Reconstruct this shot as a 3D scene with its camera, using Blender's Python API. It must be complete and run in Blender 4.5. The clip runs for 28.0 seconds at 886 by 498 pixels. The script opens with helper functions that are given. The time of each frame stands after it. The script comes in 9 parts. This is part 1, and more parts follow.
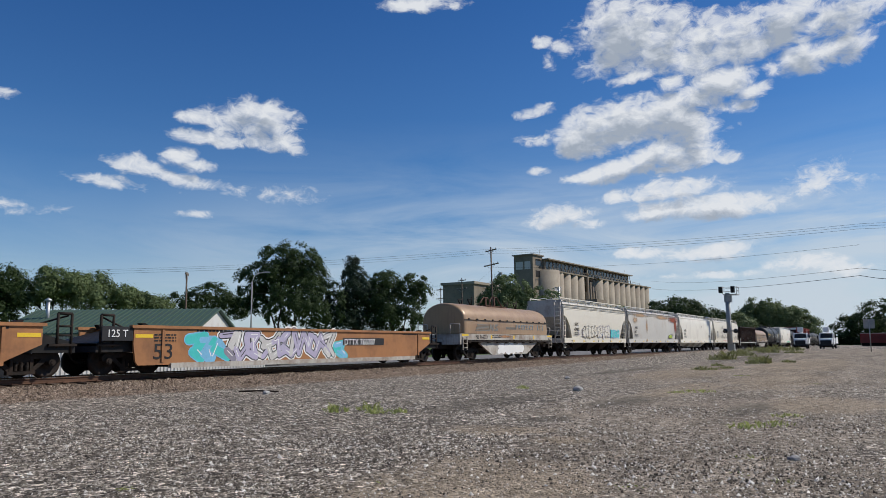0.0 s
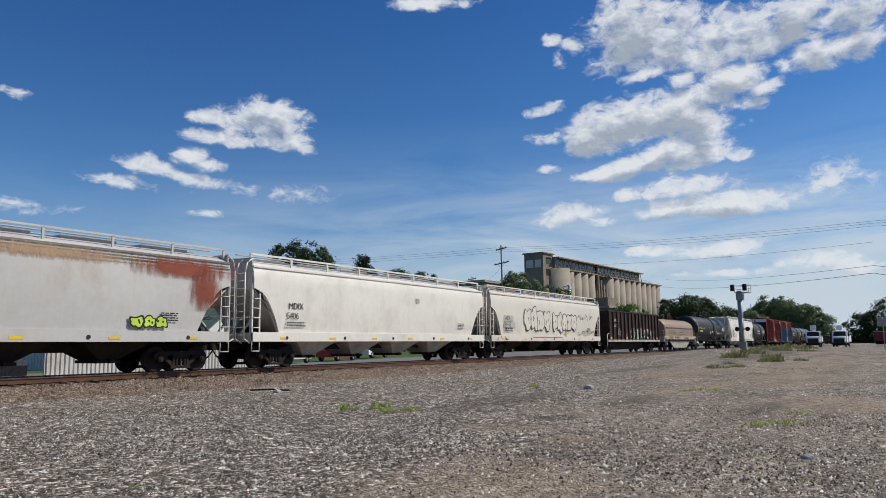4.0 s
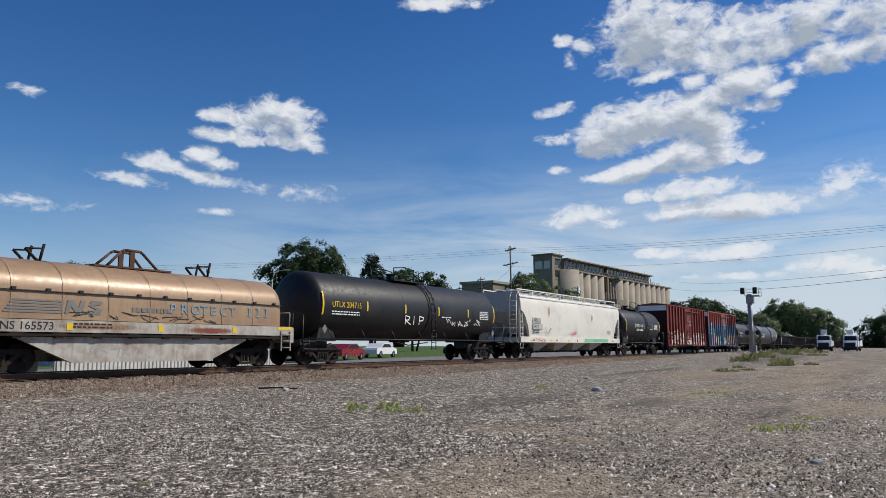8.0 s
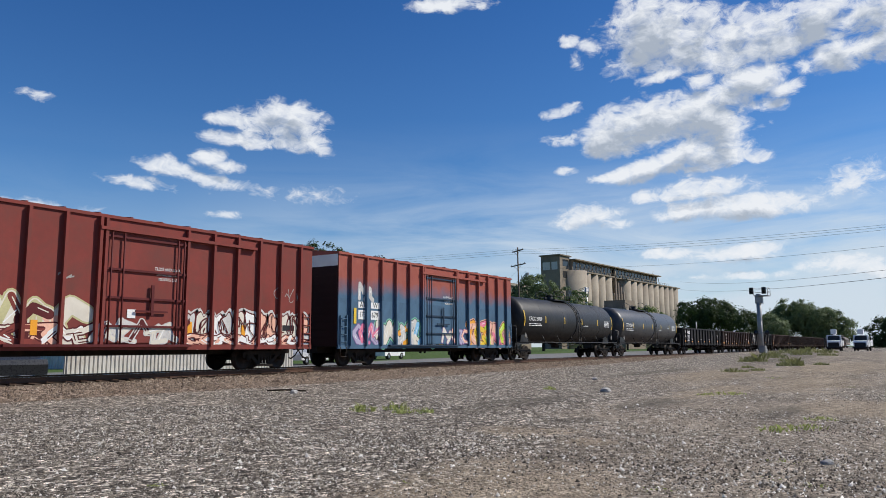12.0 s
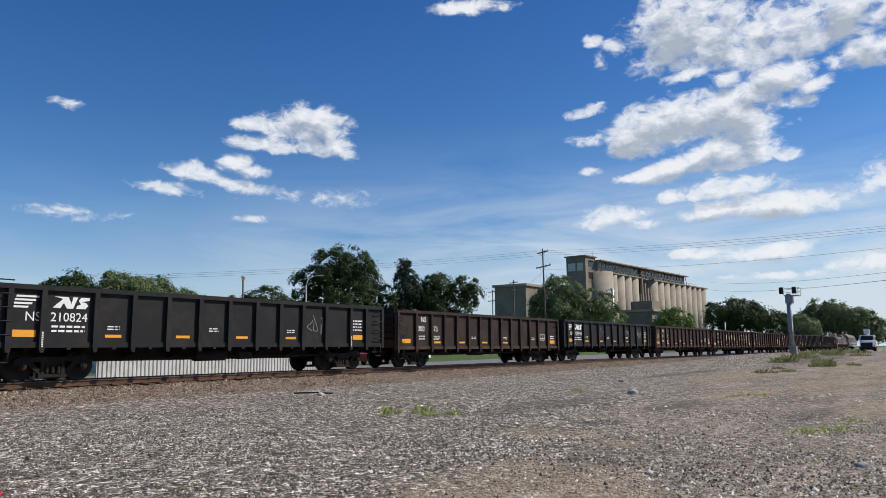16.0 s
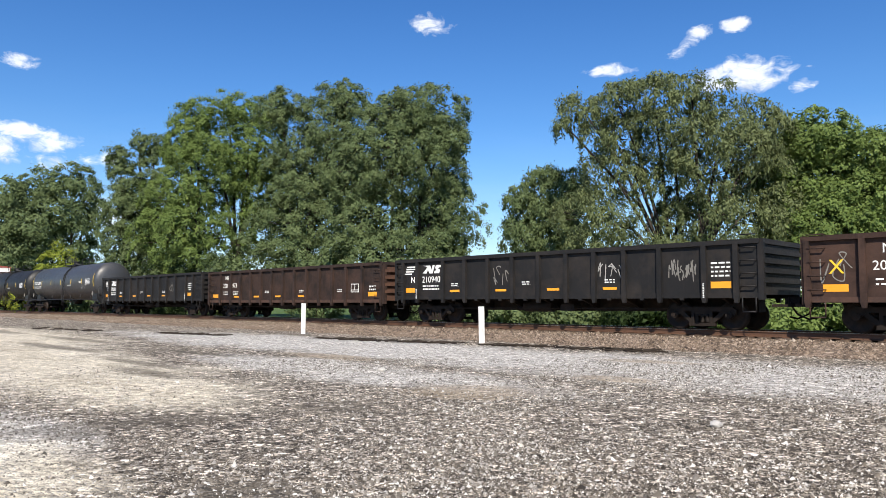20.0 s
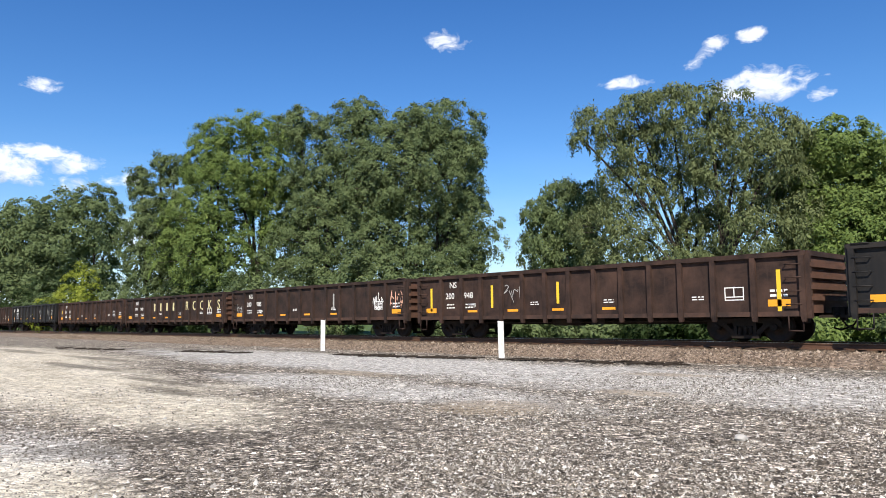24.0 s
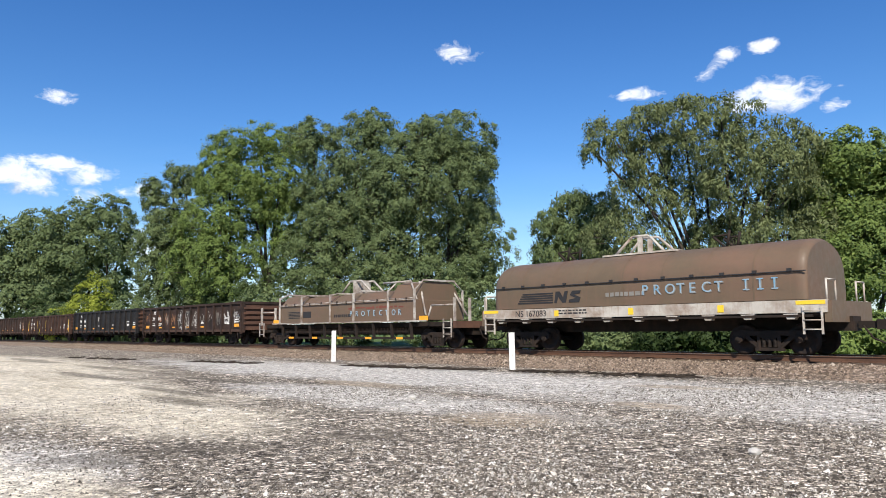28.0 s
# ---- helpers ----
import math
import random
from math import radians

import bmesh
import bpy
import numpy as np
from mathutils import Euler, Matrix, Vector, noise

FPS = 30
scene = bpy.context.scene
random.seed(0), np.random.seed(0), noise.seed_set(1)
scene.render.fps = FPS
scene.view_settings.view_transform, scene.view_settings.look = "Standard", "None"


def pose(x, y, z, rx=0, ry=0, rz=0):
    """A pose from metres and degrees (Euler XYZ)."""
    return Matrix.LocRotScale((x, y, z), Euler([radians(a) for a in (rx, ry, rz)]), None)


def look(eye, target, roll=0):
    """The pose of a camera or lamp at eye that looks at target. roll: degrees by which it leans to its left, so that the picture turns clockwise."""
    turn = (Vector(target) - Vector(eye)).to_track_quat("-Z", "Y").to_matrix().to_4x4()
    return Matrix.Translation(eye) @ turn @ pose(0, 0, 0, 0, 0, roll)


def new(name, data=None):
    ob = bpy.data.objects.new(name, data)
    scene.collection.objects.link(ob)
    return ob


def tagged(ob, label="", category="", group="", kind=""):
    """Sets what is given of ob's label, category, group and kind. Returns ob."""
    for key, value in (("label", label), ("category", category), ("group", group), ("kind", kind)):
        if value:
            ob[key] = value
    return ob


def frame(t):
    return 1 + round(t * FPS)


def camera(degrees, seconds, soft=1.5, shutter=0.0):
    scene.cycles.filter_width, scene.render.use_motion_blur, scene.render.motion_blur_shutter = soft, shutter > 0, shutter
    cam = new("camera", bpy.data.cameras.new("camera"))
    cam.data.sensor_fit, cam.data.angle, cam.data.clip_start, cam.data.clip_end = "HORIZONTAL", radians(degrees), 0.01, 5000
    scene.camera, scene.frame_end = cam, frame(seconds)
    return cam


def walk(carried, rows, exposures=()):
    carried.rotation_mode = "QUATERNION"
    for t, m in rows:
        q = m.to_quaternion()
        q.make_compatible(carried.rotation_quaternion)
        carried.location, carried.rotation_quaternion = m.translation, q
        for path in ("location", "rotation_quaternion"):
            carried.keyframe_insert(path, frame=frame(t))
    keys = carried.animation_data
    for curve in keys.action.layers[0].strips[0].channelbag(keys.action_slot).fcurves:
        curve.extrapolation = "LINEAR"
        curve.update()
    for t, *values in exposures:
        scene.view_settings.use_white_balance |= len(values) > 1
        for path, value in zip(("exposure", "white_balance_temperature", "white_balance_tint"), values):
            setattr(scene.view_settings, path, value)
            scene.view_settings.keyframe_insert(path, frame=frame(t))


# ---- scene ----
# ---- camera: one standing spot, panned from the right to the left ----
EYE = 1.5
cam = camera(61.91, 28.0, soft=0.6)
PATH = (
    (0.0, -58.80, 7.56, 0.57), (0.5, -58.59, 7.61, 0.60), (1.0, -58.41, 7.62, 0.59), (1.5, -58.27, 7.62, 0.60),
    (2.0, -58.15, 7.59, 0.62), (2.5, -58.11, 7.57, 0.66), (3.0, -58.08, 7.51, 0.67), (3.5, -58.06, 7.47, 0.67),
    (5.5, -57.63, 7.52, 0.31), (6.0, -57.55, 7.54, 0.20), (6.5, -57.50, 7.56, 0.11), (7.0, -57.47, 7.54, 0.05),
    (7.5, -57.43, 7.50, 0.02), (8.0, -57.37, 7.48, 0.02), (8.5, -57.31, 7.47, 0.05), (9.0, -57.23, 7.45, 0.06),
    (9.5, -57.13, 7.44, 0.02), (10.0, -56.99, 7.44, 0.00), (10.5, -56.87, 7.46, 0.02), (11.0, -56.79, 7.51, 0.15),
    (11.5, -56.77, 7.54, 0.21), (12.0, -56.76, 7.60, 0.28), (12.5, -56.74, 7.63, 0.34), (14.5, -56.35, 7.66, 0.35),
    (15.0, -56.22, 7.69, 0.41), (15.5, -55.82, 7.70, 0.38), (16.0, -54.79, 7.78, 0.54), (16.4, -43.14, 7.67, -0.44),
    (16.5, -35.23, 7.50, -0.49), (16.6, -26.04, 6.63, -1.79), (16.8, -6.66, 4.72, -2.73), (17.0, 11.18, 2.91, -2.66),
    (17.2, 25.75, 2.48, -2.05), (17.3, 31.05, 2.26, -1.75), (17.5, 37.64, 1.83, -1.14), (17.6, 39.81, 1.99, -1.03),
    (17.8, 41.87, 2.32, -0.82), (18.0, 42.96, 2.64, -0.61), (18.5, 44.01, 3.38, -0.68), (19.0, 44.64, 3.76, -0.53),
    (19.5, 45.13, 4.01, -0.30), (20.0, 45.50, 4.22, -0.06), (20.5, 45.80, 4.40, 0.03), (21.0, 46.10, 4.64, 0.30),
    (21.5, 46.33, 4.87, 0.63), (23.5, 46.80, 5.31, 0.60), (24.0, 46.97, 5.40, 0.64), (24.5, 47.16, 5.53, 0.63),
    (25.0, 47.32, 5.63, 0.54), (25.5, 47.49, 5.76, 0.52), (26.0, 47.62, 5.92, 0.50), (26.5, 47.72, 6.12, 0.49),
    (27.0, 47.79, 6.27, 0.51), (27.5, 47.85, 6.32, 0.49), (28.0, 47.80, 6.26, 0.43),
)
walk(cam, [(t, pose(0, 0, EYE, 90 + p, r, y)) for t, y, p, r in PATH], ((0.0, -0.04, 6280, 10), (6.0, -0.04, 6280, 10), (8.0, 0.02, 6280, 10), (12.0, 0.14, 6280, 10), (15.8, 0.14, 6300, 10), (17.1, 0.53, 6500, 10), (18.5, 0.7, 6520, 10), (28.0, 0.7, 6520, 10)))

# ---- light: afternoon sun from behind the camera, broken clouds ----
SUN_AZ, SUN_EL = 137.0, 42.0
sun = new("sun", bpy.data.lights.new("sun", "SUN"))
sun.data.energy, sun.data.angle, sun.data.color = 4.4, radians(0.55), (1.0, 0.92, 0.80)
to_sun = Vector((math.sin(radians(SUN_AZ)) * math.cos(radians(SUN_EL)), math.cos(radians(SUN_AZ)) * math.cos(radians(SUN_EL)), math.sin(radians(SUN_EL))))
sun.matrix_world = look((0, 0, 60), Vector((0, 0, 60)) - to_sun)


def link(nt, a, b):
    nt.links.new(a, b)


def mathn(nt, op, a, b=None, clamp=False):
    n = nt.nodes.new("ShaderNodeMath")
    n.operation, n.use_clamp = op, clamp
    for i, v in enumerate((a, b)):
        if v is None:
            continue
        if isinstance(v, (int, float)):
            n.inputs[i].default_value = v
        else:
            link(nt, v, n.inputs[i])
    return n.outputs[0]


def vecn(nt, op, a, b, out=0):
    n = nt.nodes.new("ShaderNodeVectorMath")
    n.operation = op
    for i, v in enumerate((a, b)):
        if isinstance(v, (tuple, list, Vector)):
            n.inputs[i].default_value = v
        else:
            link(nt, v, n.inputs[i])
    return n.outputs["Value"] if op in ("DOT_PRODUCT", "LENGTH") else n.outputs[0]


def noisen(nt, vec, scale, detail=4.0, rough=0.55, dist=0.0):
    n = nt.nodes.new("ShaderNodeTexNoise")
    n.inputs["Scale"].default_value, n.inputs["Detail"].default_value = scale, detail
    n.inputs["Roughness"].default_value, n.inputs["Distortion"].default_value = rough, dist
    link(nt, vec, n.inputs["Vector"])
    return n.outputs["Fac"]


def rampn(nt, fac, stops):
    n = nt.nodes.new("ShaderNodeValToRGB")
    while len(n.color_ramp.elements) < len(stops):
        n.color_ramp.elements.new(0.5)
    for e, (p, c) in zip(n.color_ramp.elements, stops):
        e.position = p
        e.color = (c, c, c, 1) if isinstance(c, (int, float)) else (*c, 1)
    link(nt, fac, n.inputs[0])
    return n.outputs[0]


def mixn(nt, fac, a, b, mode="MIX"):
    n = nt.nodes.new("ShaderNodeMix")
    n.data_type, n.blend_type = "RGBA", mode
    for i, v in ((0, fac), (6, a), (7, b)):
        if isinstance(v, (int, float)):
            n.inputs[i].default_value = v
        elif isinstance(v, tuple):
            n.inputs[i].default_value = (*v, 1)
        else:
            link(nt, v, n.inputs[i])
    return n.outputs[2]


# clouds, bank by bank: azimuth and elevation of the middle, half width and half height in degrees, tilt, density
TOP_BANK = (
    (73.7, 22.9, 3.08, 2.56, 0, 1.00), (76.8, 22.0, 2.39, 2.11, 0, 1.00), (79.4, 21.5, 2.33, 1.75, 15, 1.00), (82.0, 21.7, 2.31, 1.71, 12, 1.00),
    (85.0, 22.1, 3.26, 1.43, 10, 1.00), (88.4, 22.0, 3.06, 1.46, 8, 1.00), (86.8, 19.7, 2.43, 0.95, 12, 1.00), (85.4, 19.6, 1.18, 0.72, 0, 0.95),
    (88.9, 20.0, 1.36, 0.93, 10, 1.00), (68.6, 22.3, 0.79, 0.57, 0, 0.75), (67.6, 21.5, 0.53, 0.66, 0, 0.70), (67.0, 22.9, 0.61, 0.39, 0, 0.60),
    (83.8, 19.3, 0.61, 0.57, 0, 0.80), (73.8, 19.8, 1.46, 0.43, 8, 0.85), (76.8, 19.1, 0.83, 0.60, 0, 0.90), (57.2, 25.9, 2.62, 0.48, 0, 0.85),
)
MIDDLE_BANK = (
    (80.5, 18.7, 2.08, 1.08, 5, 1.00), (81.7, 19.1, 1.33, 0.58, 0, 1.00), (82.5, 17.9, 1.25, 0.49, 15, 0.90), (78.5, 17.9, 1.72, 0.85, 0, 1.00),
    (74.1, 16.6, 5.16, 1.74, 8, 1.00), (71.2, 16.4, 3.06, 1.41, 8, 1.00), (69.7, 15.8, 2.05, 1.16, 0, 1.00), (67.1, 15.7, 1.89, 0.45, 0, 0.85),
    (76.9, 16.4, 2.89, 1.89, 0, 1.00), (70.1, 14.7, 1.87, 0.62, 0, 1.00), (77.1, 14.3, 2.91, 1.38, 5, 1.00), (73.4, 13.4, 3.54, 0.75, 12, 1.00),
    (70.6, 12.9, 2.05, 0.40, 8, 0.90), (80.9, 15.5, 0.76, 0.29, 20, 0.70), (80.6, 13.4, 0.93, 0.51, 0, 0.80), (81.3, 17.0, 1.20, 0.54, 0, 0.80),
)
LOW_BANK = (
    (66.4, 17.9, 1.43, 0.40, 12, 0.80), (66.5, 13.4, 0.81, 0.32, 0, 0.80), (76.5, 11.5, 3.86, 0.70, 3, 1.00), (72.9, 11.1, 2.22, 0.40, 3, 0.85),
    (78.9, 10.0, 4.47, 0.81, 0, 1.00), (75.3, 9.9, 2.17, 0.66, 0, 0.85), (68.4, 10.0, 2.26, 0.81, 3, 1.00), (66.4, 9.4, 1.23, 0.45, 0, 0.75),
    (70.1, 9.2, 1.44, 0.36, 0, 0.80), (73.5, 6.9, 2.21, 0.35, 0, 0.65), (79.1, 6.7, 3.34, 0.60, 0, 0.85), (85.2, 5.6, 2.38, 0.57, 0, 0.80),
    (79.0, 5.0, 3.18, 0.26, 0, 0.55), (87.7, 5.0, 1.72, 0.48, 0, 0.65), (86.6, 11.2, 2.11, 1.05, 12, 0.42),
)
LEFT_BANK = (
    (44.0, 16.8, 3.06, 1.42, 0, 0.95), (43.9, 17.7, 1.35, 0.66, 0, 0.95), (41.1, 17.0, 1.90, 0.57, 0, 0.81), (40.0, 15.6, 1.73, 0.48, 0, 0.85),
    (46.5, 15.7, 1.61, 0.67, -25, 0.85), (43.9, 15.4, 2.65, 0.49, 0, 0.85), (35.2, 13.4, 1.41, 0.64, 0, 0.85), (36.7, 13.0, 1.44, 0.56, -15, 0.85),
    (38.8, 14.0, 1.27, 0.65, 0, 0.95), (40.1, 13.4, 1.29, 0.44, 0, 0.95), (34.3, 11.9, 3.04, 0.38, -5, 0.57), (39.5, 12.3, 2.99, 0.48, -5, 0.66),
    (45.3, 11.8, 3.37, 0.67, 0, 0.38), (40.3, 9.9, 1.18, 0.35, 0, 0.76), (26.9, 17.1, 1.08, 0.35, 0, 0.66), (28.0, 9.7, 2.81, 0.44, 0, 0.55),
)
TREE_BANK = (
    (-46.6, 21.2, 1.33, 0.66, -15, 0.58), (-32.0, 17.4, 1.48, 0.39, 0, 0.55), (-25.9, 19.4, 0.80, 0.54, 20, 0.55), (-27.0, 18.5, 1.01, 0.42, 30, 0.39),
    (-23.7, 19.7, 0.85, 0.37, 0, 0.61), (-23.0, 16.3, 2.61, 0.99, 0, 0.72), (-22.8, 16.8, 1.56, 0.74, 0, 0.72), (-19.4, 15.1, 0.67, 0.40, 0, 0.44),
    (-29.0, 16.3, 0.73, 0.34, 0, 0.36), (-75.9, 11.1, 2.73, 0.88, 0, 0.72), (-78.0, 10.6, 2.36, 0.87, 0, 0.72), (-74.5, 9.8, 2.31, 0.41, 0, 0.39),
    (-70.7, 10.1, 1.15, 0.46, 0, 0.55), (-76.0, 16.0, 0.86, 0.48, 0, 0.47), (-70.1, 6.1, 1.40, 1.02, 0, 0.55),
)
THIN_BANK = (
    (2.1, 8.5, 5.61, 0.98, -4, 0.43), (6.6, 7.4, 3.31, 0.57, 0, 0.47), (11.6, 10.0, 3.00, 0.59, 0, 0.45), (13.6, 8.1, 2.86, 0.71, 0, 0.48),
    (14.9, 10.8, 1.89, 0.49, 0, 0.34), (-6.5, 10.0, 0.91, 0.32, 0, 0.52), (-4.6, 10.3, 0.54, 0.27, 0, 0.47), (-4.8, 8.4, 0.73, 0.32, 0, 0.43),
    (-0.4, 6.8, 4.06, 0.63, 0, 0.36),
)


def cloud_field():
    """A node group: how deep inside the drifting clouds a direction lies."""
    g = bpy.data.node_groups.new("cloud_field", "ShaderNodeTree")
    g.interface.new_socket("Vector", in_out="INPUT", socket_type="NodeSocketVector")
    g.interface.new_socket("Value", in_out="OUTPUT", socket_type="NodeSocketFloat")
    gi, go = g.nodes.new("NodeGroupInput"), g.nodes.new("NodeGroupOutput")
    total = None
    for az, el, w, h, tilt, dens in TOP_BANK + MIDDLE_BANK + LOW_BANK + LEFT_BANK + TREE_BANK + THIN_BANK:
        a, e, k = radians(az), radians(el), radians(tilt)
        mid = Vector((math.sin(a) * math.cos(e), math.cos(a) * math.cos(e), math.sin(e)))
        level = Vector((math.cos(a), -math.sin(a), 0))
        rise = level.cross(mid)
        right, up = level * math.cos(k) + rise * math.sin(k), rise * math.cos(k) - level * math.sin(k)
        off = vecn(g, "SUBTRACT", gi.outputs[0], tuple(mid))
        u = vecn(g, "DOT_PRODUCT", off, tuple(right / radians(w)))
        v = vecn(g, "DOT_PRODUCT", off, tuple(up / radians(h)))
        f = vecn(g, "DOT_PRODUCT", off, tuple(mid * 2.0))
        r = mathn(g, "ADD", mathn(g, "ADD", mathn(g, "MULTIPLY", u, u), mathn(g, "MULTIPLY", v, v)), mathn(g, "MULTIPLY", f, f))
        d = mathn(g, "MULTIPLY", mathn(g, "SUBTRACT", 1.0, mathn(g, "MULTIPLY", r, 0.5)), dens)
        total = d if total is None else mathn(g, "MAXIMUM", total, d)
    link(g, mathn(g, "MAXIMUM", total, -1.0), go.inputs[0])
    return g


def build_world():
    w = bpy.data.worlds.new("sky")
    scene.world = w
    w.use_nodes = True
    nt = w.node_tree
    bg = nt.nodes["Background"]
    sky = nt.nodes.new("ShaderNodeTexSky")
    sky.sky_type, sky.sun_disc = "NISHITA", False
    sky.sun_elevation, sky.sun_rotation = radians(SUN_EL), radians(SUN_AZ)
    sky.air_density, sky.dust_density, sky.ozone_density = 1.0, 0.35, 2.2
    co = nt.nodes.new("ShaderNodeTexCoord").outputs["Generated"]
    grp = cloud_field()

    def field(vec, rough=1.0):
        n = nt.nodes.new("ShaderNodeGroup")
        n.node_tree = grp
        link(nt, vec, n.inputs[0])
        flat = nt.nodes.new("ShaderNodeMapping")
        flat.inputs["Scale"].default_value = (1.0, 1.0, 1.7)
        link(nt, vec, flat.inputs["Vector"])
        coarse = noisen(nt, flat.outputs[0], 17.0, 3.0, 0.5, 0.2)
        fine = noisen(nt, flat.outputs[0], 42.0, 10.0, 0.64, 0.5)
        f = mathn(nt, "ADD", n.outputs[0], mathn(nt, "MULTIPLY", mathn(nt, "SUBTRACT", coarse, 0.5), 1.5))
        return mathn(nt, "ADD", f, mathn(nt, "MULTIPLY", mathn(nt, "SUBTRACT", fine, 0.5), 2.1 * rough))

    here = field(co)
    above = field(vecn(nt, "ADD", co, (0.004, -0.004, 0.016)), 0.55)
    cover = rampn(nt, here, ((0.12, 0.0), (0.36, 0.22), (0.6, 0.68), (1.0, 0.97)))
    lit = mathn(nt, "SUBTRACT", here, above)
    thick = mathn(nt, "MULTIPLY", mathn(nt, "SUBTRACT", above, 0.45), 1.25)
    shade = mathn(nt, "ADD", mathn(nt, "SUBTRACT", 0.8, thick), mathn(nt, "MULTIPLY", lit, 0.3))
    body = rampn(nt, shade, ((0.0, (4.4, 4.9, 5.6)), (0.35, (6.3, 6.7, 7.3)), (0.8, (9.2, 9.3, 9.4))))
    # thin high streaks and the milky band over the horizon
    sep = nt.nodes.new("ShaderNodeSeparateXYZ")
    link(nt, co, sep.inputs[0])
    z = sep.outputs[2]
    streak = nt.nodes.new("ShaderNodeMapping")
    streak.inputs["Scale"].default_value = (1.0, 1.0, 5.5)
    link(nt, co, streak.inputs["Vector"])
    wisp = rampn(nt, noisen(nt, streak.outputs[0], 3.2, 9.0, 0.6, 0.6), ((0.3, 0.0), (0.58, 0.95)))
    low = rampn(nt, z, ((0.02, 0.95), (0.14, 0.85), (0.19, 0.4), (0.24, 0.1), (0.3, 0.0)))
    # thicker towards the right end of the line, thin over the yard and the trees
    east = rampn(nt, vecn(nt, "DOT_PRODUCT", co, (0.985, 0.17, 0.0)), ((0.3, 0.08), (0.7, 0.2), (0.86, 0.7), (0.95, 1.0)))
    haze = mathn(nt, "MULTIPLY", mathn(nt, "MULTIPLY", wisp, low), east)
    tint = rampn(nt, z, ((0.0, (0.8, 0.95, 1.1)), (0.2, (0.46, 0.78, 1.1)), (0.45, (0.28, 0.615, 1.03))))
    base = mixn(nt, 1.0, sky.outputs[0], tint, "MULTIPLY")
    veil = mathn(nt, "MULTIPLY", rampn(nt, z, ((0.0, 0.75), (0.06, 0.5), (0.1, 0.18), (0.16, 0.03), (0.24, 0.0))), rampn(nt, noisen(nt, streak.outputs[0], 2.0, 7.0, 0.6, 0.4), ((0.3, 0.45), (0.6, 1.0))))
    veil = mathn(nt, "MULTIPLY", veil, rampn(nt, vecn(nt, "DOT_PRODUCT", co, (0.9, 0.43, 0.0)), ((0.0, 0.5), (0.6, 1.0))))
    base = mixn(nt, veil, base, (7.0, 7.9, 8.5))
    base = mixn(nt, haze, base, (6.8, 7.6, 8.3))
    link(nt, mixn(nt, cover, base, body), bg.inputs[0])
    bg.inputs[1].default_value = 0.085


build_world()

# ---- materials ----


def material(name, colour, rough=0.6, metal=0.0, vary=0.25, scale=3.0, dirt=None, dirt_amount=0.3, dirt_scale=1.2, streaks=0.0, streak_colour=(0.1, 0.06, 0.04), bump=0.15, bump_scale=40.0, per_object=0.0):
    """A weathered surface: grain and broad stains, running streaks, fine relief."""
    m = bpy.data.materials.new(name)
    m.use_nodes = True
    nt = m.node_tree
    bs = nt.nodes["Principled BSDF"]
    co = nt.nodes.new("ShaderNodeTexCoord").outputs["Object"]
    info = nt.nodes.new("ShaderNodeObjectInfo").outputs["Random"]
    shift = nt.nodes.new("ShaderNodeVectorMath")
    shift.operation = "SCALE"
    shift.inputs[0].default_value = (31.0, 17.0, 53.0)
    link(nt, info, shift.inputs["Scale"])
    p = vecn(nt, "ADD", co, shift.outputs[0])
    grain = noisen(nt, p, scale * 7, 6.0, 0.65)
    broad = noisen(nt, p, scale * 0.45, 5.0, 0.6)
    dark = tuple(c * (1 - vary) for c in colour)
    light = tuple(min(1.0, c * (1 + vary)) for c in colour)
    col = mixn(nt, rampn(nt, mathn(nt, "ADD", mathn(nt, "MULTIPLY", grain, 0.45), mathn(nt, "MULTIPLY", broad, 0.55)), ((0.3, 0.0), (0.7, 1.0))), dark, light)
    if per_object:
        col = mixn(nt, mathn(nt, "MULTIPLY", info, per_object), col, tuple(c * 0.45 for c in colour))
    if dirt:
        d = rampn(nt, noisen(nt, p, dirt_scale, 8.0, 0.68, 0.3), ((0.62 - dirt_amount * 0.5, 0.0), (0.85 - dirt_amount * 0.35, 1.0)))
        col = mixn(nt, d, col, dirt)
    if streaks:
        st = nt.nodes.new("ShaderNodeMapping")
        st.inputs["Scale"].default_value = (5.0, 5.0, 0.35)
        link(nt, p, st.inputs["Vector"])
        s = rampn(nt, noisen(nt, st.outputs[0], 1.6, 5.0, 0.6), ((0.52, 0.0), (0.75, streaks)))
        col = mixn(nt, s, col, streak_colour)
    link(nt, col, bs.inputs["Base Color"])
    link(nt, rampn(nt, grain, ((0.3, max(0.0, rough - 0.1)), (0.75, min(1.0, rough + 0.12)))), bs.inputs["Roughness"])
    bs.inputs["Metallic"].default_value = metal
    bs.inputs["Specular IOR Level"].default_value = 0.5 if rough < 0.5 else 0.32 if rough < 0.55 else 0.16
    if bump:
        b = nt.nodes.new("ShaderNodeBump")
        b.inputs["Strength"].default_value, b.inputs["Distance"].default_value = bump, 0.02
        link(nt, noisen(nt, p, bump_scale, 4.0, 0.6), b.inputs["Height"])
        link(nt, b.outputs[0], bs.inputs["Normal"])
    return m


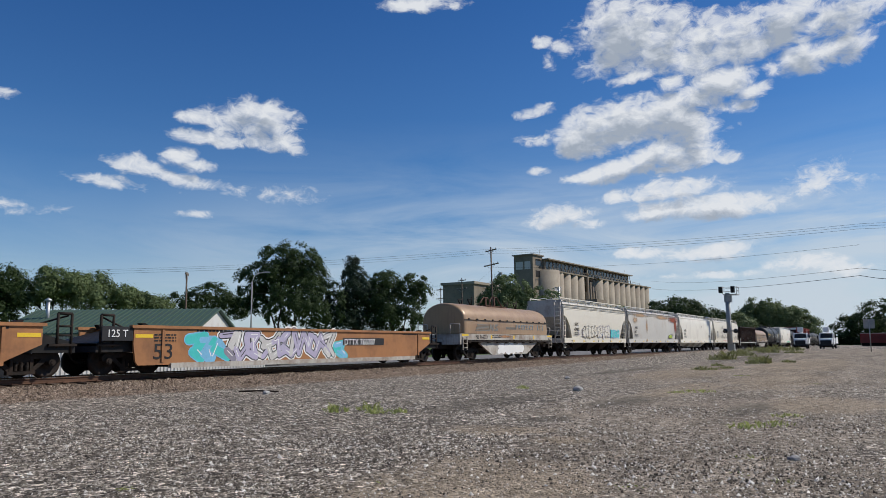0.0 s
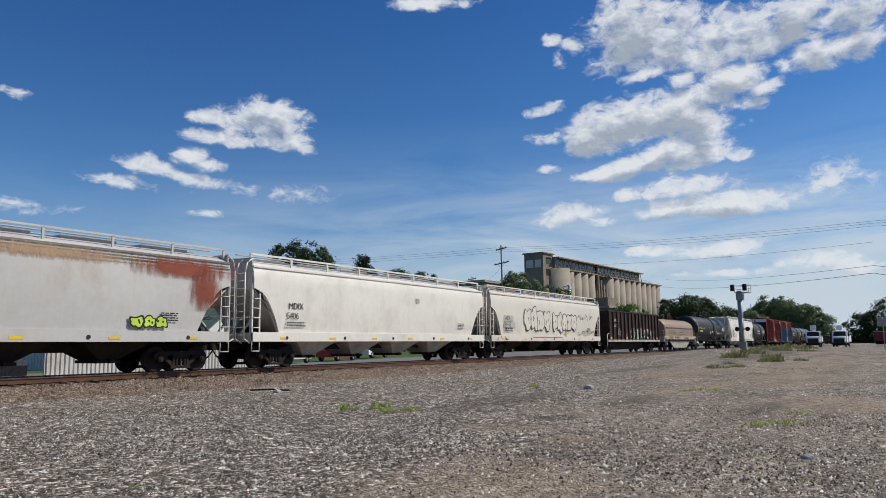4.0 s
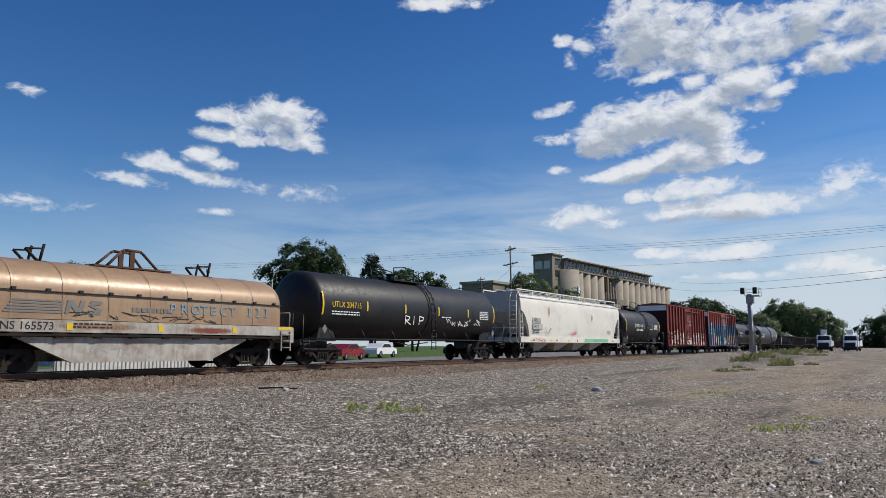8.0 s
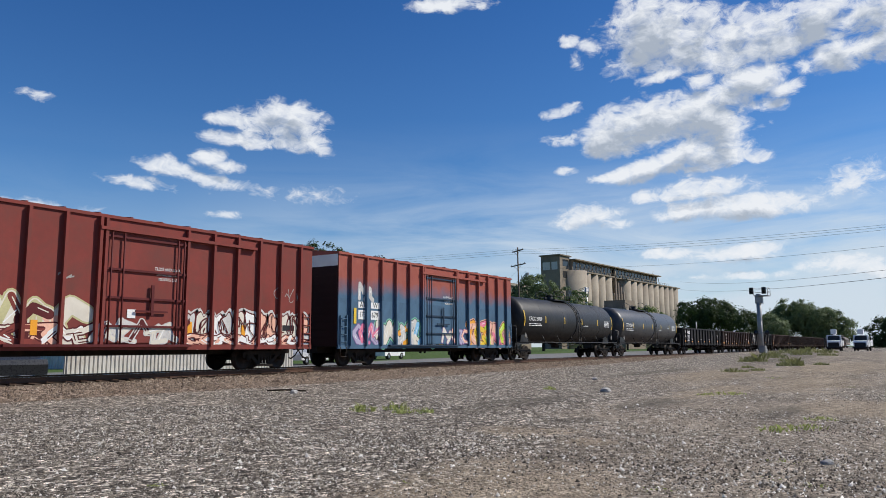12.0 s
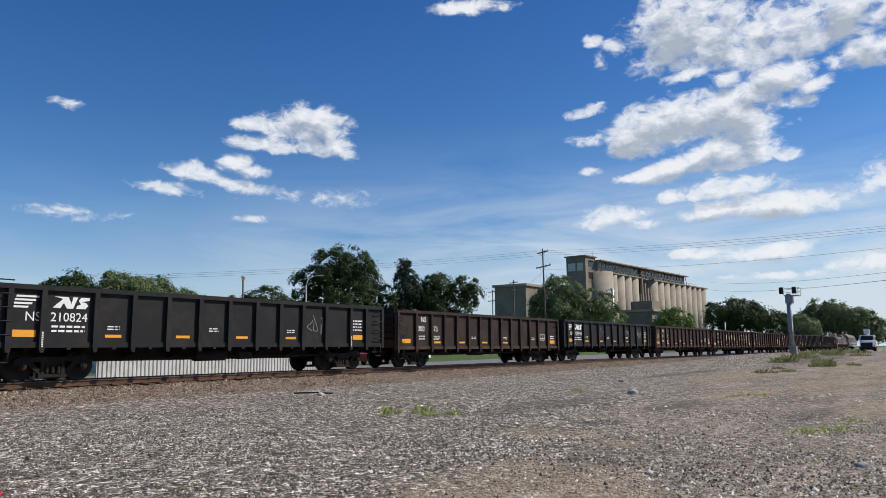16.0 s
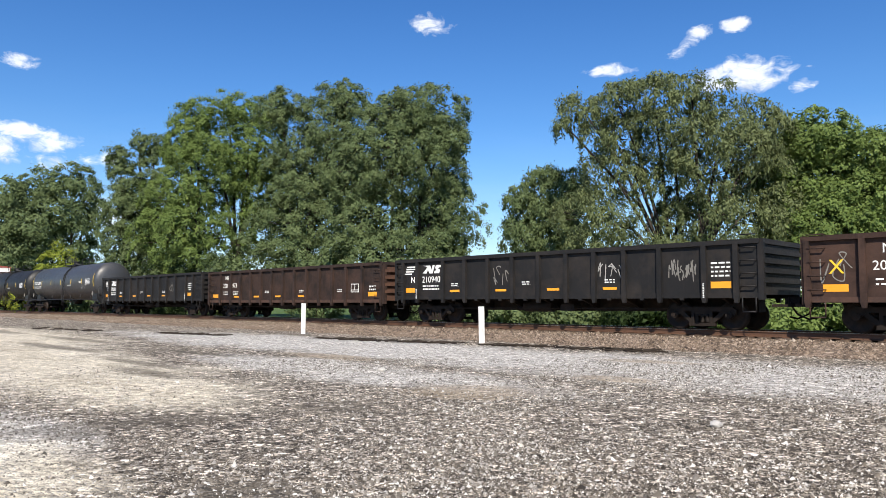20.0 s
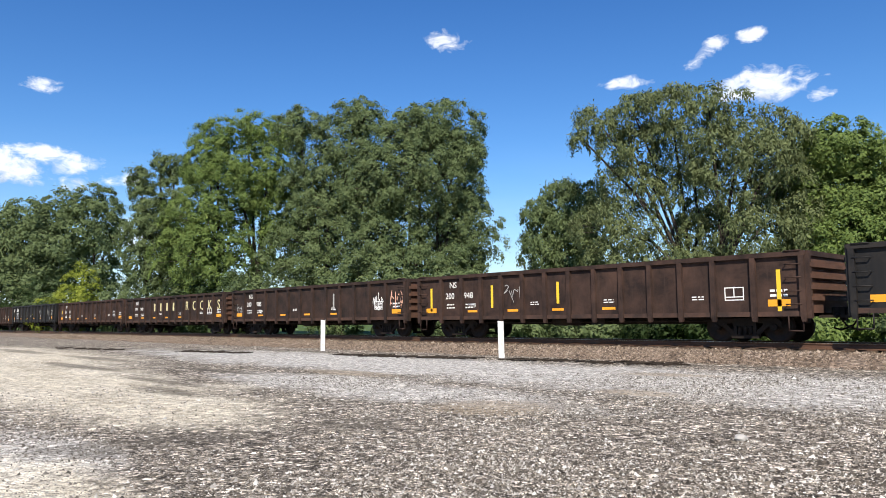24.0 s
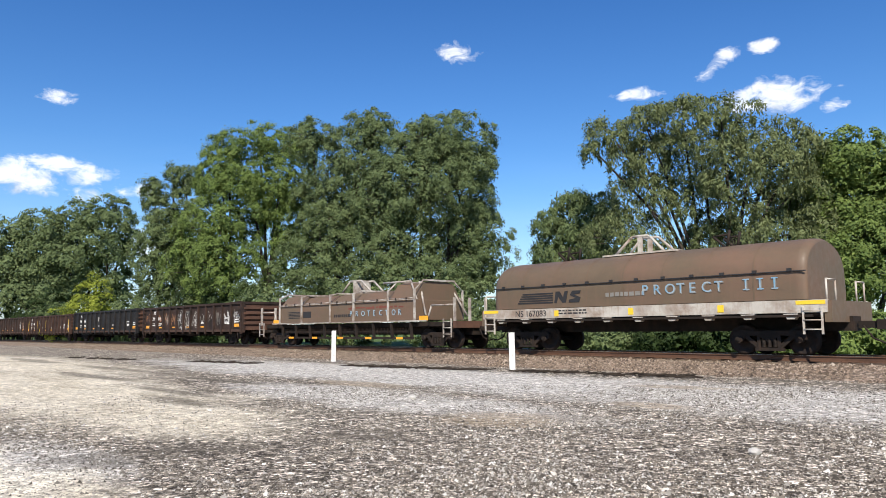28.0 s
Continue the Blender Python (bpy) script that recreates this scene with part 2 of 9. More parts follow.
RUST = (0.13, 0.055, 0.028)
M_STEEL = material("bogie_steel", (0.019, 0.015, 0.0125), 0.75, 0.0, 0.35, 4, (0.04, 0.026, 0.019), 0.35, 2.5)
M_WHEEL = material("wheel_steel", (0.02, 0.016, 0.014), 0.6, 0.1, 0.35, 5, (0.05, 0.03, 0.021), 0.35, 3)
M_RAIL = material("rail_steel", (0.12, 0.065, 0.042), 0.6, 0.2, 0.3, 2, (0.07, 0.04, 0.028), 0.3, 1.5)
M_RAILTOP = material("polished_rail", (0.45, 0.43, 0.41), 0.28, 0.9, 0.2, 2)
M_TIE = material("tie_wood", (0.075, 0.052, 0.038), 0.9, 0, 0.4, 3, (0.16, 0.12, 0.09), 0.35, 4, bump=0.5)
M_BLACK = material("black_car_paint", (0.017, 0.0165, 0.0168), 0.6, 0, 0.3, 1.2, (0.036, 0.03, 0.026), 0.3, 0.9, 0.3, (0.034, 0.028, 0.024), 0.1)
M_BLACKTANK = material("black_tank_paint", (0.0135, 0.0138, 0.0145), 0.5, 0, 0.25, 0.8, (0.04, 0.036, 0.032), 0.2, 0.6, 0.15, (0.05, 0.045, 0.04), 0.05)
M_GREYTANK = material("grey_tank_paint", (0.042, 0.044, 0.048), 0.42, 0, 0.2, 0.8, (0.08, 0.075, 0.07), 0.2, 0.6, 0.15, (0.08, 0.07, 0.06), 0.05)
M_RUSTBLACK = material("rusty_black_paint", (0.02, 0.0155, 0.014), 0.75, 0, 0.4, 1.2, (0.058, 0.034, 0.026), 0.5, 1.3, 0.55, (0.05, 0.034, 0.027), 0.2)
M_BROWNGON = material("brown_rust_paint", (0.023, 0.0155, 0.0135), 0.8, 0, 0.4, 1.0, (0.07, 0.04, 0.03), 0.5, 1.2, 0.55, (0.062, 0.04, 0.031), 0.25)
M_ENDRUST = material("rust_primer", (0.11, 0.058, 0.04), 0.8, 0, 0.3, 1.5, (0.07, 0.04, 0.03), 0.45, 1.2)
M_WORNSILL = material("rust_worn_sill", (0.045, 0.03, 0.025), 0.8, 0, 0.3, 1.5, (0.1, 0.055, 0.04), 0.45, 1.3)
M_CREAM = material("cream_hopper_paint", (0.67, 0.62, 0.52), 0.5, 0, 0.07, 0.6, (0.55, 0.49, 0.4), 0.15, 0.5, 0.2, (0.56, 0.5, 0.4), 0.05)
M_WHITE = material("white_hopper_paint", (0.75, 0.71, 0.62), 0.5, 0, 0.08, 0.6, (0.55, 0.5, 0.43), 0.25, 0.5, 0.25, (0.55, 0.48, 0.4), 0.05)
M_GREYHOP = material("faded_grey_hopper_paint", (0.52, 0.50, 0.46), 0.6, 0, 0.12, 0.5, (0.4, 0.32, 0.24), 0.15, 0.35, 0.25, (0.44, 0.36, 0.28), 0.06)
# grey for hopper ends and bays, with their shade mixed into the colour
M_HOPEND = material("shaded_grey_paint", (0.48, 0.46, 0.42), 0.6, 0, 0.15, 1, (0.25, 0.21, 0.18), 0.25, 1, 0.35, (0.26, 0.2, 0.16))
M_COIL = material("tan_hood_paint", (0.36, 0.235, 0.13), 0.42, 0.1, 0.12, 0.7, (0.27, 0.16, 0.095), 0.35, 0.5, 0.45, (0.22, 0.13, 0.08), 0.06)
M_COIL_B = material("brown_hood_paint", (0.113, 0.082, 0.053), 0.5, 0, 0.15, 0.7, (0.15, 0.09, 0.06), 0.4, 0.5, 0.35, (0.16, 0.1, 0.065), 0.06)
M_SILL = material("grimy_white_sill", (0.46, 0.43, 0.38), 0.6, 0, 0.15, 1, (0.2, 0.14, 0.1), 0.4, 1.2, 0.45, (0.22, 0.13, 0.08), 0.06)
M_WELL = material("brown_well_paint", (0.36, 0.17, 0.075), 0.6, 0, 0.15, 0.8, (0.2, 0.1, 0.055), 0.35, 0.8, 0.3, (0.2, 0.11, 0.06), 0.06)
M_RED = material("faded_red_paint", (0.21, 0.045, 0.036), 0.65, 0, 0.18, 0.8, (0.15, 0.05, 0.04), 0.35, 0.8, 0.3, (0.14, 0.05, 0.04), 0.06)


def faded_paint():
    """Red paint above that is oversprayed blue below, with a soft uneven edge."""
    m = material("red_over_blue_paint", (0.075, 0.14, 0.215), 0.6, 0, 0.18, 0.8, (0.05, 0.09, 0.14), 0.3, 0.9, bump=0.06)
    nt = m.node_tree
    bs = nt.nodes["Principled BSDF"]
    blue = bs.inputs["Base Color"].links[0].from_socket
    co = nt.nodes.new("ShaderNodeTexCoord").outputs["Object"]
    sep = nt.nodes.new("ShaderNodeSeparateXYZ")
    link(nt, co, sep.inputs[0])
    red = mixn(nt, noisen(nt, co, 1.5, 6.0, 0.6), (0.25, 0.06, 0.045), (0.38, 0.12, 0.085))
    f = mathn(nt, "ADD", mathn(nt, "SUBTRACT", sep.outputs[2], 3.25), mathn(nt, "MULTIPLY", mathn(nt, "SUBTRACT", noisen(nt, co, 0.6, 5.0, 0.6), 0.5), 1.6))
    link(nt, mixn(nt, rampn(nt, f, ((0.0, 0.0), (0.75, 1.0))), blue, red), bs.inputs["Base Color"])
    return m


M_FADE = faded_paint()
M_OLIVE = material("pale_olive_spray", (0.5, 0.46, 0.24), 0.5, 0, 0.2, 2)
M_PALEGREY = material("pale_grey_spray", (0.55, 0.53, 0.5), 0.5, 0, 0.25, 2)
M_PURPLE = material("purple_spray", (0.2, 0.1, 0.25), 0.5, 0, 0.25, 2)
M_MAROON = material("maroon_spray", (0.1, 0.02, 0.02), 0.6, 0, 0.25, 2)
M_DARKBLUE = material("dark_blue_paint", (0.03, 0.05, 0.08), 0.6, 0, 0.25, 2)
M_SLATE = material("slate_spray", (0.25, 0.23, 0.28), 0.5, 0, 0.2, 2)
M_DARKEND = material("dark_end_paint", (0.035, 0.015, 0.014), 0.7, 0, 0.3, 1)
M_ALU = material("galvanised_steel", (0.5, 0.5, 0.49), 0.45, 0.6, 0.15, 2)
M_WHITEPAINT = material("white_stencil", (0.78, 0.77, 0.74), 0.6, 0, 0.1, 3)
M_BLACKINK = material("black_stencil", (0.03, 0.03, 0.032), 0.6, 0, 0.2, 3)
M_ORANGE = material("orange_reflector", (0.8, 0.34, 0.02), 0.35, 0, 0.1, 3)
M_YELLOW = material("yellow_reflector", (0.75, 0.5, 0.03), 0.35, 0, 0.1, 3)
M_GREYINK = material("grey_stencil", (0.2, 0.19, 0.17), 0.6, 0, 0.15, 3)
M_BLUEINK = material("blue_stencil", (0.16, 0.3, 0.42), 0.6, 0, 0.2, 3, (0.4, 0.36, 0.3), 0.4, 3)
M_CHALK = material("yellow_chalk", (0.62, 0.55, 0.3), 0.9, 0, 0.3, 6)
M_CHALKW = material("white_chalk", (0.34, 0.33, 0.31), 0.9, 0, 0.3, 6)
M_TEAL = material("teal_spray", (0.07, 0.5, 0.47), 0.5, 0, 0.15, 2)
M_LILAC = material("lilac_spray", (0.42, 0.38, 0.5), 0.5, 0, 0.15, 2)
M_PINK = material("pink_spray", (0.75, 0.2, 0.3), 0.5, 0, 0.2, 2)
M_PEACH = material("peach_spray", (0.75, 0.42, 0.3), 0.5, 0, 0.2, 2)
M_LIME = material("lime_spray", (0.5, 0.65, 0.06), 0.5, 0, 0.2, 2)
M_MINT = material("mint_spray", (0.2, 0.5, 0.32), 0.5, 0, 0.25, 2)
M_SKYBLUE = material("sky_blue_spray", (0.2, 0.45, 0.65), 0.5, 0, 0.2, 2)
M_REDSPRAY = material("red_spray", (0.6, 0.05, 0.07), 0.5, 0, 0.2, 2)
M_RUSTSMEAR = material("rust_smear", (0.34, 0.17, 0.09), 0.8, 0, 0.35, 1.5)

# ---- mesh builder ----


class Shape:
    """Collects boxes, tubes and extruded outlines into one mesh."""

    def __init__(self):
        self.v, self.f, self.smooth = [], [], []

    def add(self, verts, faces, smooth=False):
        n = len(self.v)
        self.v += [tuple(p) for p in verts]
        self.f += [tuple(i + n for i in f) for f in faces]
        self.smooth += [smooth] * len(faces)
        return self

    def box(self, x0, x1, y0, y1, z0, z1, bev=0.0):
        if bev:
            return self.prism([(x0 + bev, z0), (x1 - bev, z0), (x1, z0 + bev), (x1, z1 - bev), (x1 - bev, z1), (x0 + bev, z1), (x0, z1 - bev), (x0, z0 + bev)], y0, y1)
        v = [(x, y, z) for z in (z0, z1) for x, y in ((x0, y0), (x1, y0), (x1, y1), (x0, y1))]
        return self.add(v, [(3, 2, 1, 0), (4, 5, 6, 7), (0, 1, 5, 4), (1, 2, 6, 5), (2, 3, 7, 6), (3, 0, 4, 7)])

    def prism(self, outline, a, b, axis="y"):
        """An outline extruded from a to b: (x, z) along y, (y, z) along x, or (x, y) along z."""
        n = len(outline)
        put = {"y": lambda p, q: (p[0], q, p[1]), "x": lambda p, q: (q, p[0], p[1]), "z": lambda p, q: (p[0], p[1], q)}[axis]
        v = [put(p, a) for p in outline] + [put(p, b) for p in outline]
        f = [tuple(range(n)), tuple(range(2 * n - 1, n - 1, -1))] + [(i, i + n, (i + 1) % n + n, (i + 1) % n) for i in range(n)]
        return self.add(v, f)

    def tube(self, p0, p1, r0, r1=None, n=8, smooth=True, caps=True):
        p0, p1 = Vector(p0), Vector(p1)
        r1 = r0 if r1 is None else r1
        d = (p1 - p0).normalized()
        s = d.orthogonal().normalized()
        t = d.cross(s)
        v = [p + (s * math.cos(2 * math.pi * i / n) + t * math.sin(2 * math.pi * i / n)) * r for p, r in ((p0, r0), (p1, r1)) for i in range(n)]
        self.add(v, [(i, (i + 1) % n, (i + 1) % n + n, i + n) for i in range(n)], smooth)
        if caps:
            m = len(self.v) - 2 * n
            self.f += [tuple(m + i for i in range(n - 1, -1, -1)), tuple(m + n + i for i in range(n))]
            self.smooth += [False, False]
        return self

    def path(self, pts, r, n=6):
        for a, b in zip(pts, pts[1:]):
            self.tube(a, b, r, n=n)
        return self

    def lathe(self, prof, axis="y", n=32, origin=(0, 0, 0), smooth=True):
        """A profile of (radius, along) turned about an axis."""
        v = []
        for r, q in prof:
            for i in range(n):
                c, s = r * math.cos(2 * math.pi * i / n), r * math.sin(2 * math.pi * i / n)
                p = {"y": (c, q, s), "x": (q, c, s), "z": (c, s, q)}[axis]
                v.append((p[0] + origin[0], p[1] + origin[1], p[2] + origin[2]))
        f = [(j * n + i, j * n + (i + 1) % n, (j + 1) * n + (i + 1) % n, (j + 1) * n + i) for j in range(len(prof) - 1) for i in range(n)]
        return self.add(v, f, smooth)

    def mesh(self, name, mat):
        me = bpy.data.meshes.new(name)
        me.from_pydata(self.v, [], self.f)
        me.materials.append(mat)
        if any(self.smooth):
            me.polygons.foreach_set("use_smooth", self.smooth)
        bm = bmesh.new()
        bm.from_mesh(me)
        bmesh.ops.recalc_face_normals(bm, faces=bm.faces)
        bm.to_mesh(me)
        bm.free()
        return me


def part(name, shape, mat, parent, label="", at=None):
    """One mesh under a thing or a part. shape: a Shape or a finished mesh."""
    me = shape.mesh(name, mat) if isinstance(shape, Shape) else shape
    ob = new(name, me)
    ob.parent = parent
    if at is not None:
        ob.matrix_basis = at
    return tagged(ob, label) if label else ob


def stain_material(name, colour, hard=0.0):
    """Thin rust or dirt that fades out at its ragged rim."""
    m = material(name, colour, 0.85, 0, 0.35, 2.0, bump=0)
    nt = m.node_tree
    tc = nt.nodes.new("ShaderNodeTexCoord")
    off = vecn(nt, "SUBTRACT", tc.outputs["Generated"], (0.5, 0.5, 0.42))
    off = vecn(nt, "MULTIPLY", off, (2.0, 0.0, 2.0))
    near = mathn(nt, "SUBTRACT", 1.0, vecn(nt, "LENGTH", off, off))
    st = nt.nodes.new("ShaderNodeMapping")
    st.inputs["Scale"].default_value = (3.0, 3.0, 0.5)
    link(nt, tc.outputs["Object"], st.inputs["Vector"])
    n = noisen(nt, st.outputs[0], 2.2, 8.0, 0.68)
    fac = rampn(nt, mathn(nt, "ADD", mathn(nt, "MULTIPLY", near, 0.7), mathn(nt, "SUBTRACT", n, 0.5)), ((0.1 - hard, 0.0), (0.55 - hard, 0.85)))
    mx, tr = nt.nodes.new("ShaderNodeMixShader"), nt.nodes.new("ShaderNodeBsdfTransparent")
    link(nt, fac, mx.inputs[0])
    link(nt, tr.outputs[0], mx.inputs[1])
    link(nt, nt.nodes["Principled BSDF"].outputs[0], mx.inputs[2])
    link(nt, mx.outputs[0], nt.nodes["Material Output"].inputs[0])
    return m


M_STAIN = stain_material("rust_stain", (0.36, 0.19, 0.1))
M_REDSTAIN = stain_material("red_rust_stain", (0.27, 0.075, 0.045), 0.15)
M_PALESTAIN = stain_material("pale_rust_stain", (0.46, 0.31, 0.19))
M_WORNRED = material("worn_red_band", (0.17, 0.06, 0.045), 0.7, 0, 0.3, 2)
M_PALEBLUE = material("pale_blue_stencil", (0.3, 0.42, 0.5), 0.6, 0, 0.25, 3)
M_FRAME = material("grimy_frame_paint", (0.42, 0.39, 0.35), 0.65, 0, 0.25, 2, (0.12, 0.075, 0.05), 0.45, 2)
M_OCHRESTAIN = stain_material("ochre_stain", (0.5, 0.3, 0.12))
M_DARKSTAIN = stain_material("grime_stain", (0.1, 0.07, 0.05))


def thing(name, m, label, category, group="", kind="", data=None):
    ob = new(name, data)
    ob.matrix_basis = m
    return tagged(ob, label, category, group, kind)


TEXTS = {}


def lettering(words, mat):
    """The flat mesh of some words, one unit high, built with the built-in font."""
    key = (words, mat.name)
    if key not in TEXTS:
        cu = bpy.data.curves.new("lettering", "FONT")
        cu.body, cu.extrude, cu.resolution_u = words, 0.004, 3
        ob = bpy.data.objects.new("lettering", cu)
        me = bpy.data.meshes.new_from_object(ob)
        me.materials.clear()
        me.materials.append(mat)
        bpy.data.objects.remove(ob)
        TEXTS[key] = me
    return TEXTS[key]


def write(words, size, mat, parent, x, y, z, bold=1.0, name="lettering", lean=0.0):
    """Words on a side that faces -y, from x, on the line z."""
    m = Matrix.Translation((x, y, z)) @ Euler((radians(90), radians(-lean), 0)).to_matrix().to_4x4() @ Matrix.Diagonal((size * bold * 1.38, size * 1.38, 1.0, 1))
    return part(name, lettering(words, mat), mat, parent, at=m)


# ---- the train: 27 cars, rolling to the left at a steady speed ----
SPEED, TRACK_Y, RAIL_Z = 17.31, 23.1, 0.69
CARS = []


def car(name, front, rear, label, category):
    """A car's root at rail level in its middle; its side faces -y at 1.6 m."""
    mid = (front + rear) / 2
    ob = thing(name, pose(mid, TRACK_Y, RAIL_Z), label, category, "cars of the freight train")
    CARS.append((ob, mid))
    return ob, (rear - front) / 2


def wheel_mesh():
    s = Shape()
    s.lathe([(0.001, -0.09), (0.11, -0.09), (0.12, -0.05), (0.3, -0.02), (0.38, -0.065), (0.455, -0.065), (0.46, 0.04), (0.485, 0.06), (0.48, 0.075), (0.38, 0.075), (0.3, 0.03), (0.12, 0.06), (0.001, 0.06)], "y", 28)
    return s.mesh("wheel", M_WHEEL)


def sideframe_mesh():
    s = Shape()
    s.prism([(-1.1, 0.62), (-0.95, 0.72), (0.95, 0.72), (1.1, 0.62), (1.1, 0.46), (0.78, 0.46), (0.66, 0.56), (0.36, 0.58), (0.3, 0.5), (-0.3, 0.5), (-0.36, 0.58), (-0.66, 0.56), (-0.78, 0.46), (-1.1, 0.46)], -0.07, 0.07)
    for k in (-1, 1):
        s.prism([(k * 0.74, 0.5), (k * 0.62, 0.58), (k * 0.24, 0.24), (k * 0.3, 0.14)], -0.06, 0.06)
        s.tube((k * 0.889, -0.16, 0.457), (k * 0.889, 0.05, 0.457), 0.105, n=14)
        s.tube((k * 0.889, -0.185, 0.457), (k * 0.889, -0.16, 0.457), 0.06, n=8)
        s.box(k * 0.3 - 0.05, k * 0.3 + 0.05, -0.075, 0.06, 0.2, 0.6)
    s.box(-0.42, 0.42, -0.08, 0.08, 0.12, 0.22)
    return s.mesh("sideframe", M_STEEL)


def spring_mesh():
    prof = [(0.045, 0.0)]
    for i in range(7):
        prof += [(0.07, 0.012 + i * 0.036), (0.07, 0.022 + i * 0.036), (0.048, 0.034 + i * 0.036)]
    return Shape().lathe(prof, "z", 10, (0, -0.03, 0.23)).mesh("spring", M_STEEL)


def axle_mesh():
    return Shape().tube((0, -0.95, 0), (0, 0.95, 0), 0.08, n=10).mesh("axle", M_WHEEL)


def bolster_mesh():
    s = Shape()
    s.box(-0.2, 0.2, -1.05, 1.05, 0.42, 0.66, 0.04)
    s.tube((0, 0, 0.6), (0, 0, 0.8), 0.22, n=12)
    for k in (-1, 1):
        s.box(k * 0.5 - 0.04, k * 0.5 + 0.04, -0.9, 0.9, 0.36, 0.46)
    return s.mesh("bogie", M_STEEL)


WHEEL, SIDEFRAME, SPRINGS, AXLE, BOLSTER = wheel_mesh(), sideframe_mesh(), spring_mesh(), axle_mesh(), bolster_mesh()


def coupler_mesh():
    s = Shape()
    s.box(0.0, 0.55, -0.09, 0.09, 0.78, 0.98, 0.02)
    s.prism([(0.5, -0.16), (0.78, -0.17), (0.86, -0.05), (0.74, 0.02), (0.86, 0.1), (0.8, 0.18), (0.5, 0.16)], 0.74, 1.02, "z")
    s.path([(0.2, -0.3, 0.85), (0.45, -0.34, 0.5), (0.75, -0.3, 0.36), (0.95, -0.2, 0.42)], 0.028)
    return s.mesh("coupler", M_STEEL)


COUPLER = coupler_mesh()


def bogies(root, dist):
    """Two four-wheel bogies, dist from the middle."""
    for k in (-1, 1):
        b = part("bogie", BOLSTER, None, root, at=pose(k * dist, 0, 0))
        for q in (-1, 1):
            part("sideframe", SIDEFRAME, None, b, at=pose(0, q * 1.0, 0, 0, 0, 0 if q < 0 else 180))
            for px in (-0.17, 0.0, 0.17):
                if q < 0:
                    part("spring", SPRINGS, None, b, at=pose(px, q * 1.0, 0))
            part("axle", AXLE, None, b, at=pose(q * 0.889, 0, 0.457))
            for y in (-1, 1):
                part("wheel", WHEEL, None, b, at=pose(q * 0.889, y * 0.75, 0.457, 0, 0, 0 if y < 0 else 180))


def couplers(root, half):
    for k in (-1, 1):
        part("coupler", COUPLER, None, root, at=pose(k * half, 0, 0, 0, 0, 0 if k > 0 else 180))


def ladder(root, x0, x1, y, z0, z1, mat, rungs=5, r=0.02, name="ladder"):
    s = Shape()
    s.box(x0 - 0.025, x0 + 0.025, y - 0.03, y + 0.02, z0, z1)
    s.box(x1 - 0.025, x1 + 0.025, y - 0.03, y + 0.02, z0, z1)
    lad = part(name, s, mat, root)
    rung = Shape().tube((x0, y - 0.03, 0), (x1, y - 0.03, 0), r, n=6).mesh("rung", mat)
    for i in range(rungs):
        part("rung", rung, None, lad, at=pose(0, 0, z0 + (i + 0.5) * (z1 - z0) / rungs))
    return lad


GRABS = {}


def grabs(root, x0, x1, y, zs, mat):
    """Grab irons that stand off a side, one above the other."""
    key = (round(x1 - x0, 3), mat.name)
    if key not in GRABS:
        w = x1 - x0
        GRABS[key] = Shape().path([(0, 0, 0), (0, -0.09, 0), (w, -0.09, 0), (w, 0, 0)], 0.018).mesh("grab_iron", mat)
    for z in zs:
        part("grab_iron", GRABS[key], None, root, at=pose(x0, y, z))


def stirrup(root, x, y, z1, mat):
    s = Shape()
    s.path([(x - 0.2, y, z1), (x - 0.2, y, z1 - 0.42), (x + 0.2, y, z1 - 0.42), (x + 0.2, y, z1)], 0.022)
    part("stirrup", s, mat, root)


def patch(root, x0, x1, z0, z1, y, mat, name="reflector", proud=0.006):
    part(name, Shape().box(x0, x1, y - proud, y, z0, z1), mat, root)


def fine_print(root, x, z, y, mat, w=0.7, lines=3, h=0.045, gap=0.11, seed=0):
    """Stencilled lines too small to read, as bars."""
    rnd = random.Random(seed)
    s = Shape()
    for i in range(lines):
        q = x
        while q < x + w:
            d = rnd.uniform(0.06, 0.2)
            s.box(q, min(q + d, x + w), y - 0.005, y, z - i * gap, z - i * gap + h)
            q += d + 0.05
    tagged(part("fine_print", s, mat, root), kind="stuff")


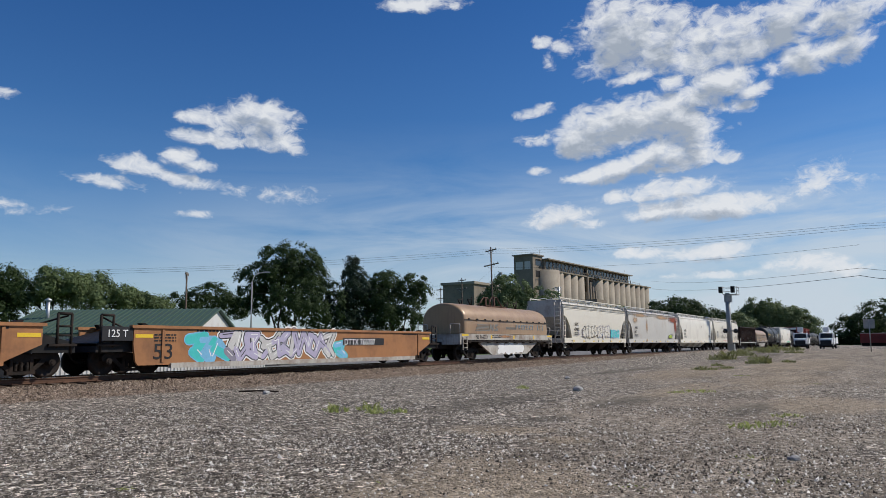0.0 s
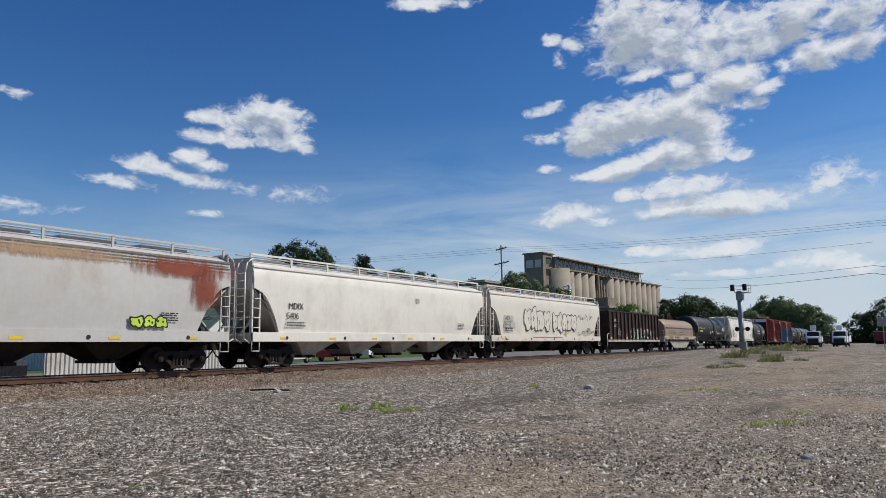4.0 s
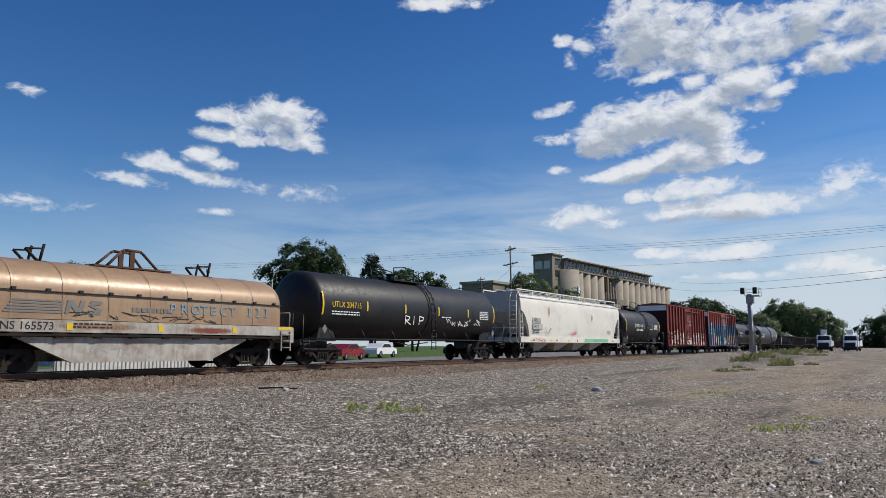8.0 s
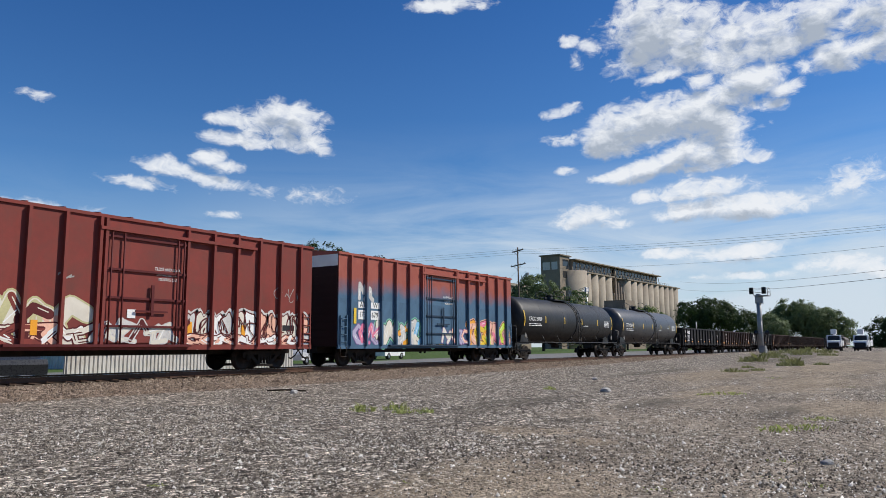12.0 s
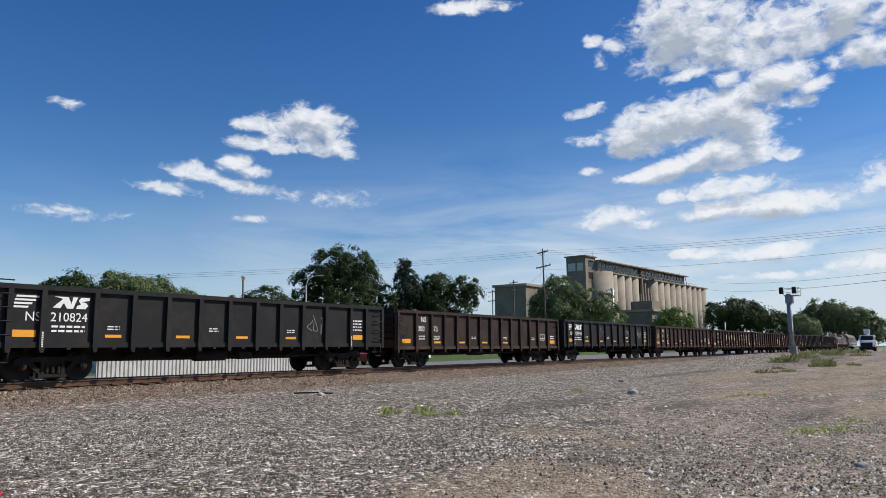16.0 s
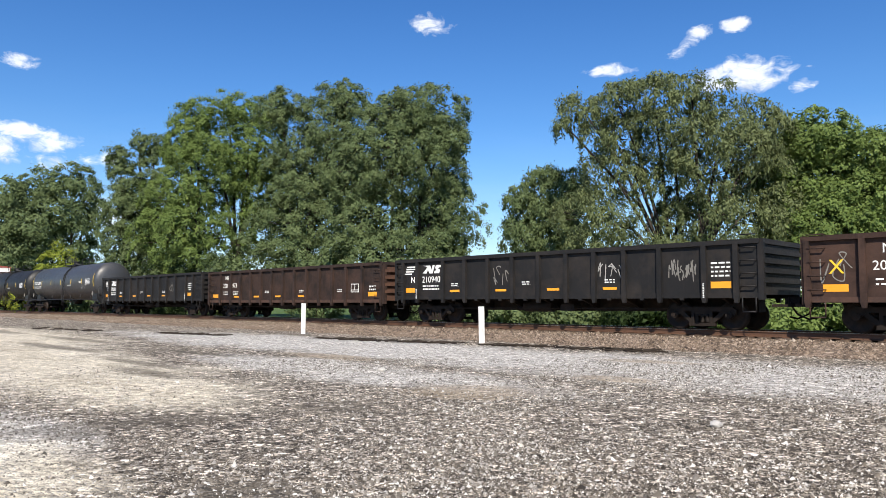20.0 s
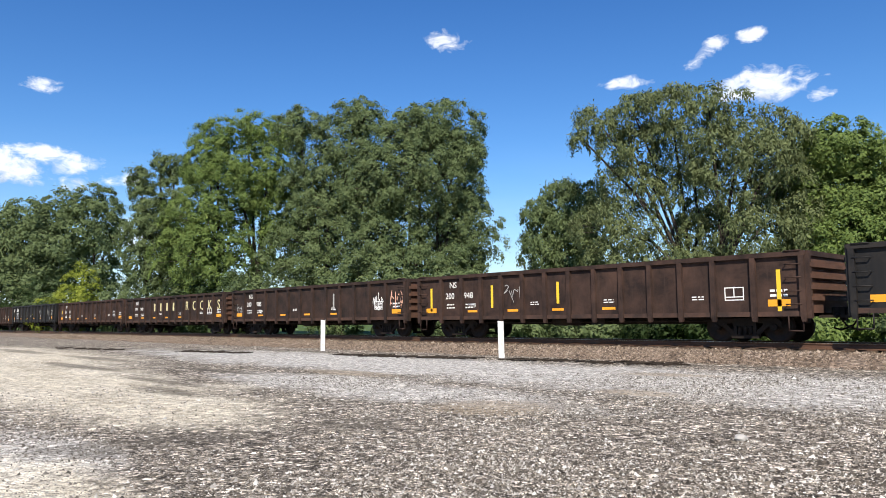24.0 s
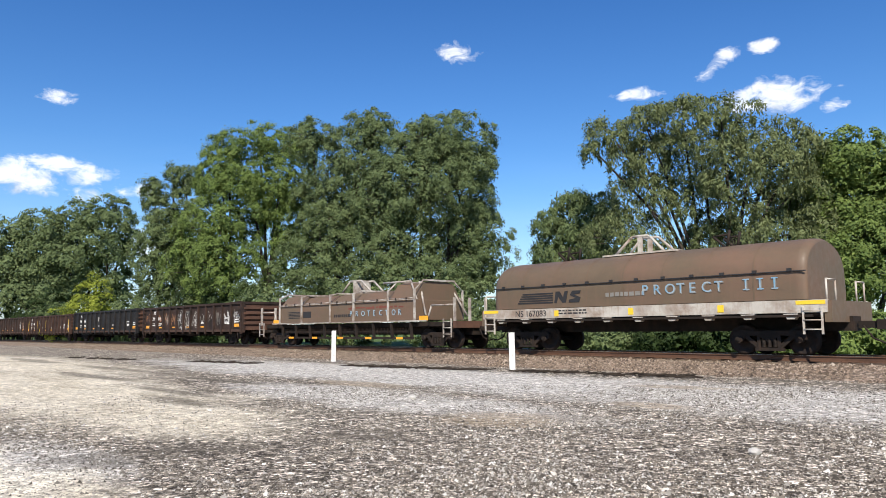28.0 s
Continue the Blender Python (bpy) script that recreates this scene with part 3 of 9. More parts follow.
def tag(root, x0, x1, z0, z1, y, fills, edge, n, seed, halo=None, name="graffiti", rough=0.35):
    """Sprayed bubble shapes: fat filled outlines side by side, each with a rim and inner strokes."""
    rnd = random.Random(seed)
    w = (x1 - x0) / n
    fill = {m.name: (Shape(), m) for m in fills}
    rim, glow = Shape(), Shape()
    for i in range(n):
        cx, cz = x0 + (i + 0.5) * w, (z0 + z1) / 2 + rnd.uniform(-0.06, 0.06) * (z1 - z0)
        rx, rz = w * rnd.uniform(0.5, 0.62), (z1 - z0) * rnd.uniform(0.42, 0.52)
        ph = [rnd.uniform(0, 6.28) for _ in range(3)]
        k = 28
        pts = []
        for j in range(k):
            a = 2 * math.pi * j / k
            r = 1 + rough * (0.35 * math.sin(3 * a + ph[0]) + 0.3 * math.sin(5 * a + ph[1]) + 0.16 * math.sin(8 * a + ph[2]))
            c, s_ = math.cos(a), math.sin(a)
            q = (abs(c) ** 4 + abs(s_) ** 4) ** -0.25
            pts.append((cx + rx * r * q * c, cz + rz * r * q * s_))
        m = fills[rnd.randrange(len(fills))]
        if halo:
            wide = [(cx + (px - cx) * (1 + 0.09 / rx), cz + (pz - cz) * (1 + 0.09 / rz)) for px, pz in pts]
            glow.add([(px, y - 0.003, pz) for px, pz in wide] + [(cx, y - 0.003, cz)], [(j, (j + 1) % k, k) for j in range(k)])
        yy = y - 0.004 - 0.0012 * i
        fill[m.name][0].add([(px, yy, pz) for px, pz in pts] + [(cx, yy, cz)], [(j, (j + 1) % k, k) for j in range(k)])
        t = 0.045 + 0.02 * rnd.random()
        inner = [(cx + (px - cx) * (1 - t / rx), cz + (pz - cz) * (1 - t / rz)) for px, pz in pts]
        yy -= 0.0006
        rim.add([(px, yy, pz) for px, pz in pts] + [(px, yy, pz) for px, pz in inner], [(j, (j + 1) % k, k + (j + 1) % k, k + j) for j in range(k)])
        for _ in range(2):
            a, b = rnd.uniform(-0.5, 0.5), rnd.uniform(-0.5, 0.5)
            px, pz, qx, qz = cx + a * rx, cz + b * rz, cx + (a + rnd.uniform(-0.3, 0.3)) * rx, cz + (b + rnd.uniform(0.2, 0.6) * (1 if b < 0 else -1)) * rz
            d = Vector((qx - px, qz - pz)).normalized() * 0.03
            rim.add([(px - d.y, yy - 0.0004, pz + d.x), (px + d.y, yy - 0.0004, pz - d.x), (qx + d.y, yy - 0.0004, qz - d.x), (qx - d.y, yy - 0.0004, qz + d.x)], [(0, 1, 2, 3)])
    for s, m in fill.values():
        if s.v:
            tagged(part(name, s, m, root), kind="stuff")
    if halo:
        tagged(part(name + "_halo", glow, halo, root), kind="stuff")
    tagged(part(name + "_outline", rim, edge, root), kind="stuff")


STROKES = (
    (((0.1, 0.1), (0.5, 0.9), (0.8, 0.5)), ((0.3, 0.6), (1.1, 0.15))),
    (((1, 0.8), (0.4, 1), (0.0, 0.6), (0.3, 0.15), (0.9, 0.0)),),
    (((0, 0.1), (0.35, 1.05), (0.7, 0.45), (1.1, 0.9)),),
    (((0, 0.9), (0.8, 1), (0.5, 0.5), (0.9, 0.05)), ((0.2, 0.3), (0.6, 0.0))),
    (((0.2, 1), (0.1, 0.3), (0.6, 0.0), (1, 0.45), (0.7, 0.8)),),
    (((0.0, 0.55), (0.7, 0.75), (1.05, 1.05)), ((0.3, 0.7), (0.5, 0.0), (1.0, 0.2))),
)


def band(s, a, b, w, y):
    """A fat round-ended stroke from a to b on a side that faces -y."""
    d = Vector((b[0] - a[0], b[1] - a[1]))
    q = math.atan2(d.y, d.x)
    pts = []
    for c, h in ((b, -90), (a, 90)):
        for i in range(6):
            e = q + radians(h + 36 * i)
            pts.append((c[0] + 0.5 * w * math.cos(e), y, c[1] + 0.5 * w * math.sin(e)))
    s.add(pts, [tuple(range(12))])


def piece(root, x0, x1, z0, z1, y, fills, edge, n, seed, halo=None, w=0.2, name="graffiti"):
    """Sprayed interlocking shapes of fat strokes: halo, dark rim, coloured filling and thin highlights."""
    rnd = random.Random(seed)
    step = (x1 - x0) / n
    fill = {m.name: (Shape(), m) for m in fills}
    rim, glow, shine = Shape(), Shape(), Shape()
    k = 0
    for i in range(n):
        glyph = STROKES[rnd.randrange(len(STROKES))]
        ox, oz = x0 + step * i, z0 + rnd.uniform(0, 0.08) * (z1 - z0)
        gw, gh, lean = step * rnd.uniform(1.3, 1.9), (z1 - z0) * rnd.uniform(0.8, 0.95), rnd.uniform(-0.2, 0.25)
        m = fills[i % len(fills)] if rnd.random() < 0.6 else rnd.choice(fills)
        for line in glyph:
            pts = [(ox + gw * (px + rnd.uniform(-0.1, 0.1)) + lean * gh * pz, oz + gh * (pz + rnd.uniform(-0.07, 0.07))) for px, pz in line]
            for a, b in zip(pts, pts[1:]):
                k += 1
                e = 0.00012 * (k % 12)
                ww = w * rnd.uniform(0.75, 1.35)
                if halo:
                    band(glow, a, b, ww + 0.2, y - 0.001 - e)
                band(rim, a, b, ww + 0.085, y - 0.0035 - e)
                mm = m if rnd.random() < 0.8 else rnd.choice(fills)
                band(fill[mm.name][0], a, b, ww, y - 0.006 - e)
                if rnd.random() < 0.6:
                    f0, f1, o = rnd.uniform(0.05, 0.4), rnd.uniform(0.6, 0.95), ww * rnd.uniform(-0.28, 0.28)
                    p, q = [(a[0] + (b[0] - a[0]) * f, a[1] + (b[1] - a[1]) * f + o) for f in (f0, f1)]
                    band(shine if rnd.random() < 0.55 else rim, p, q, 0.035, y - 0.0085 - e)
    for s, m in fill.values():
        if s.v:
            tagged(part(name, s, m, root), kind="stuff")
    if halo:
        tagged(part(name + "_halo", glow, halo, root), kind="stuff")
    tagged(part(name + "_outline", rim, edge, root), kind="stuff")
    if shine.v:
        tagged(part(name + "_highlight", shine, M_WHITEPAINT, root), kind="stuff")


def scrawl(root, x0, x1, z0, z1, y, mat, n, seed, r=0.022, name="scrawl"):
    """A quick line of looping sprayed strokes."""
    rnd = random.Random(seed)
    s = Shape()
    w = (x1 - x0) / n
    for i in range(n):
        c = [(x0 + (i + rnd.uniform(-0.1, 1.3)) * w, z0 + rnd.random() * (z1 - z0)) for _ in range(6)]
        pts = []
        for p0, p1, p2, p3 in zip(c, c[1:], c[2:], c[3:]):
            for k in range(6):
                t = k / 6
                pts.append(tuple(0.5 * (2 * b + (d - a) * t + (2 * a - 5 * b + 4 * d - e) * t * t + (3 * b - a - 3 * d + e) * t ** 3) for a, b, d, e in zip(p0, p1, p2, p3)))
        for j, (a, b) in enumerate(zip(pts, pts[1:])):
            band(s, a, b, r * 1.5 * rnd.uniform(0.8, 1.1), y - 0.0001 * (j % 9))
    tagged(part(name, s, mat, root), kind="stuff")


def smear(root, cx, cz, rx, rz, y, mat, seed, name="rust_patch"):
    """A stain with a faded ragged rim."""
    part(name, Shape().add([(cx - rx, y, cz - rz * 1.5), (cx + rx, y, cz - rz * 1.5), (cx + rx, y, cz + rz), (cx - rx, y, cz + rz)], [(0, 1, 2, 3)]), mat, root)


def gondola(front, rear, top, label, body, end_mat, number="", logo=False, ribs=12, low=0.8, seed=0, tags=()):
    """An open gondola with side posts, a top chord, ladders and end posts."""
    root, h = car("gondola_car", front, rear, label, "freight car")
    y = 1.5
    side = Shape()
    side.box(-h + 0.02, h - 0.02, -y, -y + 0.03, low + 0.12, top - 0.06)
    side.box(-h + 0.02, h - 0.02, -y - 0.05, -y + 0.05, low, low + 0.16)
    part("side_panel", side, body, root)
    far = Shape()
    far.box(-h + 0.02, h - 0.02, y - 0.03, y, low + 0.12, top - 0.06)
    far.box(-h + 0.02, h - 0.02, y - 0.05, y + 0.05, low, low + 0.16)
    part("side_panel", far, body, root)
    part("floor", Shape().box(-h + 0.05, h - 0.05, -y + 0.03, y - 0.03, low + 0.14, low + 0.22), body, root)
    part("centre_sill", Shape().box(-h + 0.6, h - 0.6, -0.25, 0.25, 0.55, low + 0.14), M_STEEL, root)
    bearer = Shape().prism([(-y, low + 0.14), (y, low + 0.14), (y, low + 0.02), (0.3, 0.62), (-0.3, 0.62), (-y, low + 0.02)], -0.05, 0.05, "x").mesh("cross_bearer", M_STEEL)
    for i in range(9):
        part("cross_bearer", bearer, None, root, at=pose(-h + 1.2 + i * (2 * h - 2.4) / 8, 0, 0))
    part("air_tank", Shape().tube((-1.2, -0.85, 0.7), (0.1, -0.85, 0.7), 0.2, n=12), M_STEEL, root)
    part("brake_valve", Shape().box(0.6, 1.2, -1.1, -0.7, 0.55, 0.8, 0.04), M_STEEL, root)
    part("brake_pipe", Shape().tube((-h + 2, -1.0, 0.62), (h - 2, -1.0, 0.66), 0.025, n=6), M_STEEL, root)
    chord = Shape()
    for q in (-1, 1):
        chord.box(-h, h, q * y - 0.1, q * y + 0.08, top - 0.14, top, 0.02)
    for k in (-1, 1):
        chord.box(k * h - 0.08, k * h + 0.08, -y, y, top - 0.15, top - 0.004)
    part("top_chord", chord, body, root)
    rib = Shape()
    rib.prism([(-0.075, top - 0.13), (0.075, top - 0.13), (0.085, low + 0.02), (0.05, low - 0.14), (-0.05, low - 0.14), (-0.085, low + 0.02)], -0.12, 0.0)
    rib_me = rib.mesh("side_post", body)
    if logo:
        xs = [-h + q for q in (0.5, 1.42, 3.0, 4.25, 5.5, 6.75, 8.0, 9.25, 10.42, 11.6, 12.9, 14.4, 15.4)]
    else:
        xs = [-h + 0.1, -h + 1.5] + [-h + 2.75 + i * (2 * h - 5.5) / (ribs - 5) for i in range(ribs - 4)] + [h - 1.5, h - 0.1]
    for x in xs:
        part("side_post", rib_me, None, root, at=pose(x, -y, 0))
        part("side_post", rib_me, None, root, at=pose(x, y, 0, 0, 0, 180))
    for k in (-1, 1):
        part("end_panel", Shape().box(k * h - 0.02, k * h + 0.02, -y + 0.03, y - 0.03, low + 0.1, top - 0.1), end_mat, root)
        for i in range(4):
            z = low + 0.45 + i * (top - low - 0.6) / 4
            part("end_beam", Shape().box(k * h, k * (h + 0.11), -y, y, z, z + 0.12), body if k < 0 else end_mat, root)
        part("corner_post", Shape().box(k * h - 0.06, k * h + 0.1, -y - 0.06, -y + 0.1, low - 0.05, top - 0.1), body, root)
        x = k * (h - 0.34)
        grabs(root, x - 0.22, x + 0.22, -y - 0.03, [low + 0.35 + i * 0.38 for i in range(5)], body)
        stirrup(root, x, -y - 0.05, low + 0.02, body)
        part("sill_step", Shape().box(k * (h + 0.05), k * (h + 0.5), -0.9, 0.9, 0.72, 0.8), M_STEEL, root)
    couplers(root, h + 0.12)
    bogies(root, h - 2.05)
    bays = [(a + b) / 2 for a, b in zip(xs, xs[1:])]
    wide = bays[1]
    y0 = -y - 0.002
    for i in (0, 2, 4, 6, 8, len(bays) - 1):
        if i < len(bays):
            w = 0.32 if i in (0, len(bays) - 1) else 0.27
            patch(root, bays[i] - w, bays[i] + w, low + 0.3, low + (0.5 if i in (0, len(bays) - 1) else 0.39), y0, M_ORANGE)
    if logo:
        b = bays[0]
        s = Shape()
        for i in range(4):
            z = top - 0.36 - i * 0.1
            s.prism([(b - 0.28 - 0.04 * i, z), (b + 0.35 - 0.1 * i, z), (b + 0.38 - 0.1 * i, z + 0.055), (b - 0.26 - 0.04 * i, z + 0.055)], y0 - 0.005, y0)
        part("emblem", s, M_WHITEPAINT, root)
        b = bays[1]
        s = Shape()
        s.prism([(b - 0.5, top - 0.62), (b - 0.2, top - 0.36), (b - 0.46, top - 0.3), (b - 0.05, top - 0.3), (b + 0.05, top - 0.5), (b + 0.1, top - 0.3), (b + 0.24, top - 0.3), (b + 0.1, top - 0.64), (b - 0.08, top - 0.64), (b - 0.18, top - 0.48), (b - 0.28, top - 0.64)], y0 - 0.005, y0)
        s.prism([(b + 0.2, top - 0.64), (b + 0.48, top - 0.64), (b + 0.56, top - 0.54), (b + 0.5, top - 0.46), (b + 0.36, top - 0.43), (b + 0.6, top - 0.38), (b + 0.6, top - 0.3), (b + 0.34, top - 0.3), (b + 0.26, top - 0.4), (b + 0.34, top - 0.5), (b + 0.22, top - 0.55)], y0 - 0.005, y0)
        part("emblem", s, M_WHITEPAINT, root)
        write(number, 0.27, M_WHITEPAINT, root, bays[1] - 0.55, y0, top - 1.02, 1.0)
        write("NS", 0.27, M_WHITEPAINT, root, bays[0] - 0.02, y0, top - 1.02, 1.0)
        for b in bays[1:-1]:
            part("tie_bracket", Shape().box(b - 0.06, b + 0.06, -y - 0.09, -y, low - 0.06, low + 0.02), body, root)
        for x in (xs[1], xs[-2]):
            fine = Shape()
            for i in range(9):
                fine.box(x - 0.03, x + 0.02, -y - 0.126, -y - 0.12, low + 0.02 + i * 0.05, low + 0.05 + i * 0.05)
            tagged(part("fine_print", fine, M_WHITEPAINT, root), kind="stuff")
        fine_print(root, bays[1] - 0.5, top - 1.2, y0, M_WHITEPAINT, 1.0, 2, 0.06, 0.13, seed)
        fine_print(root, bays[-1] - 0.3, top - 0.7, y0, M_WHITEPAINT, 0.6, 4, 0.05, 0.13, seed + 1)
    elif number:
        b = bays[1] if len(number) < 7 else bays[1] - 0.2
        write("NS", 0.26, M_WHITEPAINT, root, b - 0.18, y0, top - 0.53)
        q = bays[-2]
        for u0, u1, w0, w1 in ((-0.3, 0.3, 0.0, 0.03), (-0.3, 0.3, 0.37, 0.4), (-0.3, -0.27, 0.03, 0.37), (0.27, 0.3, 0.03, 0.37), (-0.02, 0.01, 0.12, 0.37), (-0.27, 0.27, 0.09, 0.12)):
            part("stencil_line", Shape().box(q + u0, q + u1, y0 - 0.004, y0, low + 0.5 + w0, low + 0.5 + w1), M_WHITEPAINT, root)
        fine_print(root, bays[-1] - 0.25, low + 0.72, y0, M_WHITEPAINT, 0.5, 2, 0.07, 0.14, seed + 9)
        part("side_angle", Shape().box(-h + 0.02, h - 0.02, -y - 0.06, -y - 0.05, low + 0.01, low + 0.15), M_WORNSILL, root)
        write(number[:3], 0.26, M_WHITEPAINT, root, b - 0.42, y0, top - 0.98)
        write(number[3:], 0.26, M_WHITEPAINT, root, bays[2] - 0.5, y0, top - 0.98)
        fine_print(root, b - 0.35, top - 1.25, y0, M_WHITEPAINT, 0.5, 2, 0.05, 0.13, seed)
        fine_print(root, bays[2] - 0.4, top - 1.25, y0, M_WHITEPAINT, 0.5, 2, 0.05, 0.13, seed + 3)
    for i in range(2, len(bays) - 1, 3):
        fine_print(root, bays[i] - 0.2, low + 0.62, y0, M_WHITEPAINT, 0.4, 2, 0.035, 0.08, seed + i)
    rnd = random.Random(seed)
    for kind, *a in tags:
        if kind == "scrawl":
            i, mat, n = a
            scrawl(root, bays[i] - 0.45, bays[i] + 0.45, low + 0.5, top - 0.5, y0 - 0.004, mat, n, rnd.randrange(999))
        elif kind == "piece":
            i, j, fills, edge, n, w = a
            for k in range(i, j + 1):
                piece(root, bays[k] - 0.48, bays[k] + 0.3, low + 0.25, top - 0.45, y0 - 0.001, fills, edge, n, rnd.randrange(999), None, w)
        elif kind == "bars":
            i, j, mat = a
            patch(root, bays[i] - 0.12, bays[j] + 0.12, top - 1.05, top - 0.5, y0, mat, "painted_bar")
        elif kind == "word":
            i, words, size, mat = a
            write(words, size, mat, root, bays[i] - size * 0.4, y0 - 0.002, top - 1.05, 1.0, "chalk_letter")
        elif kind == "mark":
            i, mat, dz = a
            patch(root, bays[i] - 0.05, bays[i] + 0.07, top - 0.5 - dz, top - 0.5, y0, mat, "paint_mark")
    return root


def hopper(front, rear, label, paint, end_paint, mark="", number="", seed=0, bays=4, roof=4.4, tags=(), bands=0, cut=2.1, board=None):
    """A covered hopper: bowed sides cut away over the bogies, sloped ends, outlets, roof walkway."""
    root, h = car("covered_hopper_car", front, rear, label, "freight car")
    cut_top = 3.15

    def reach(z):
        if z >= cut_top:
            return h
        t = (z - 1.4) / (cut_top - 1.4)
        return h - cut * (1 - t) ** 0.5

    prof = [(-1.52, 1.4 + i * 0.175) for i in range(11)] + [(-1.54, 3.5), (-1.52, 3.8), (-1.46, 4.0)]
    prof = [(y - 0.06 * math.sin(math.pi * (z - 1.4) / 2.6), z) for y, z in prof]
    for q in (1, -1):
        s = Shape()
        v, f = [], []
        for y, z in prof:
            e = reach(z)
            v += [(-e, q * y, z), (-e * 0.5, q * (y - 0.01), z), (0, q * (y - 0.015), z), (e * 0.5, q * (y - 0.01), z), (e, q * y, z)]
        n = len(prof)
        for j in range(n - 1):
            for i in range(4):
                f.append((j * 5 + i, j * 5 + i + 1, (j + 1) * 5 + i + 1, (j + 1) * 5 + i))
        s.add(v, f, True)
        # the sheet's return edge
        for k in (0, 4):
            v = [(p[0], p[1], p[2]) for j, p in enumerate(s.v) if j % 5 == k]
            s.add(v + [(p[0], p[1] + q * 0.06, p[2]) for p in v], [(j, j + 1, len(v) + j + 1, len(v) + j) for j in range(len(v) - 1)])
        part("side_sheet", s, paint, root)
    rp = [(-1.46, 4.0), (-1.3, 4.12), (-0.9, 4.26), (-0.4, roof - 0.04), (0, roof), (0.4, roof - 0.04), (0.9, 4.26), (1.3, 4.12), (1.46, 4.0)]
    s = Shape()
    v = [(x, y, z) for x in (-h, h) for y, z in rp]
    s.add(v, [(i, i + 1, len(rp) + i + 1, len(rp) + i) for i in range(len(rp) - 1)], True)
    part("roof", s, paint, root)
    lip = Shape()
    for q in (-1, 1):
        lip.box(-h, h, q * 1.48 - 0.06, q * 1.48 + 0.06, 3.96, 4.03)
    part("eave", lip, paint if bands == 0 else M_GREYINK, root)
    for k in (-1, 1):
        s = Shape()
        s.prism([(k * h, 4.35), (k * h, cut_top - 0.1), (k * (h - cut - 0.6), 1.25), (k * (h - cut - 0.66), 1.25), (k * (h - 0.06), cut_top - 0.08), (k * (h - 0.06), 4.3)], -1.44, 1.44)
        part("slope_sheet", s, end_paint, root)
        fr = Shape()
        for y in (-1.45, 1.45):
            fr.box(k * h - 0.05, k * h + 0.05, y - 0.05, y + 0.05, 1.1, cut_top + 0.6)
        fr.box(k * h - 0.06, k * h + 0.06, -1.5, 1.5, 1.05, 1.4)
        for y in (-0.7, 0, 0.7):
            fr.path([(k * (h - 0.1), y, 1.3), (k * (h - cut * 0.6), y, 2.1)], 0.05)
        part("end_frame", fr, end_paint, root)
        x = k * (h - 0.18)
        ladder(root, x - 0.2, x + 0.2, -1.5, 1.4, 3.3, paint, 5)
        stirrup(root, x, -1.52, 1.1, paint)
        part("end_platform", Shape().box(k * (h - 1.8), k * h, -1.3, 1.3, 1.0, 1.08), M_STEEL, root)
        for y in (-1.42, -0.95):
            part("end_handrail", Shape().path([(k * (h + 0.02), y, 1.0), (k * (h + 0.34), y, 1.15), (k * (h + 0.34), y, 3.75), (k * (h + 0.24), y, 4.12), (k * (h - 0.02), y, 4.3)], 0.03), paint, root)
        for i in range(9):
            part("end_rung", Shape().tube((k * (h + 0.34), -1.42, 1.3 + i * 0.3), (k * (h + 0.34), -0.95, 1.3 + i * 0.3), 0.018, n=6), paint, root)
        part("platform_railing", Shape().path([(k * (h - 0.05), -1.4, 1.1), (k * (h - 0.05), -1.4, 2.0), (k * (h - 0.05), 1.4, 2.0)], 0.028), paint, root)
        part("brake_cylinder", Shape().tube((k * (h - 1.3), -0.5, 1.45), (k * (h - 0.6), -0.5, 1.45), 0.22, n=14), M_STEEL, root)
    sill = Shape()
    for q in (-1, 1):
        sill.box(-h, h, q * 1.53 - 0.05, q * 1.53 + 0.05, 1.05, 1.42, 0.01)
    part("side_sill", sill, paint, root)
    part("centre_sill", Shape().box(-h, h, -0.25, 0.25, 0.72, 1.1), M_STEEL, root)
    span = 2 * (h - cut - 1.1)
    for i in range(bays):
        c = -span / 2 + (i + 0.5) * span / bays
        w = span / bays * 0.5
        s = Shape()
        s.add([(c - w, -1.35, 1.3), (c + w, -1.35, 1.3), (c + w, 1.35, 1.3), (c - w, 1.35, 1.3), (c - 0.32, -0.55, 0.45), (c + 0.32, -0.55, 0.45), (c + 0.32, 0.55, 0.45), (c - 0.32, 0.55, 0.45)], [(0, 1, 5, 4), (1, 2, 6, 5), (2, 3, 7, 6), (3, 0, 4, 7), (4, 5, 6, 7)])
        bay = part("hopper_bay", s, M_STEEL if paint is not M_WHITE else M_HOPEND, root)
        g = Shape().box(c - 0.42, c + 0.42, -0.62, 0.62, 0.36, 0.46)
        g.tube((c, -0.8, 0.42), (c, -0.6, 0.42), 0.07, n=10)
        part("outlet_gate", g, M_STEEL, bay)
    walk_ = Shape()
    for y in (-0.42, 0.42):
        walk_.box(-h + 0.1, h - 0.1, y - 0.09, y + 0.09, roof + 0.12, roof + 0.15)
    part("roof_walkway", walk_, M_ALU, root)
    rail = Shape()
    n = 9
    for q in (-1, 1):
        for i in range(n):
            x = -h + 0.1 + i * (2 * h - 0.2) / (n - 1)
            rail.box(x - 0.04, x + 0.04, q * 1.25 - 0.03, q * 1.25 + 0.03, 4.08, 4.5)
        rail.box(-h + 0.05, h - 0.05, q * 1.25 - 0.03, q * 1.25 + 0.03, 4.48, 4.55)
    part("running_board_rail", rail, paint, root)
    hat = Shape().box(-1.0, 1.0, -0.28, 0.28, roof - 0.02, roof + 0.1, 0.03).mesh("hatch_cover", paint)
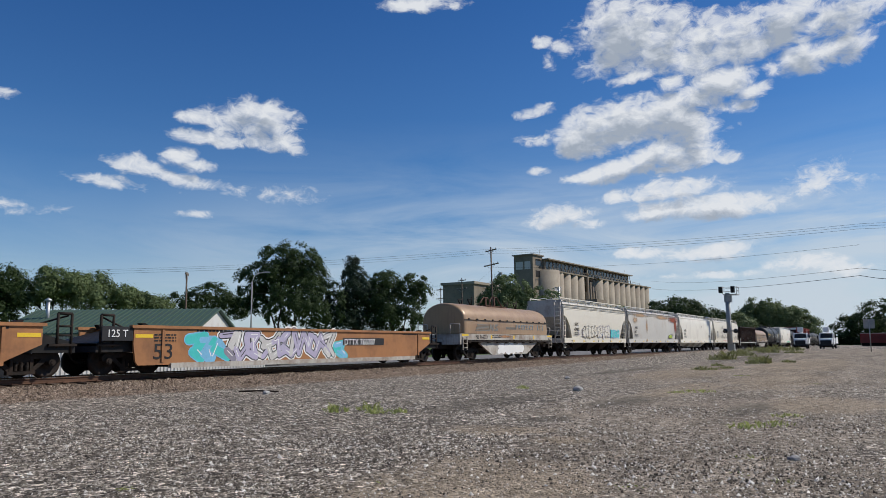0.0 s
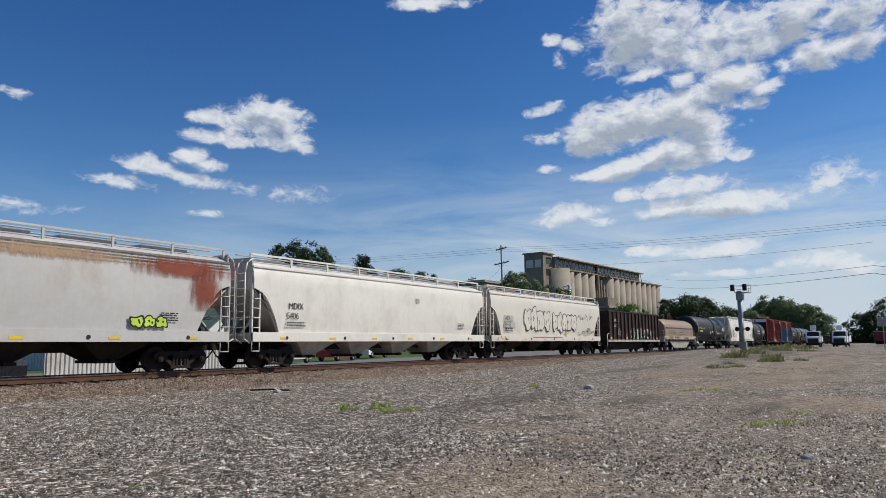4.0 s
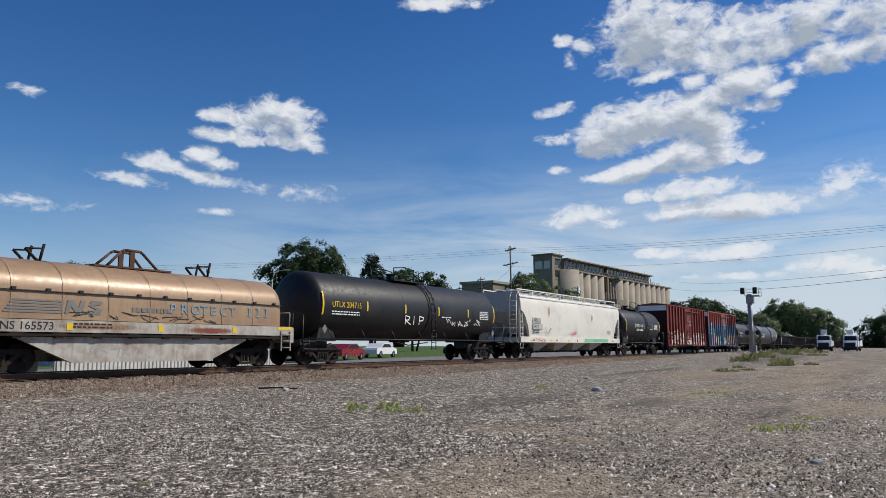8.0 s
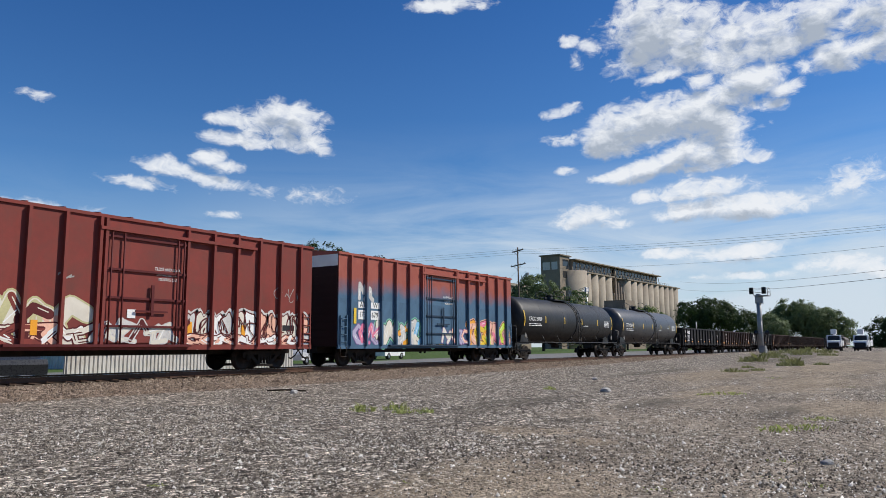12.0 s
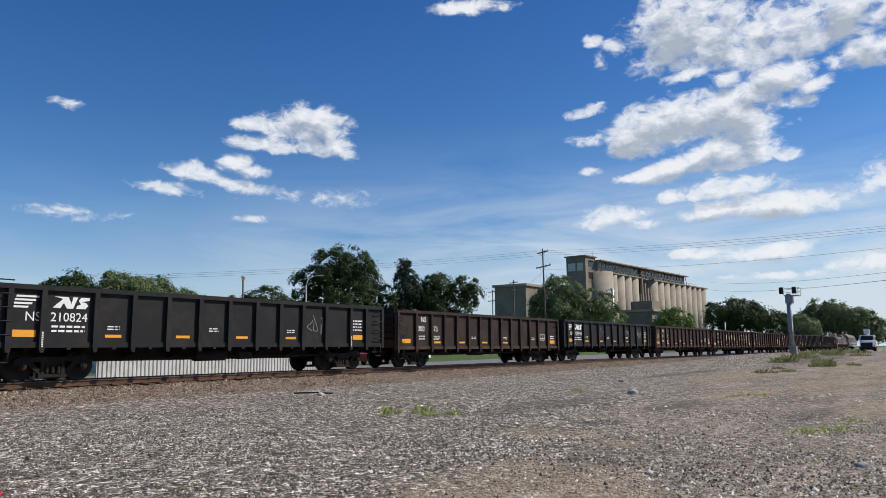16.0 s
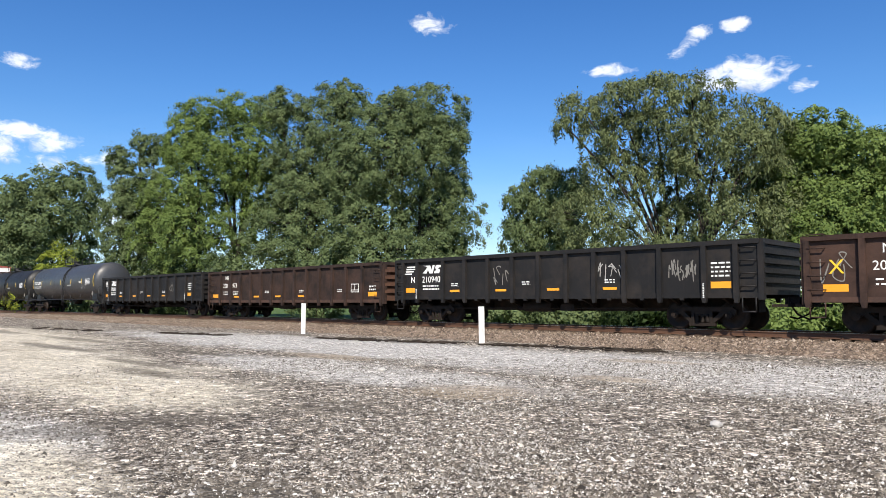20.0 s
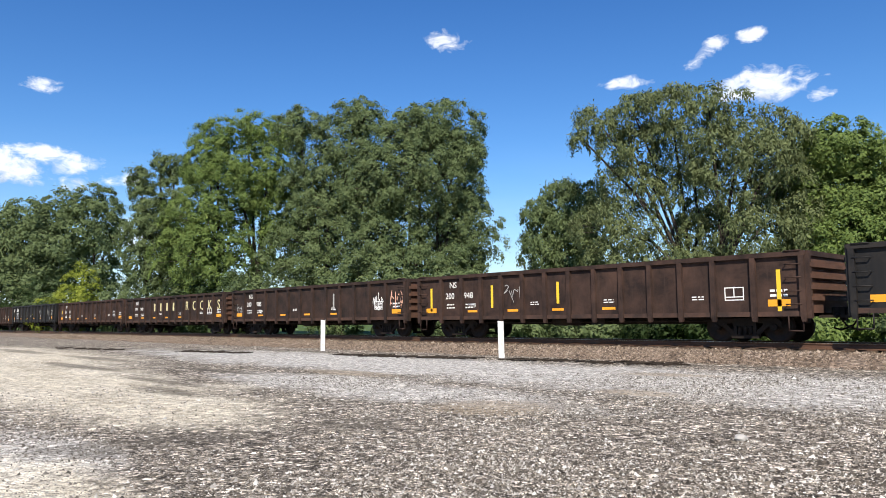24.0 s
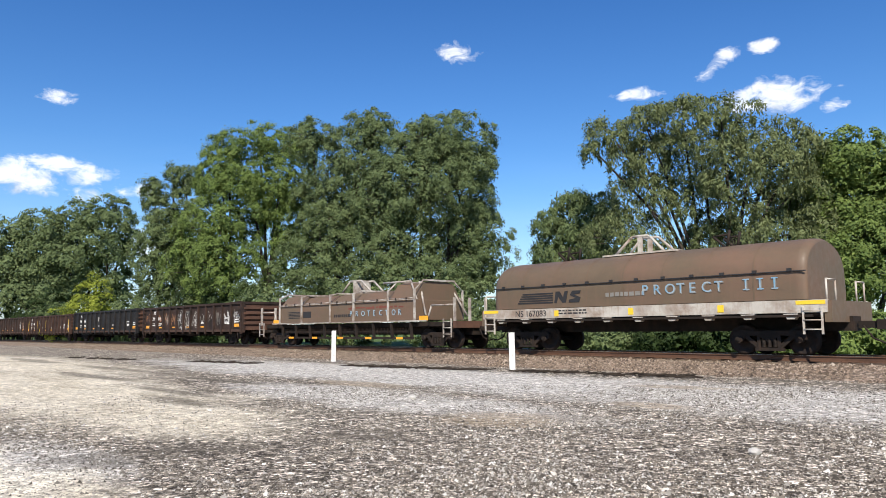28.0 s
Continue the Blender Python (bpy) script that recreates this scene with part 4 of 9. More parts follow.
    for i in range(bays + 2):
        part("hatch_cover", hat, None, root, at=pose(-h + 2 + i * (2 * h - 4) / (bays + 1), 0, 0))
    for i in range(5):
        x = -h + 2.6 + i * (2 * h - 5.2) / 4
        v = [(x + d, y - 0.004, z) for y, z in prof[1:] for d in (-0.02, 0.02)]
        part("panel_seam", Shape().add(v, [(2 * j, 2 * j + 1, 2 * j + 3, 2 * j + 2) for j in range(len(prof) - 2)], True), paint, root)
    for i in range(bands):
        part("roof_corrugation", Shape().box(-h + 0.05, h - 0.05, -1.58, -1.55, 3.62 + i * 0.12, 3.66 + i * 0.12), M_GREYINK if i % 2 else paint, root)
    couplers(root, h + 0.05)
    bogies(root, h - 1.75)
    ys = -1.607
    x = -h + cut + 0.15
    if board:
        patch(root, x + 0.15, x + 1.45, 2.32, 2.68, ys + 0.003, board, "panel")
        patch(root, x + 0.15, x + 1.7, 1.92, 2.26, ys + 0.003, board, "panel")
    if mark:
        write(mark, 0.27, M_BLACKINK, root, x + 0.3, ys, 2.38, 0.95)
        write(number, 0.27, M_BLACKINK, root, x + 0.2, ys, 1.98, 0.95)
        fine_print(root, x + 0.2, 1.8, ys, M_BLACKINK, 1.1, 2, 0.06, 0.13, seed)
    fine_print(root, h - cut - 1.6, 2.0, ys, M_BLACKINK, 0.7, 4, 0.04, 0.08, seed + 5)
    for i in range(6):
        xx = -h + cut + 0.2 + i * (2 * h - 2 * cut - 0.4) / 5
        patch(root, xx - 0.2, xx + 0.2, 1.13, 1.22, -1.582, M_YELLOW)
    for i in range(5):
        xx = -h * 0.8 + i * h * 0.4
        part("jacking_pad", Shape().tube((xx, -1.6, 1.2), (xx, -1.57, 1.2), 0.07, n=8), M_BLACKINK, root)
    for kind, *a in tags:
        {"tag": tag, "piece": piece, "scrawl": scrawl, "smear": smear, "patch": patch, "print": fine_print}[kind](root, *a)
    return root


def coil_car(front, rear, label, hood, number="", belly=True, words="", words_mat=None, seed=0, tags=()):
    """A covered coil car: a long rounded hood over a deep sill, with lifting frames on top."""
    root, h = car("coil_car", front, rear, label, "freight car")
    hl = h - 0.55
    base, crown = 1.6, 3.46
    prof = [(-1.5, base), (-1.5, 2.1), (-1.47, 2.5)]
    for i in range(1, 9):
        a = math.pi / 2 * i / 8
        prof.append((-1.47 * math.cos(a), 2.5 + (crown - 2.5) * math.sin(a)))
    prof = prof + [(-y, z) for y, z in prof[-2::-1]]
    n = len(prof)
    s = Shape()
    # rounded ends: three rings
    rings = [(-hl, 0.94), (-hl + 0.12, 0.99), (-hl + 0.3, 1.0), (hl - 0.3, 1.0), (hl - 0.12, 0.99), (hl, 0.94)]
    v = [(x, y * k, base + (z - base) * k) for x, k in rings for y, z in prof]
    f = [(r * n + i, r * n + i + 1, (r + 1) * n + i + 1, (r + 1) * n + i) for r in range(len(rings) - 1) for i in range(n - 1)]
    s.add(v, f, True)
    for r in (0, len(rings) - 1):
        s.f.append(tuple(r * n + i for i in range(n)))
        s.smooth.append(False)
    part("hood", s, hood, root)
    seam = Shape()
    seam.box(-hl, hl, -1.53, -1.49, 2.4, 2.43)
    for i in range(12):
        x = -hl + 0.5 + i * (2 * hl - 1) / 11
        seam.box(x - 0.02, x + 0.1, -1.55, -1.48, 2.41, 2.5)
    part("hood_seam", seam, M_BLACKINK, root)
    for i in range(1, 8):
        x = -hl + i * 2 * hl / 8
        s = Shape()
        v = [(x + d, y * 1.008, base + (z - base) * 1.006) for d in (-0.025, 0.025) for y, z in prof]
        s.add(v, [(i_, i_ + 1, n + i_ + 1, n + i_) for i_ in range(n - 1)], True)
        part("hood_rib", s, hood, root)
    # lifting frames
    mid = Shape()
    mid.box(-1.5, 1.5, -0.5, 0.5, crown - 0.03, crown + 0.03)
    for q in (-0.4, 0.4):
        mid.path([(-1.0, q, crown), (-0.42, q * 0.8, crown + 0.55), (-0.3, q * 0.8, crown + 0.62), (0.3, q * 0.8, crown + 0.62), (0.42, q * 0.8, crown + 0.55), (1.0, q, crown)], 0.048, 6)
        mid.box(-0.09, 0.09, q * 0.8 - 0.03, q * 0.8 + 0.03, crown, crown + 0.6)
    part("lifting_frame", mid, M_SILL if not belly else M_ENDRUST, root)
    for k in (-1, 1):
        ear = Shape()
        for q in (-0.35, 0.35):
            ear.path([(k * hl * 0.53 - 0.45, q, crown + 0.32), (k * hl * 0.53, q, crown - 0.1), (k * hl * 0.53 + 0.12, q, crown + 0.5)], 0.045, 6)
            ear.path([(k * hl * 0.53 - 0.45, q, crown + 0.32), (k * hl * 0.53 + 0.12, q, crown + 0.36)], 0.03, 6)
        ear.box(k * hl * 0.53 - 0.15, k * hl * 0.53 + 0.15, -0.45, 0.45, crown - 0.12, crown - 0.03)
        part("lifting_ear", ear, M_STEEL, root)
    sill = Shape()
    for q in (-1, 1):
        sill.box(-h, h, q * 1.52 - 0.06, q * 1.52 + 0.06, 1.22, 1.58, 0.02)
    part("side_sill", sill, M_SILL, root)
    walkw = Shape()
    for q in (-1, 1):
        walkw.box(-h + 0.4, h - 0.4, q * 1.42 - 0.2, q * 1.42 + 0.12, 1.1, 1.17)
    part("walkway", walkw, M_STEEL, root)
    part("deck", Shape().box(-h, h, -1.45, 1.45, 1.12, 1.3), M_STEEL, root)
    part("centre_sill", Shape().box(-h - 0.2, h + 0.2, -0.3, 0.3, 0.7, 1.12), M_STEEL, root)
    bracket = Shape().prism([(-0.22, 1.2), (0.22, 1.2), (0.1, 1.04), (-0.1, 1.04)], -1.6, -1.4).mesh("step_bracket", M_STEEL if belly else M_SILL)
    for i in range(10):
        part("step_bracket", bracket, None, root, at=pose(-h + 1.0 + i * (2 * h - 2) / 9, 0, 0))
    if belly:
        s = Shape()
        for q in (-1, 1):
            s.prism([(-4.4, 1.08), (4.4, 1.08), (2.6, 0.3), (-2.6, 0.3)], q * 1.4 - 0.05, q * 1.4 + 0.05)
        part("belly_plate", s, M_SILL, root)
    for k in (-1, 1):
        part("end_sill", Shape().box(k * h - 0.1, k * h + 0.1, -1.55, 1.55, 0.95, 1.55), M_SILL if belly else hood, root)
        for q in (-1, 1):
            part("end_railing", Shape().path([(k * (h - 0.05), q * 1.45, 1.5), (k * (h - 0.05), q * 1.45, 2.15), (k * (h - 0.05), q * 0.8, 2.15), (k * (h - 0.05), q * 0.8, 1.5)], 0.03), M_SILL, root)
        x = k * (h - 0.4)
        ladder(root, x - 0.25, x + 0.25, -1.6, 0.62, 1.4, M_SILL, 3)
        patch(root, k * (h - 0.45) - 0.4, k * (h - 0.45) + 0.4, 1.45, 1.56, -1.585, M_YELLOW)
    couplers(root, h + 0.25)
    bogies(root, h - 1.9)
    ys = -1.512
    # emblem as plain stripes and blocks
    s = Shape()
    for i in range(5):
        s.box(-hl + 1.3 + 0.06 * i, -hl + 3.05, ys - 0.004, ys, 1.78 + i * 0.085, 1.83 + i * 0.085)
    b = -hl + 3.1
    s.prism([(b, 1.78), (b + 0.12, 1.78), (b + 0.2, 2.0), (b + 0.38, 1.78), (b + 0.55, 1.78), (b + 0.65, 2.2), (b + 0.5, 2.2), (b + 0.42, 1.98), (b + 0.26, 2.2), (b + 0.08, 2.2)], ys - 0.004, ys)
    s.prism([(b + 0.68, 1.78), (b + 1.15, 1.78), (b + 1.22, 1.95), (b + 0.92, 2.06), (b + 1.2, 2.1), (b + 1.24, 2.2), (b + 0.84, 2.2), (b + 0.74, 2.05), (b + 1.02, 1.93), (b + 0.68, 1.88)], ys - 0.004, ys)
    part("emblem", s, M_BLACKINK if not belly else M_GREYINK, root)
    fine_print(root, -0.7, 1.92, ys, M_GREYINK, 1.5, 1, 0.14, 0.2, seed + 3)
    if words:
        for i, c in enumerate(words):
            if c != " ":
                x = 0.75 + i * 0.43 + (0.09 if c == "I" else 0.0)
                write(c, 0.34, words_mat or M_BLUEINK, root, x, ys - 0.004, 1.93, 1.05)
                write(c, 0.34, M_GREYINK, root, x + 0.03, ys - 0.001, 1.91, 1.05)
                for z in (1.93, 2.235) if c == "I" else ():
                    part("serif", Shape().box(x - 0.03, x + 0.17, ys - 0.007, ys - 0.003, z, z + 0.035), words_mat or M_BLUEINK, root)
    write("NS " + number, 0.24, M_BLACKINK, root, -h + 1.75, -1.584, 1.29, 1.05)
    fine_print(root, -h + 3.9, 1.46, -1.584, M_BLACKINK, 1.3, 2, 0.05, 0.1, seed)
    for i in range(3):
        patch(root, -h + 3.7 + i * 3.2, -h + 3.9 + i * 3.2, 1.28, 1.5, -1.583, M_YELLOW)
    for kind, *a in tags:
        {"tag": tag, "piece": piece, "scrawl": scrawl, "smear": smear, "patch": patch}[kind](root, *a)
    return root


def patch_red(root, x0, x1, z0, z1, y):
    """The worn remains of a red painted band."""
    rnd = random.Random(7)
    s = Shape()
    x = x0
    while x < x1:
        d = rnd.uniform(0.1, 0.5)
        s.box(x, min(x1, x + d), y - 0.002, y, z0 + rnd.uniform(0, 0.05), z1 - rnd.uniform(0, 0.06))
        x += d + rnd.uniform(0.0, 0.15)
    return part("worn_band", s, M_WORNRED, root)


def framed_coil_car(front, rear, label, seed):
    """A coil car whose box-like sectional hoods sit in white frames over an open lattice sill."""
    root, h = car("coil_car", front, rear, label, "freight car")
    x0, x1 = -h + 2.3, h - 2.6
    lo, mid = 1.27, 2.2
    part("hood_box", Shape().box(x0, x1, -1.45, 1.45, lo, mid, 0.02), M_COIL_B, root)
    xs = [x0 + 0.05, x0 + 2.4, x0 + 5.2, x0 + 7.3, x0 + 10.1, x1 - 0.05]
    tops = (2.82, 2.7, 2.7, 2.75, 3.05)
    for i, (a, b) in enumerate(zip(xs, xs[1:])):
        t = tops[i]
        part("hood_lid", Shape().prism([(-1.42, mid), (-0.95, t - 0.1), (-0.6, t), (0.6, t), (0.95, t - 0.1), (1.42, mid)], a + 0.04, b - 0.04, "x"), M_COIL_B, root)
    for i, x in enumerate(xs):
        fr = Shape()
        t = (tops + (3.05,))[i] + 0.06
        for q in (-1, 1):
            fr.box(x - 0.055, x + 0.055, q * 1.5 - 0.03, q * 1.5 + 0.03, lo, mid + 0.5)
            fr.path([(x, q * 1.48, mid + 0.45), (x, q * 0.95, t)], 0.035)
        fr.box(x - 0.04, x + 0.04, -1.0, 1.0, t - 0.04, t + 0.04)
        part("hood_frame", fr, M_FRAME, root)
    slant = Shape()
    for q in (-1, 1):
        slant.path([(x1, q * 1.4, mid), (x1 - 0.9, q * 1.0, 3.1), (x1 - 3.0, q * 1.0, 3.1)], 0.045)
        slant.path([(x1 + 0.5, q * 1.3, lo + 0.2), (x1 - 0.4, q * 0.9, 3.05)], 0.05)
    part("end_frame", slant, M_FRAME, root)
    part("frame_rail", Shape().box(x0, x1, -1.53, -1.5, mid + 0.0, mid + 0.035), M_FRAME, root)
    for u, w in zip(xs, xs[1:]):
        part("tie_rod", Shape().path([(u + 0.1, -1.5, mid + 0.09), ((u + w) / 2, -1.5, mid + 0.07), (w - 0.1, -1.5, mid + 0.09)], 0.014), M_FRAME, root)
        for k in (0.3, 0.7):
            part("tie_hook", Shape().box(u + (w - u) * k - 0.025, u + (w - u) * k + 0.025, -1.53, -1.46, mid - 0.03, mid + 0.12), M_STEEL, root)
    arch = Shape()
    for q in (-0.4, 0.4):
        arch.path([(-1.5, q, 2.8), (-0.75, q, 3.4), (0.25, q, 3.4), (1.1, q, 2.8)], 0.055)
    arch.box(-0.35, -0.15, -0.5, 0.5, 2.7, 3.45)
    part("lifting_frame", arch, M_FRAME, root)
    part("top_sill", Shape().box(-h + 1.6, h - 1.8, -1.56, -1.44, 1.2, 1.26), M_FRAME, root)
    part("deck", Shape().box(-h + 0.2, h - 0.2, -1.15, 1.15, 0.98, 1.18), M_STEEL, root)
    lat = Shape().box(-h + 2.4, h - 2.8, -1.5, -1.4, 0.4, 0.5)
    for i in range(9):
        x = -h + 2.6 + i * (2 * h - 5.6) / 8
        lat.prism([(x - 0.06, 1.18), (x + 0.06, 1.18), (x + 0.16, 0.48), (x + 0.04, 0.48)], -1.5, -1.4)
    part("lattice_sill", lat, M_STEEL, root)
    mesh_ = Shape()
    for i in range(100):
        x = -h + 2.8 + i * (2 * h - 6.0) / 99
        mesh_.box(x - 0.009, x + 0.009, -1.42, -1.41, 0.66, 0.92)
    mesh_.box(-h + 2.8, h - 3.2, -1.42, -1.4, 0.72, 0.8)
    tagged(part("grating", mesh_, M_STEEL, root), kind="stuff")
    part("centre_sill", Shape().box(-h, h, -0.4, 0.4, 0.6, 1.0), M_STEEL, root)
    for i in range(5):
        patch(root, -h + 3.4 + i * 2.4, -h + 3.9 + i * 2.4, 0.4, 0.5, -1.502, M_ORANGE)
    for k in (-1, 1):
        part("end_sill", Shape().box(k * h - 0.1, k * h + 0.1, -1.5, 1.5, 0.9, 1.2), M_ENDRUST, root)
        for y in (-1.4, -0.5, 0.5, 1.4):
            part("stanchion", Shape().box(k * (h - 0.1) - 0.05, k * (h - 0.1) + 0.05, y - 0.05, y + 0.05, 1.2, 2.2), M_FRAME, root)
        part("end_railing", Shape().path([(k * (h - 0.2), -1.4, 1.9), (k * (h - 1.6), -1.4, 1.9), (k * (h - 1.9), -1.4, 1.2)], 0.04), M_FRAME, root)
        patch(root, k * (h - 2.0) - 0.3, k * (h - 2.0) + 0.3, 1.24, 1.45, -1.52, M_ORANGE)
        ladder(root, k * (h - 0.4) - 0.25, k * (h - 0.4) + 0.25, -1.55, 0.5, 1.3, M_FRAME, 3)
    for i, c in enumerate("PROTECTOR"):
        write(c, 0.27, M_BLACKINK, root, 0.745 + i * 0.485, -1.456, 1.515, 1.05)
        write(c, 0.27, M_PALEBLUE, root, 0.72 + i * 0.485, -1.462, 1.53, 1.05)
    tagged(patch_red(root, 0.6, 5.0, 1.86, 2.0, -1.453), kind="stuff")
    s = Shape()
    for i in range(5):
        s.box(xs[0] + 0.9, xs[1] - 0.25, -1.456, -1.452, 1.5 + i * 0.08, 1.545 + i * 0.08)
    s.box(xs[1] + 0.1, xs[1] + 0.9, -1.456, -1.452, 1.52, 1.86)
    part("emblem", s, M_BLACKINK, root)
    fine_print(root, xs[2] + 0.3, 1.5, -1.455, M_BLACKINK, 1.5, 1, 0.14, 0.2, seed)
    couplers(root, h + 0.1)
    bogies(root, h - 1.6)
    return root


def tank_car(front, rear, label, paint, mark, seed=0, mark_mat=None, strips=5, tags=(), mark_at=0.0):
    """A tank car: a domed cylinder on end sills, with a top platform, ladder and side pipes."""
    root, h = car("tank_car", front, rear, label, "freight car")
    r, zc = 1.53, 2.62
    hl = h - 0.75
    prof = [(0.001, -hl)] + [(r * math.sin(math.pi / 2 * i / 7), -hl + 0.62 * (1 - math.cos(math.pi / 2 * i / 7))) for i in range(1, 8)]
    prof = prof + [(a, -b) for a, b in prof[::-1]]
    part("tank", Shape().lathe([(a, b) for a, b in prof], "x", 48, (0, 0, zc)), paint, root)
    for x in (-hl * 0.62, -hl * 0.2, hl * 0.22, hl * 0.62):
        part("tank_seam", Shape().lathe([(r, x - 0.02), (r + 0.006, x - 0.015), (r + 0.006, x + 0.015), (r, x + 0.02)], "x", 48, (0, 0, zc)), paint, root)
    part("centre_band", Shape().lathe([(r, 0.55), (r + 0.03, 0.55), (r + 0.03, 0.72), (r, 0.72)], "x", 48, (0, 0, zc)), paint, root)
    plat = Shape()
    plat.box(-1.5, 1.2, -0.75, 0.75, zc + r - 0.02, zc + r + 0.04)
    part("top_platform", plat, M_BLACKTANK, root)
    rl = Shape()
    for y in (-0.72, 0.72):
        rl.path([(-1.5, y, zc + r), (-1.5, y, zc + r + 0.62), (-0.6, y, zc + r + 0.72), (0.3, y, zc + r + 0.62), (0.3, y, zc + r)], 0.028)
        rl.path([(0.75, y, zc + r), (0.75, y, zc + r + 0.52), (1.2, y, zc + r + 0.62), (1.2, y, zc + r)], 0.028)
        rl.path([(-1.5, y, zc + r + 0.3), (0.3, y, zc + r + 0.3)], 0.02)
    part("platform_railing", rl, M_BLACKTANK, root)
    man = Shape()
    man.tube((-0.75, 0, zc + r - 0.05), (-0.75, 0, zc + r + 0.34), 0.24, n=18)
    man.tube((-0.75, 0, zc + r + 0.34), (-0.75, 0, zc + r + 0.4), 0.29, n=18)
    man.tube((-1.28, 0.1, zc + r - 0.05), (-1.28, 0.1, zc + r + 0.26), 0.1, n=12)
    man.tube((0.0, 0, zc + r - 0.05), (0.0, 0, zc + r + 0.16), 0.3, n=18)
    part("valves", man, M_BLACKINK, root)
    lad = Shape()
    for x in (0.72, 1.12):
        pts = [(x, -0.7, zc + r + 0.05)] + [(x, -(r + 0.06) * math.sin(a), zc + (r + 0.06) * math.cos(a)) for a in (0.6, 0.9, 1.2, 1.57)] + [(x, -r - 0.07, 1.5), (x, -r - 0.07, 0.62)]
        lad.path(pts, 0.024)
    lad = part("ladder", lad, M_BLACKTANK, root)
    spots = [(-r - 0.07, 0.7 + i * 0.3) for i in range(7)] + [(-(r + 0.06) * math.sin(a), zc + (r + 0.06) * math.cos(a)) for a in (1.3, 1.1, 0.9, 0.7)]
    for y, z in spots:
        part("rung", Shape().tube((0.72, y, z), (1.12, y, z), 0.018, n=6), M_BLACKTANK, lad)
    pipe = Shape()
    for q in (-1, 1):
        pipe.path([(-h + 0.3, q * 1.5, 1.12), (h - 0.3, q * 1.5, 1.12)], 0.035)
        for i in range(7):
            x = -hl + 1.2 + i * (2 * hl - 2.4) / 6
            pipe.path([(x, q * 1.5, 1.12), (x - 0.15, q * 1.32, 1.6)], 0.025)
    part("side_pipe", pipe, M_BLACKTANK, root)
    val = Shape().tube((0, 0, 0.75), (0, 0, 1.12), 0.28, 0.36, 14).box(-0.5, 0.5, -0.3, 0.3, 1.0, 1.14)
    val.path([(-1.6, -0.9, 1.0), (-0.4, -0.9, 0.85), (1.4, -0.9, 1.0)], 0.03)
    part("bottom_outlet", val, M_STEEL, root)
    for k in (-1, 1):
        s = Shape()
        s.box(k * (h - 2.9), k * h, -0.35, 0.35, 0.7, 1.02)
        s.box(k * (h - 0.9) - 0.02, k * h, -1.5, 1.5, 0.98, 1.06)
        s.prism([(k * (h - 2.6), 1.02), (k * (h - 1.3), 1.02), (k * (h - 1.5), 1.75), (k * (h - 2.4), 1.45)], -1.15, 1.15)
        s.box(k * h - 0.06, k * h + 0.06, -1.5, 1.5, 0.85, 1.08)
        part("stub_sill", s, M_BLACKTANK, root)
        e = Shape()
        e.path([(k * (h - 0.1), -1.5, 0.65), (k * (h - 0.1), -1.5, 2.1), (k * (h - 0.1), -0.9, 2.25), (k * (h - 0.1), -0.9, 1.05)], 0.026)
        for i in range(3):
            e.tube((k * (h - 0.1), -1.5, 0.7 + i * 0.2), (k * (h - 0.5), -1.5, 0.7 + i * 0.2), 0.02, n=6)
        e.tube((k * (h - 0.5), -1.5, 0.65), (k * (h - 0.5), -1.5, 1.1), 0.02, n=6)
        part("end_handrail", e, M_BLACKTANK, root)
        part("placard", Shape().prism([(k * (h - 1.45), 1.35), (k * (h - 1.45) + 0.16, 1.55), (k * (h - 1.45), 1.75), (k * (h - 1.45) - 0.16, 1.55)], -1.5, -1.47), M_GREYINK, root)

    def on_tank(x0, x1, z0, z1, mat, name="reflector"):
        """A strip that follows the tank's curve."""
        s = Shape()
        zs = [z0 + i * (z1 - z0) / 6 for i in range(7)]
        v = [(x, -math.sqrt(max(0.01, (r + 0.006) ** 2 - (z - zc) ** 2)), z) for z in zs for x in (x0, x1)]
        s.add(v, [(2 * i, 2 * i + 1, 2 * i + 3, 2 * i + 2) for i in range(6)])
        part(name, s, mat, root)

    for i in range(strips):
        x = -hl + 0.55 + i * (2 * hl - 1.1) / (strips - 1)
        big = i in (0, strips - 1)
        on_tank(x - 0.05, x + 0.05, zc - (0.45 if big else 0.2), zc + (0.55 if big else 0.25), M_YELLOW)
    if mark:
        write(mark, 0.27, mark_mat or M_WHITEPAINT, root, -hl + 1.1 + mark_at, -r - 0.012, zc - 0.1, 0.95)
    fine_print(root, -hl + 1.1 + mark_at, zc - 0.32, -r - 0.006, M_WHITEPAINT, 1.9, 2, 0.05, 0.11, seed)
    fine_print(root, hl - 2.3, zc + 0.12, -r - 0.006, M_WHITEPAINT, 1.0, 5, 0.06, 0.1, seed + 2)
    fine_print(root, 1.8, zc - 0.3, -r - 0.006, M_WHITEPAINT, 0.9, 1, 0.05, 0.1, seed + 4)
    couplers(root, h + 0.05)
    bogies(root, h - 1.85)
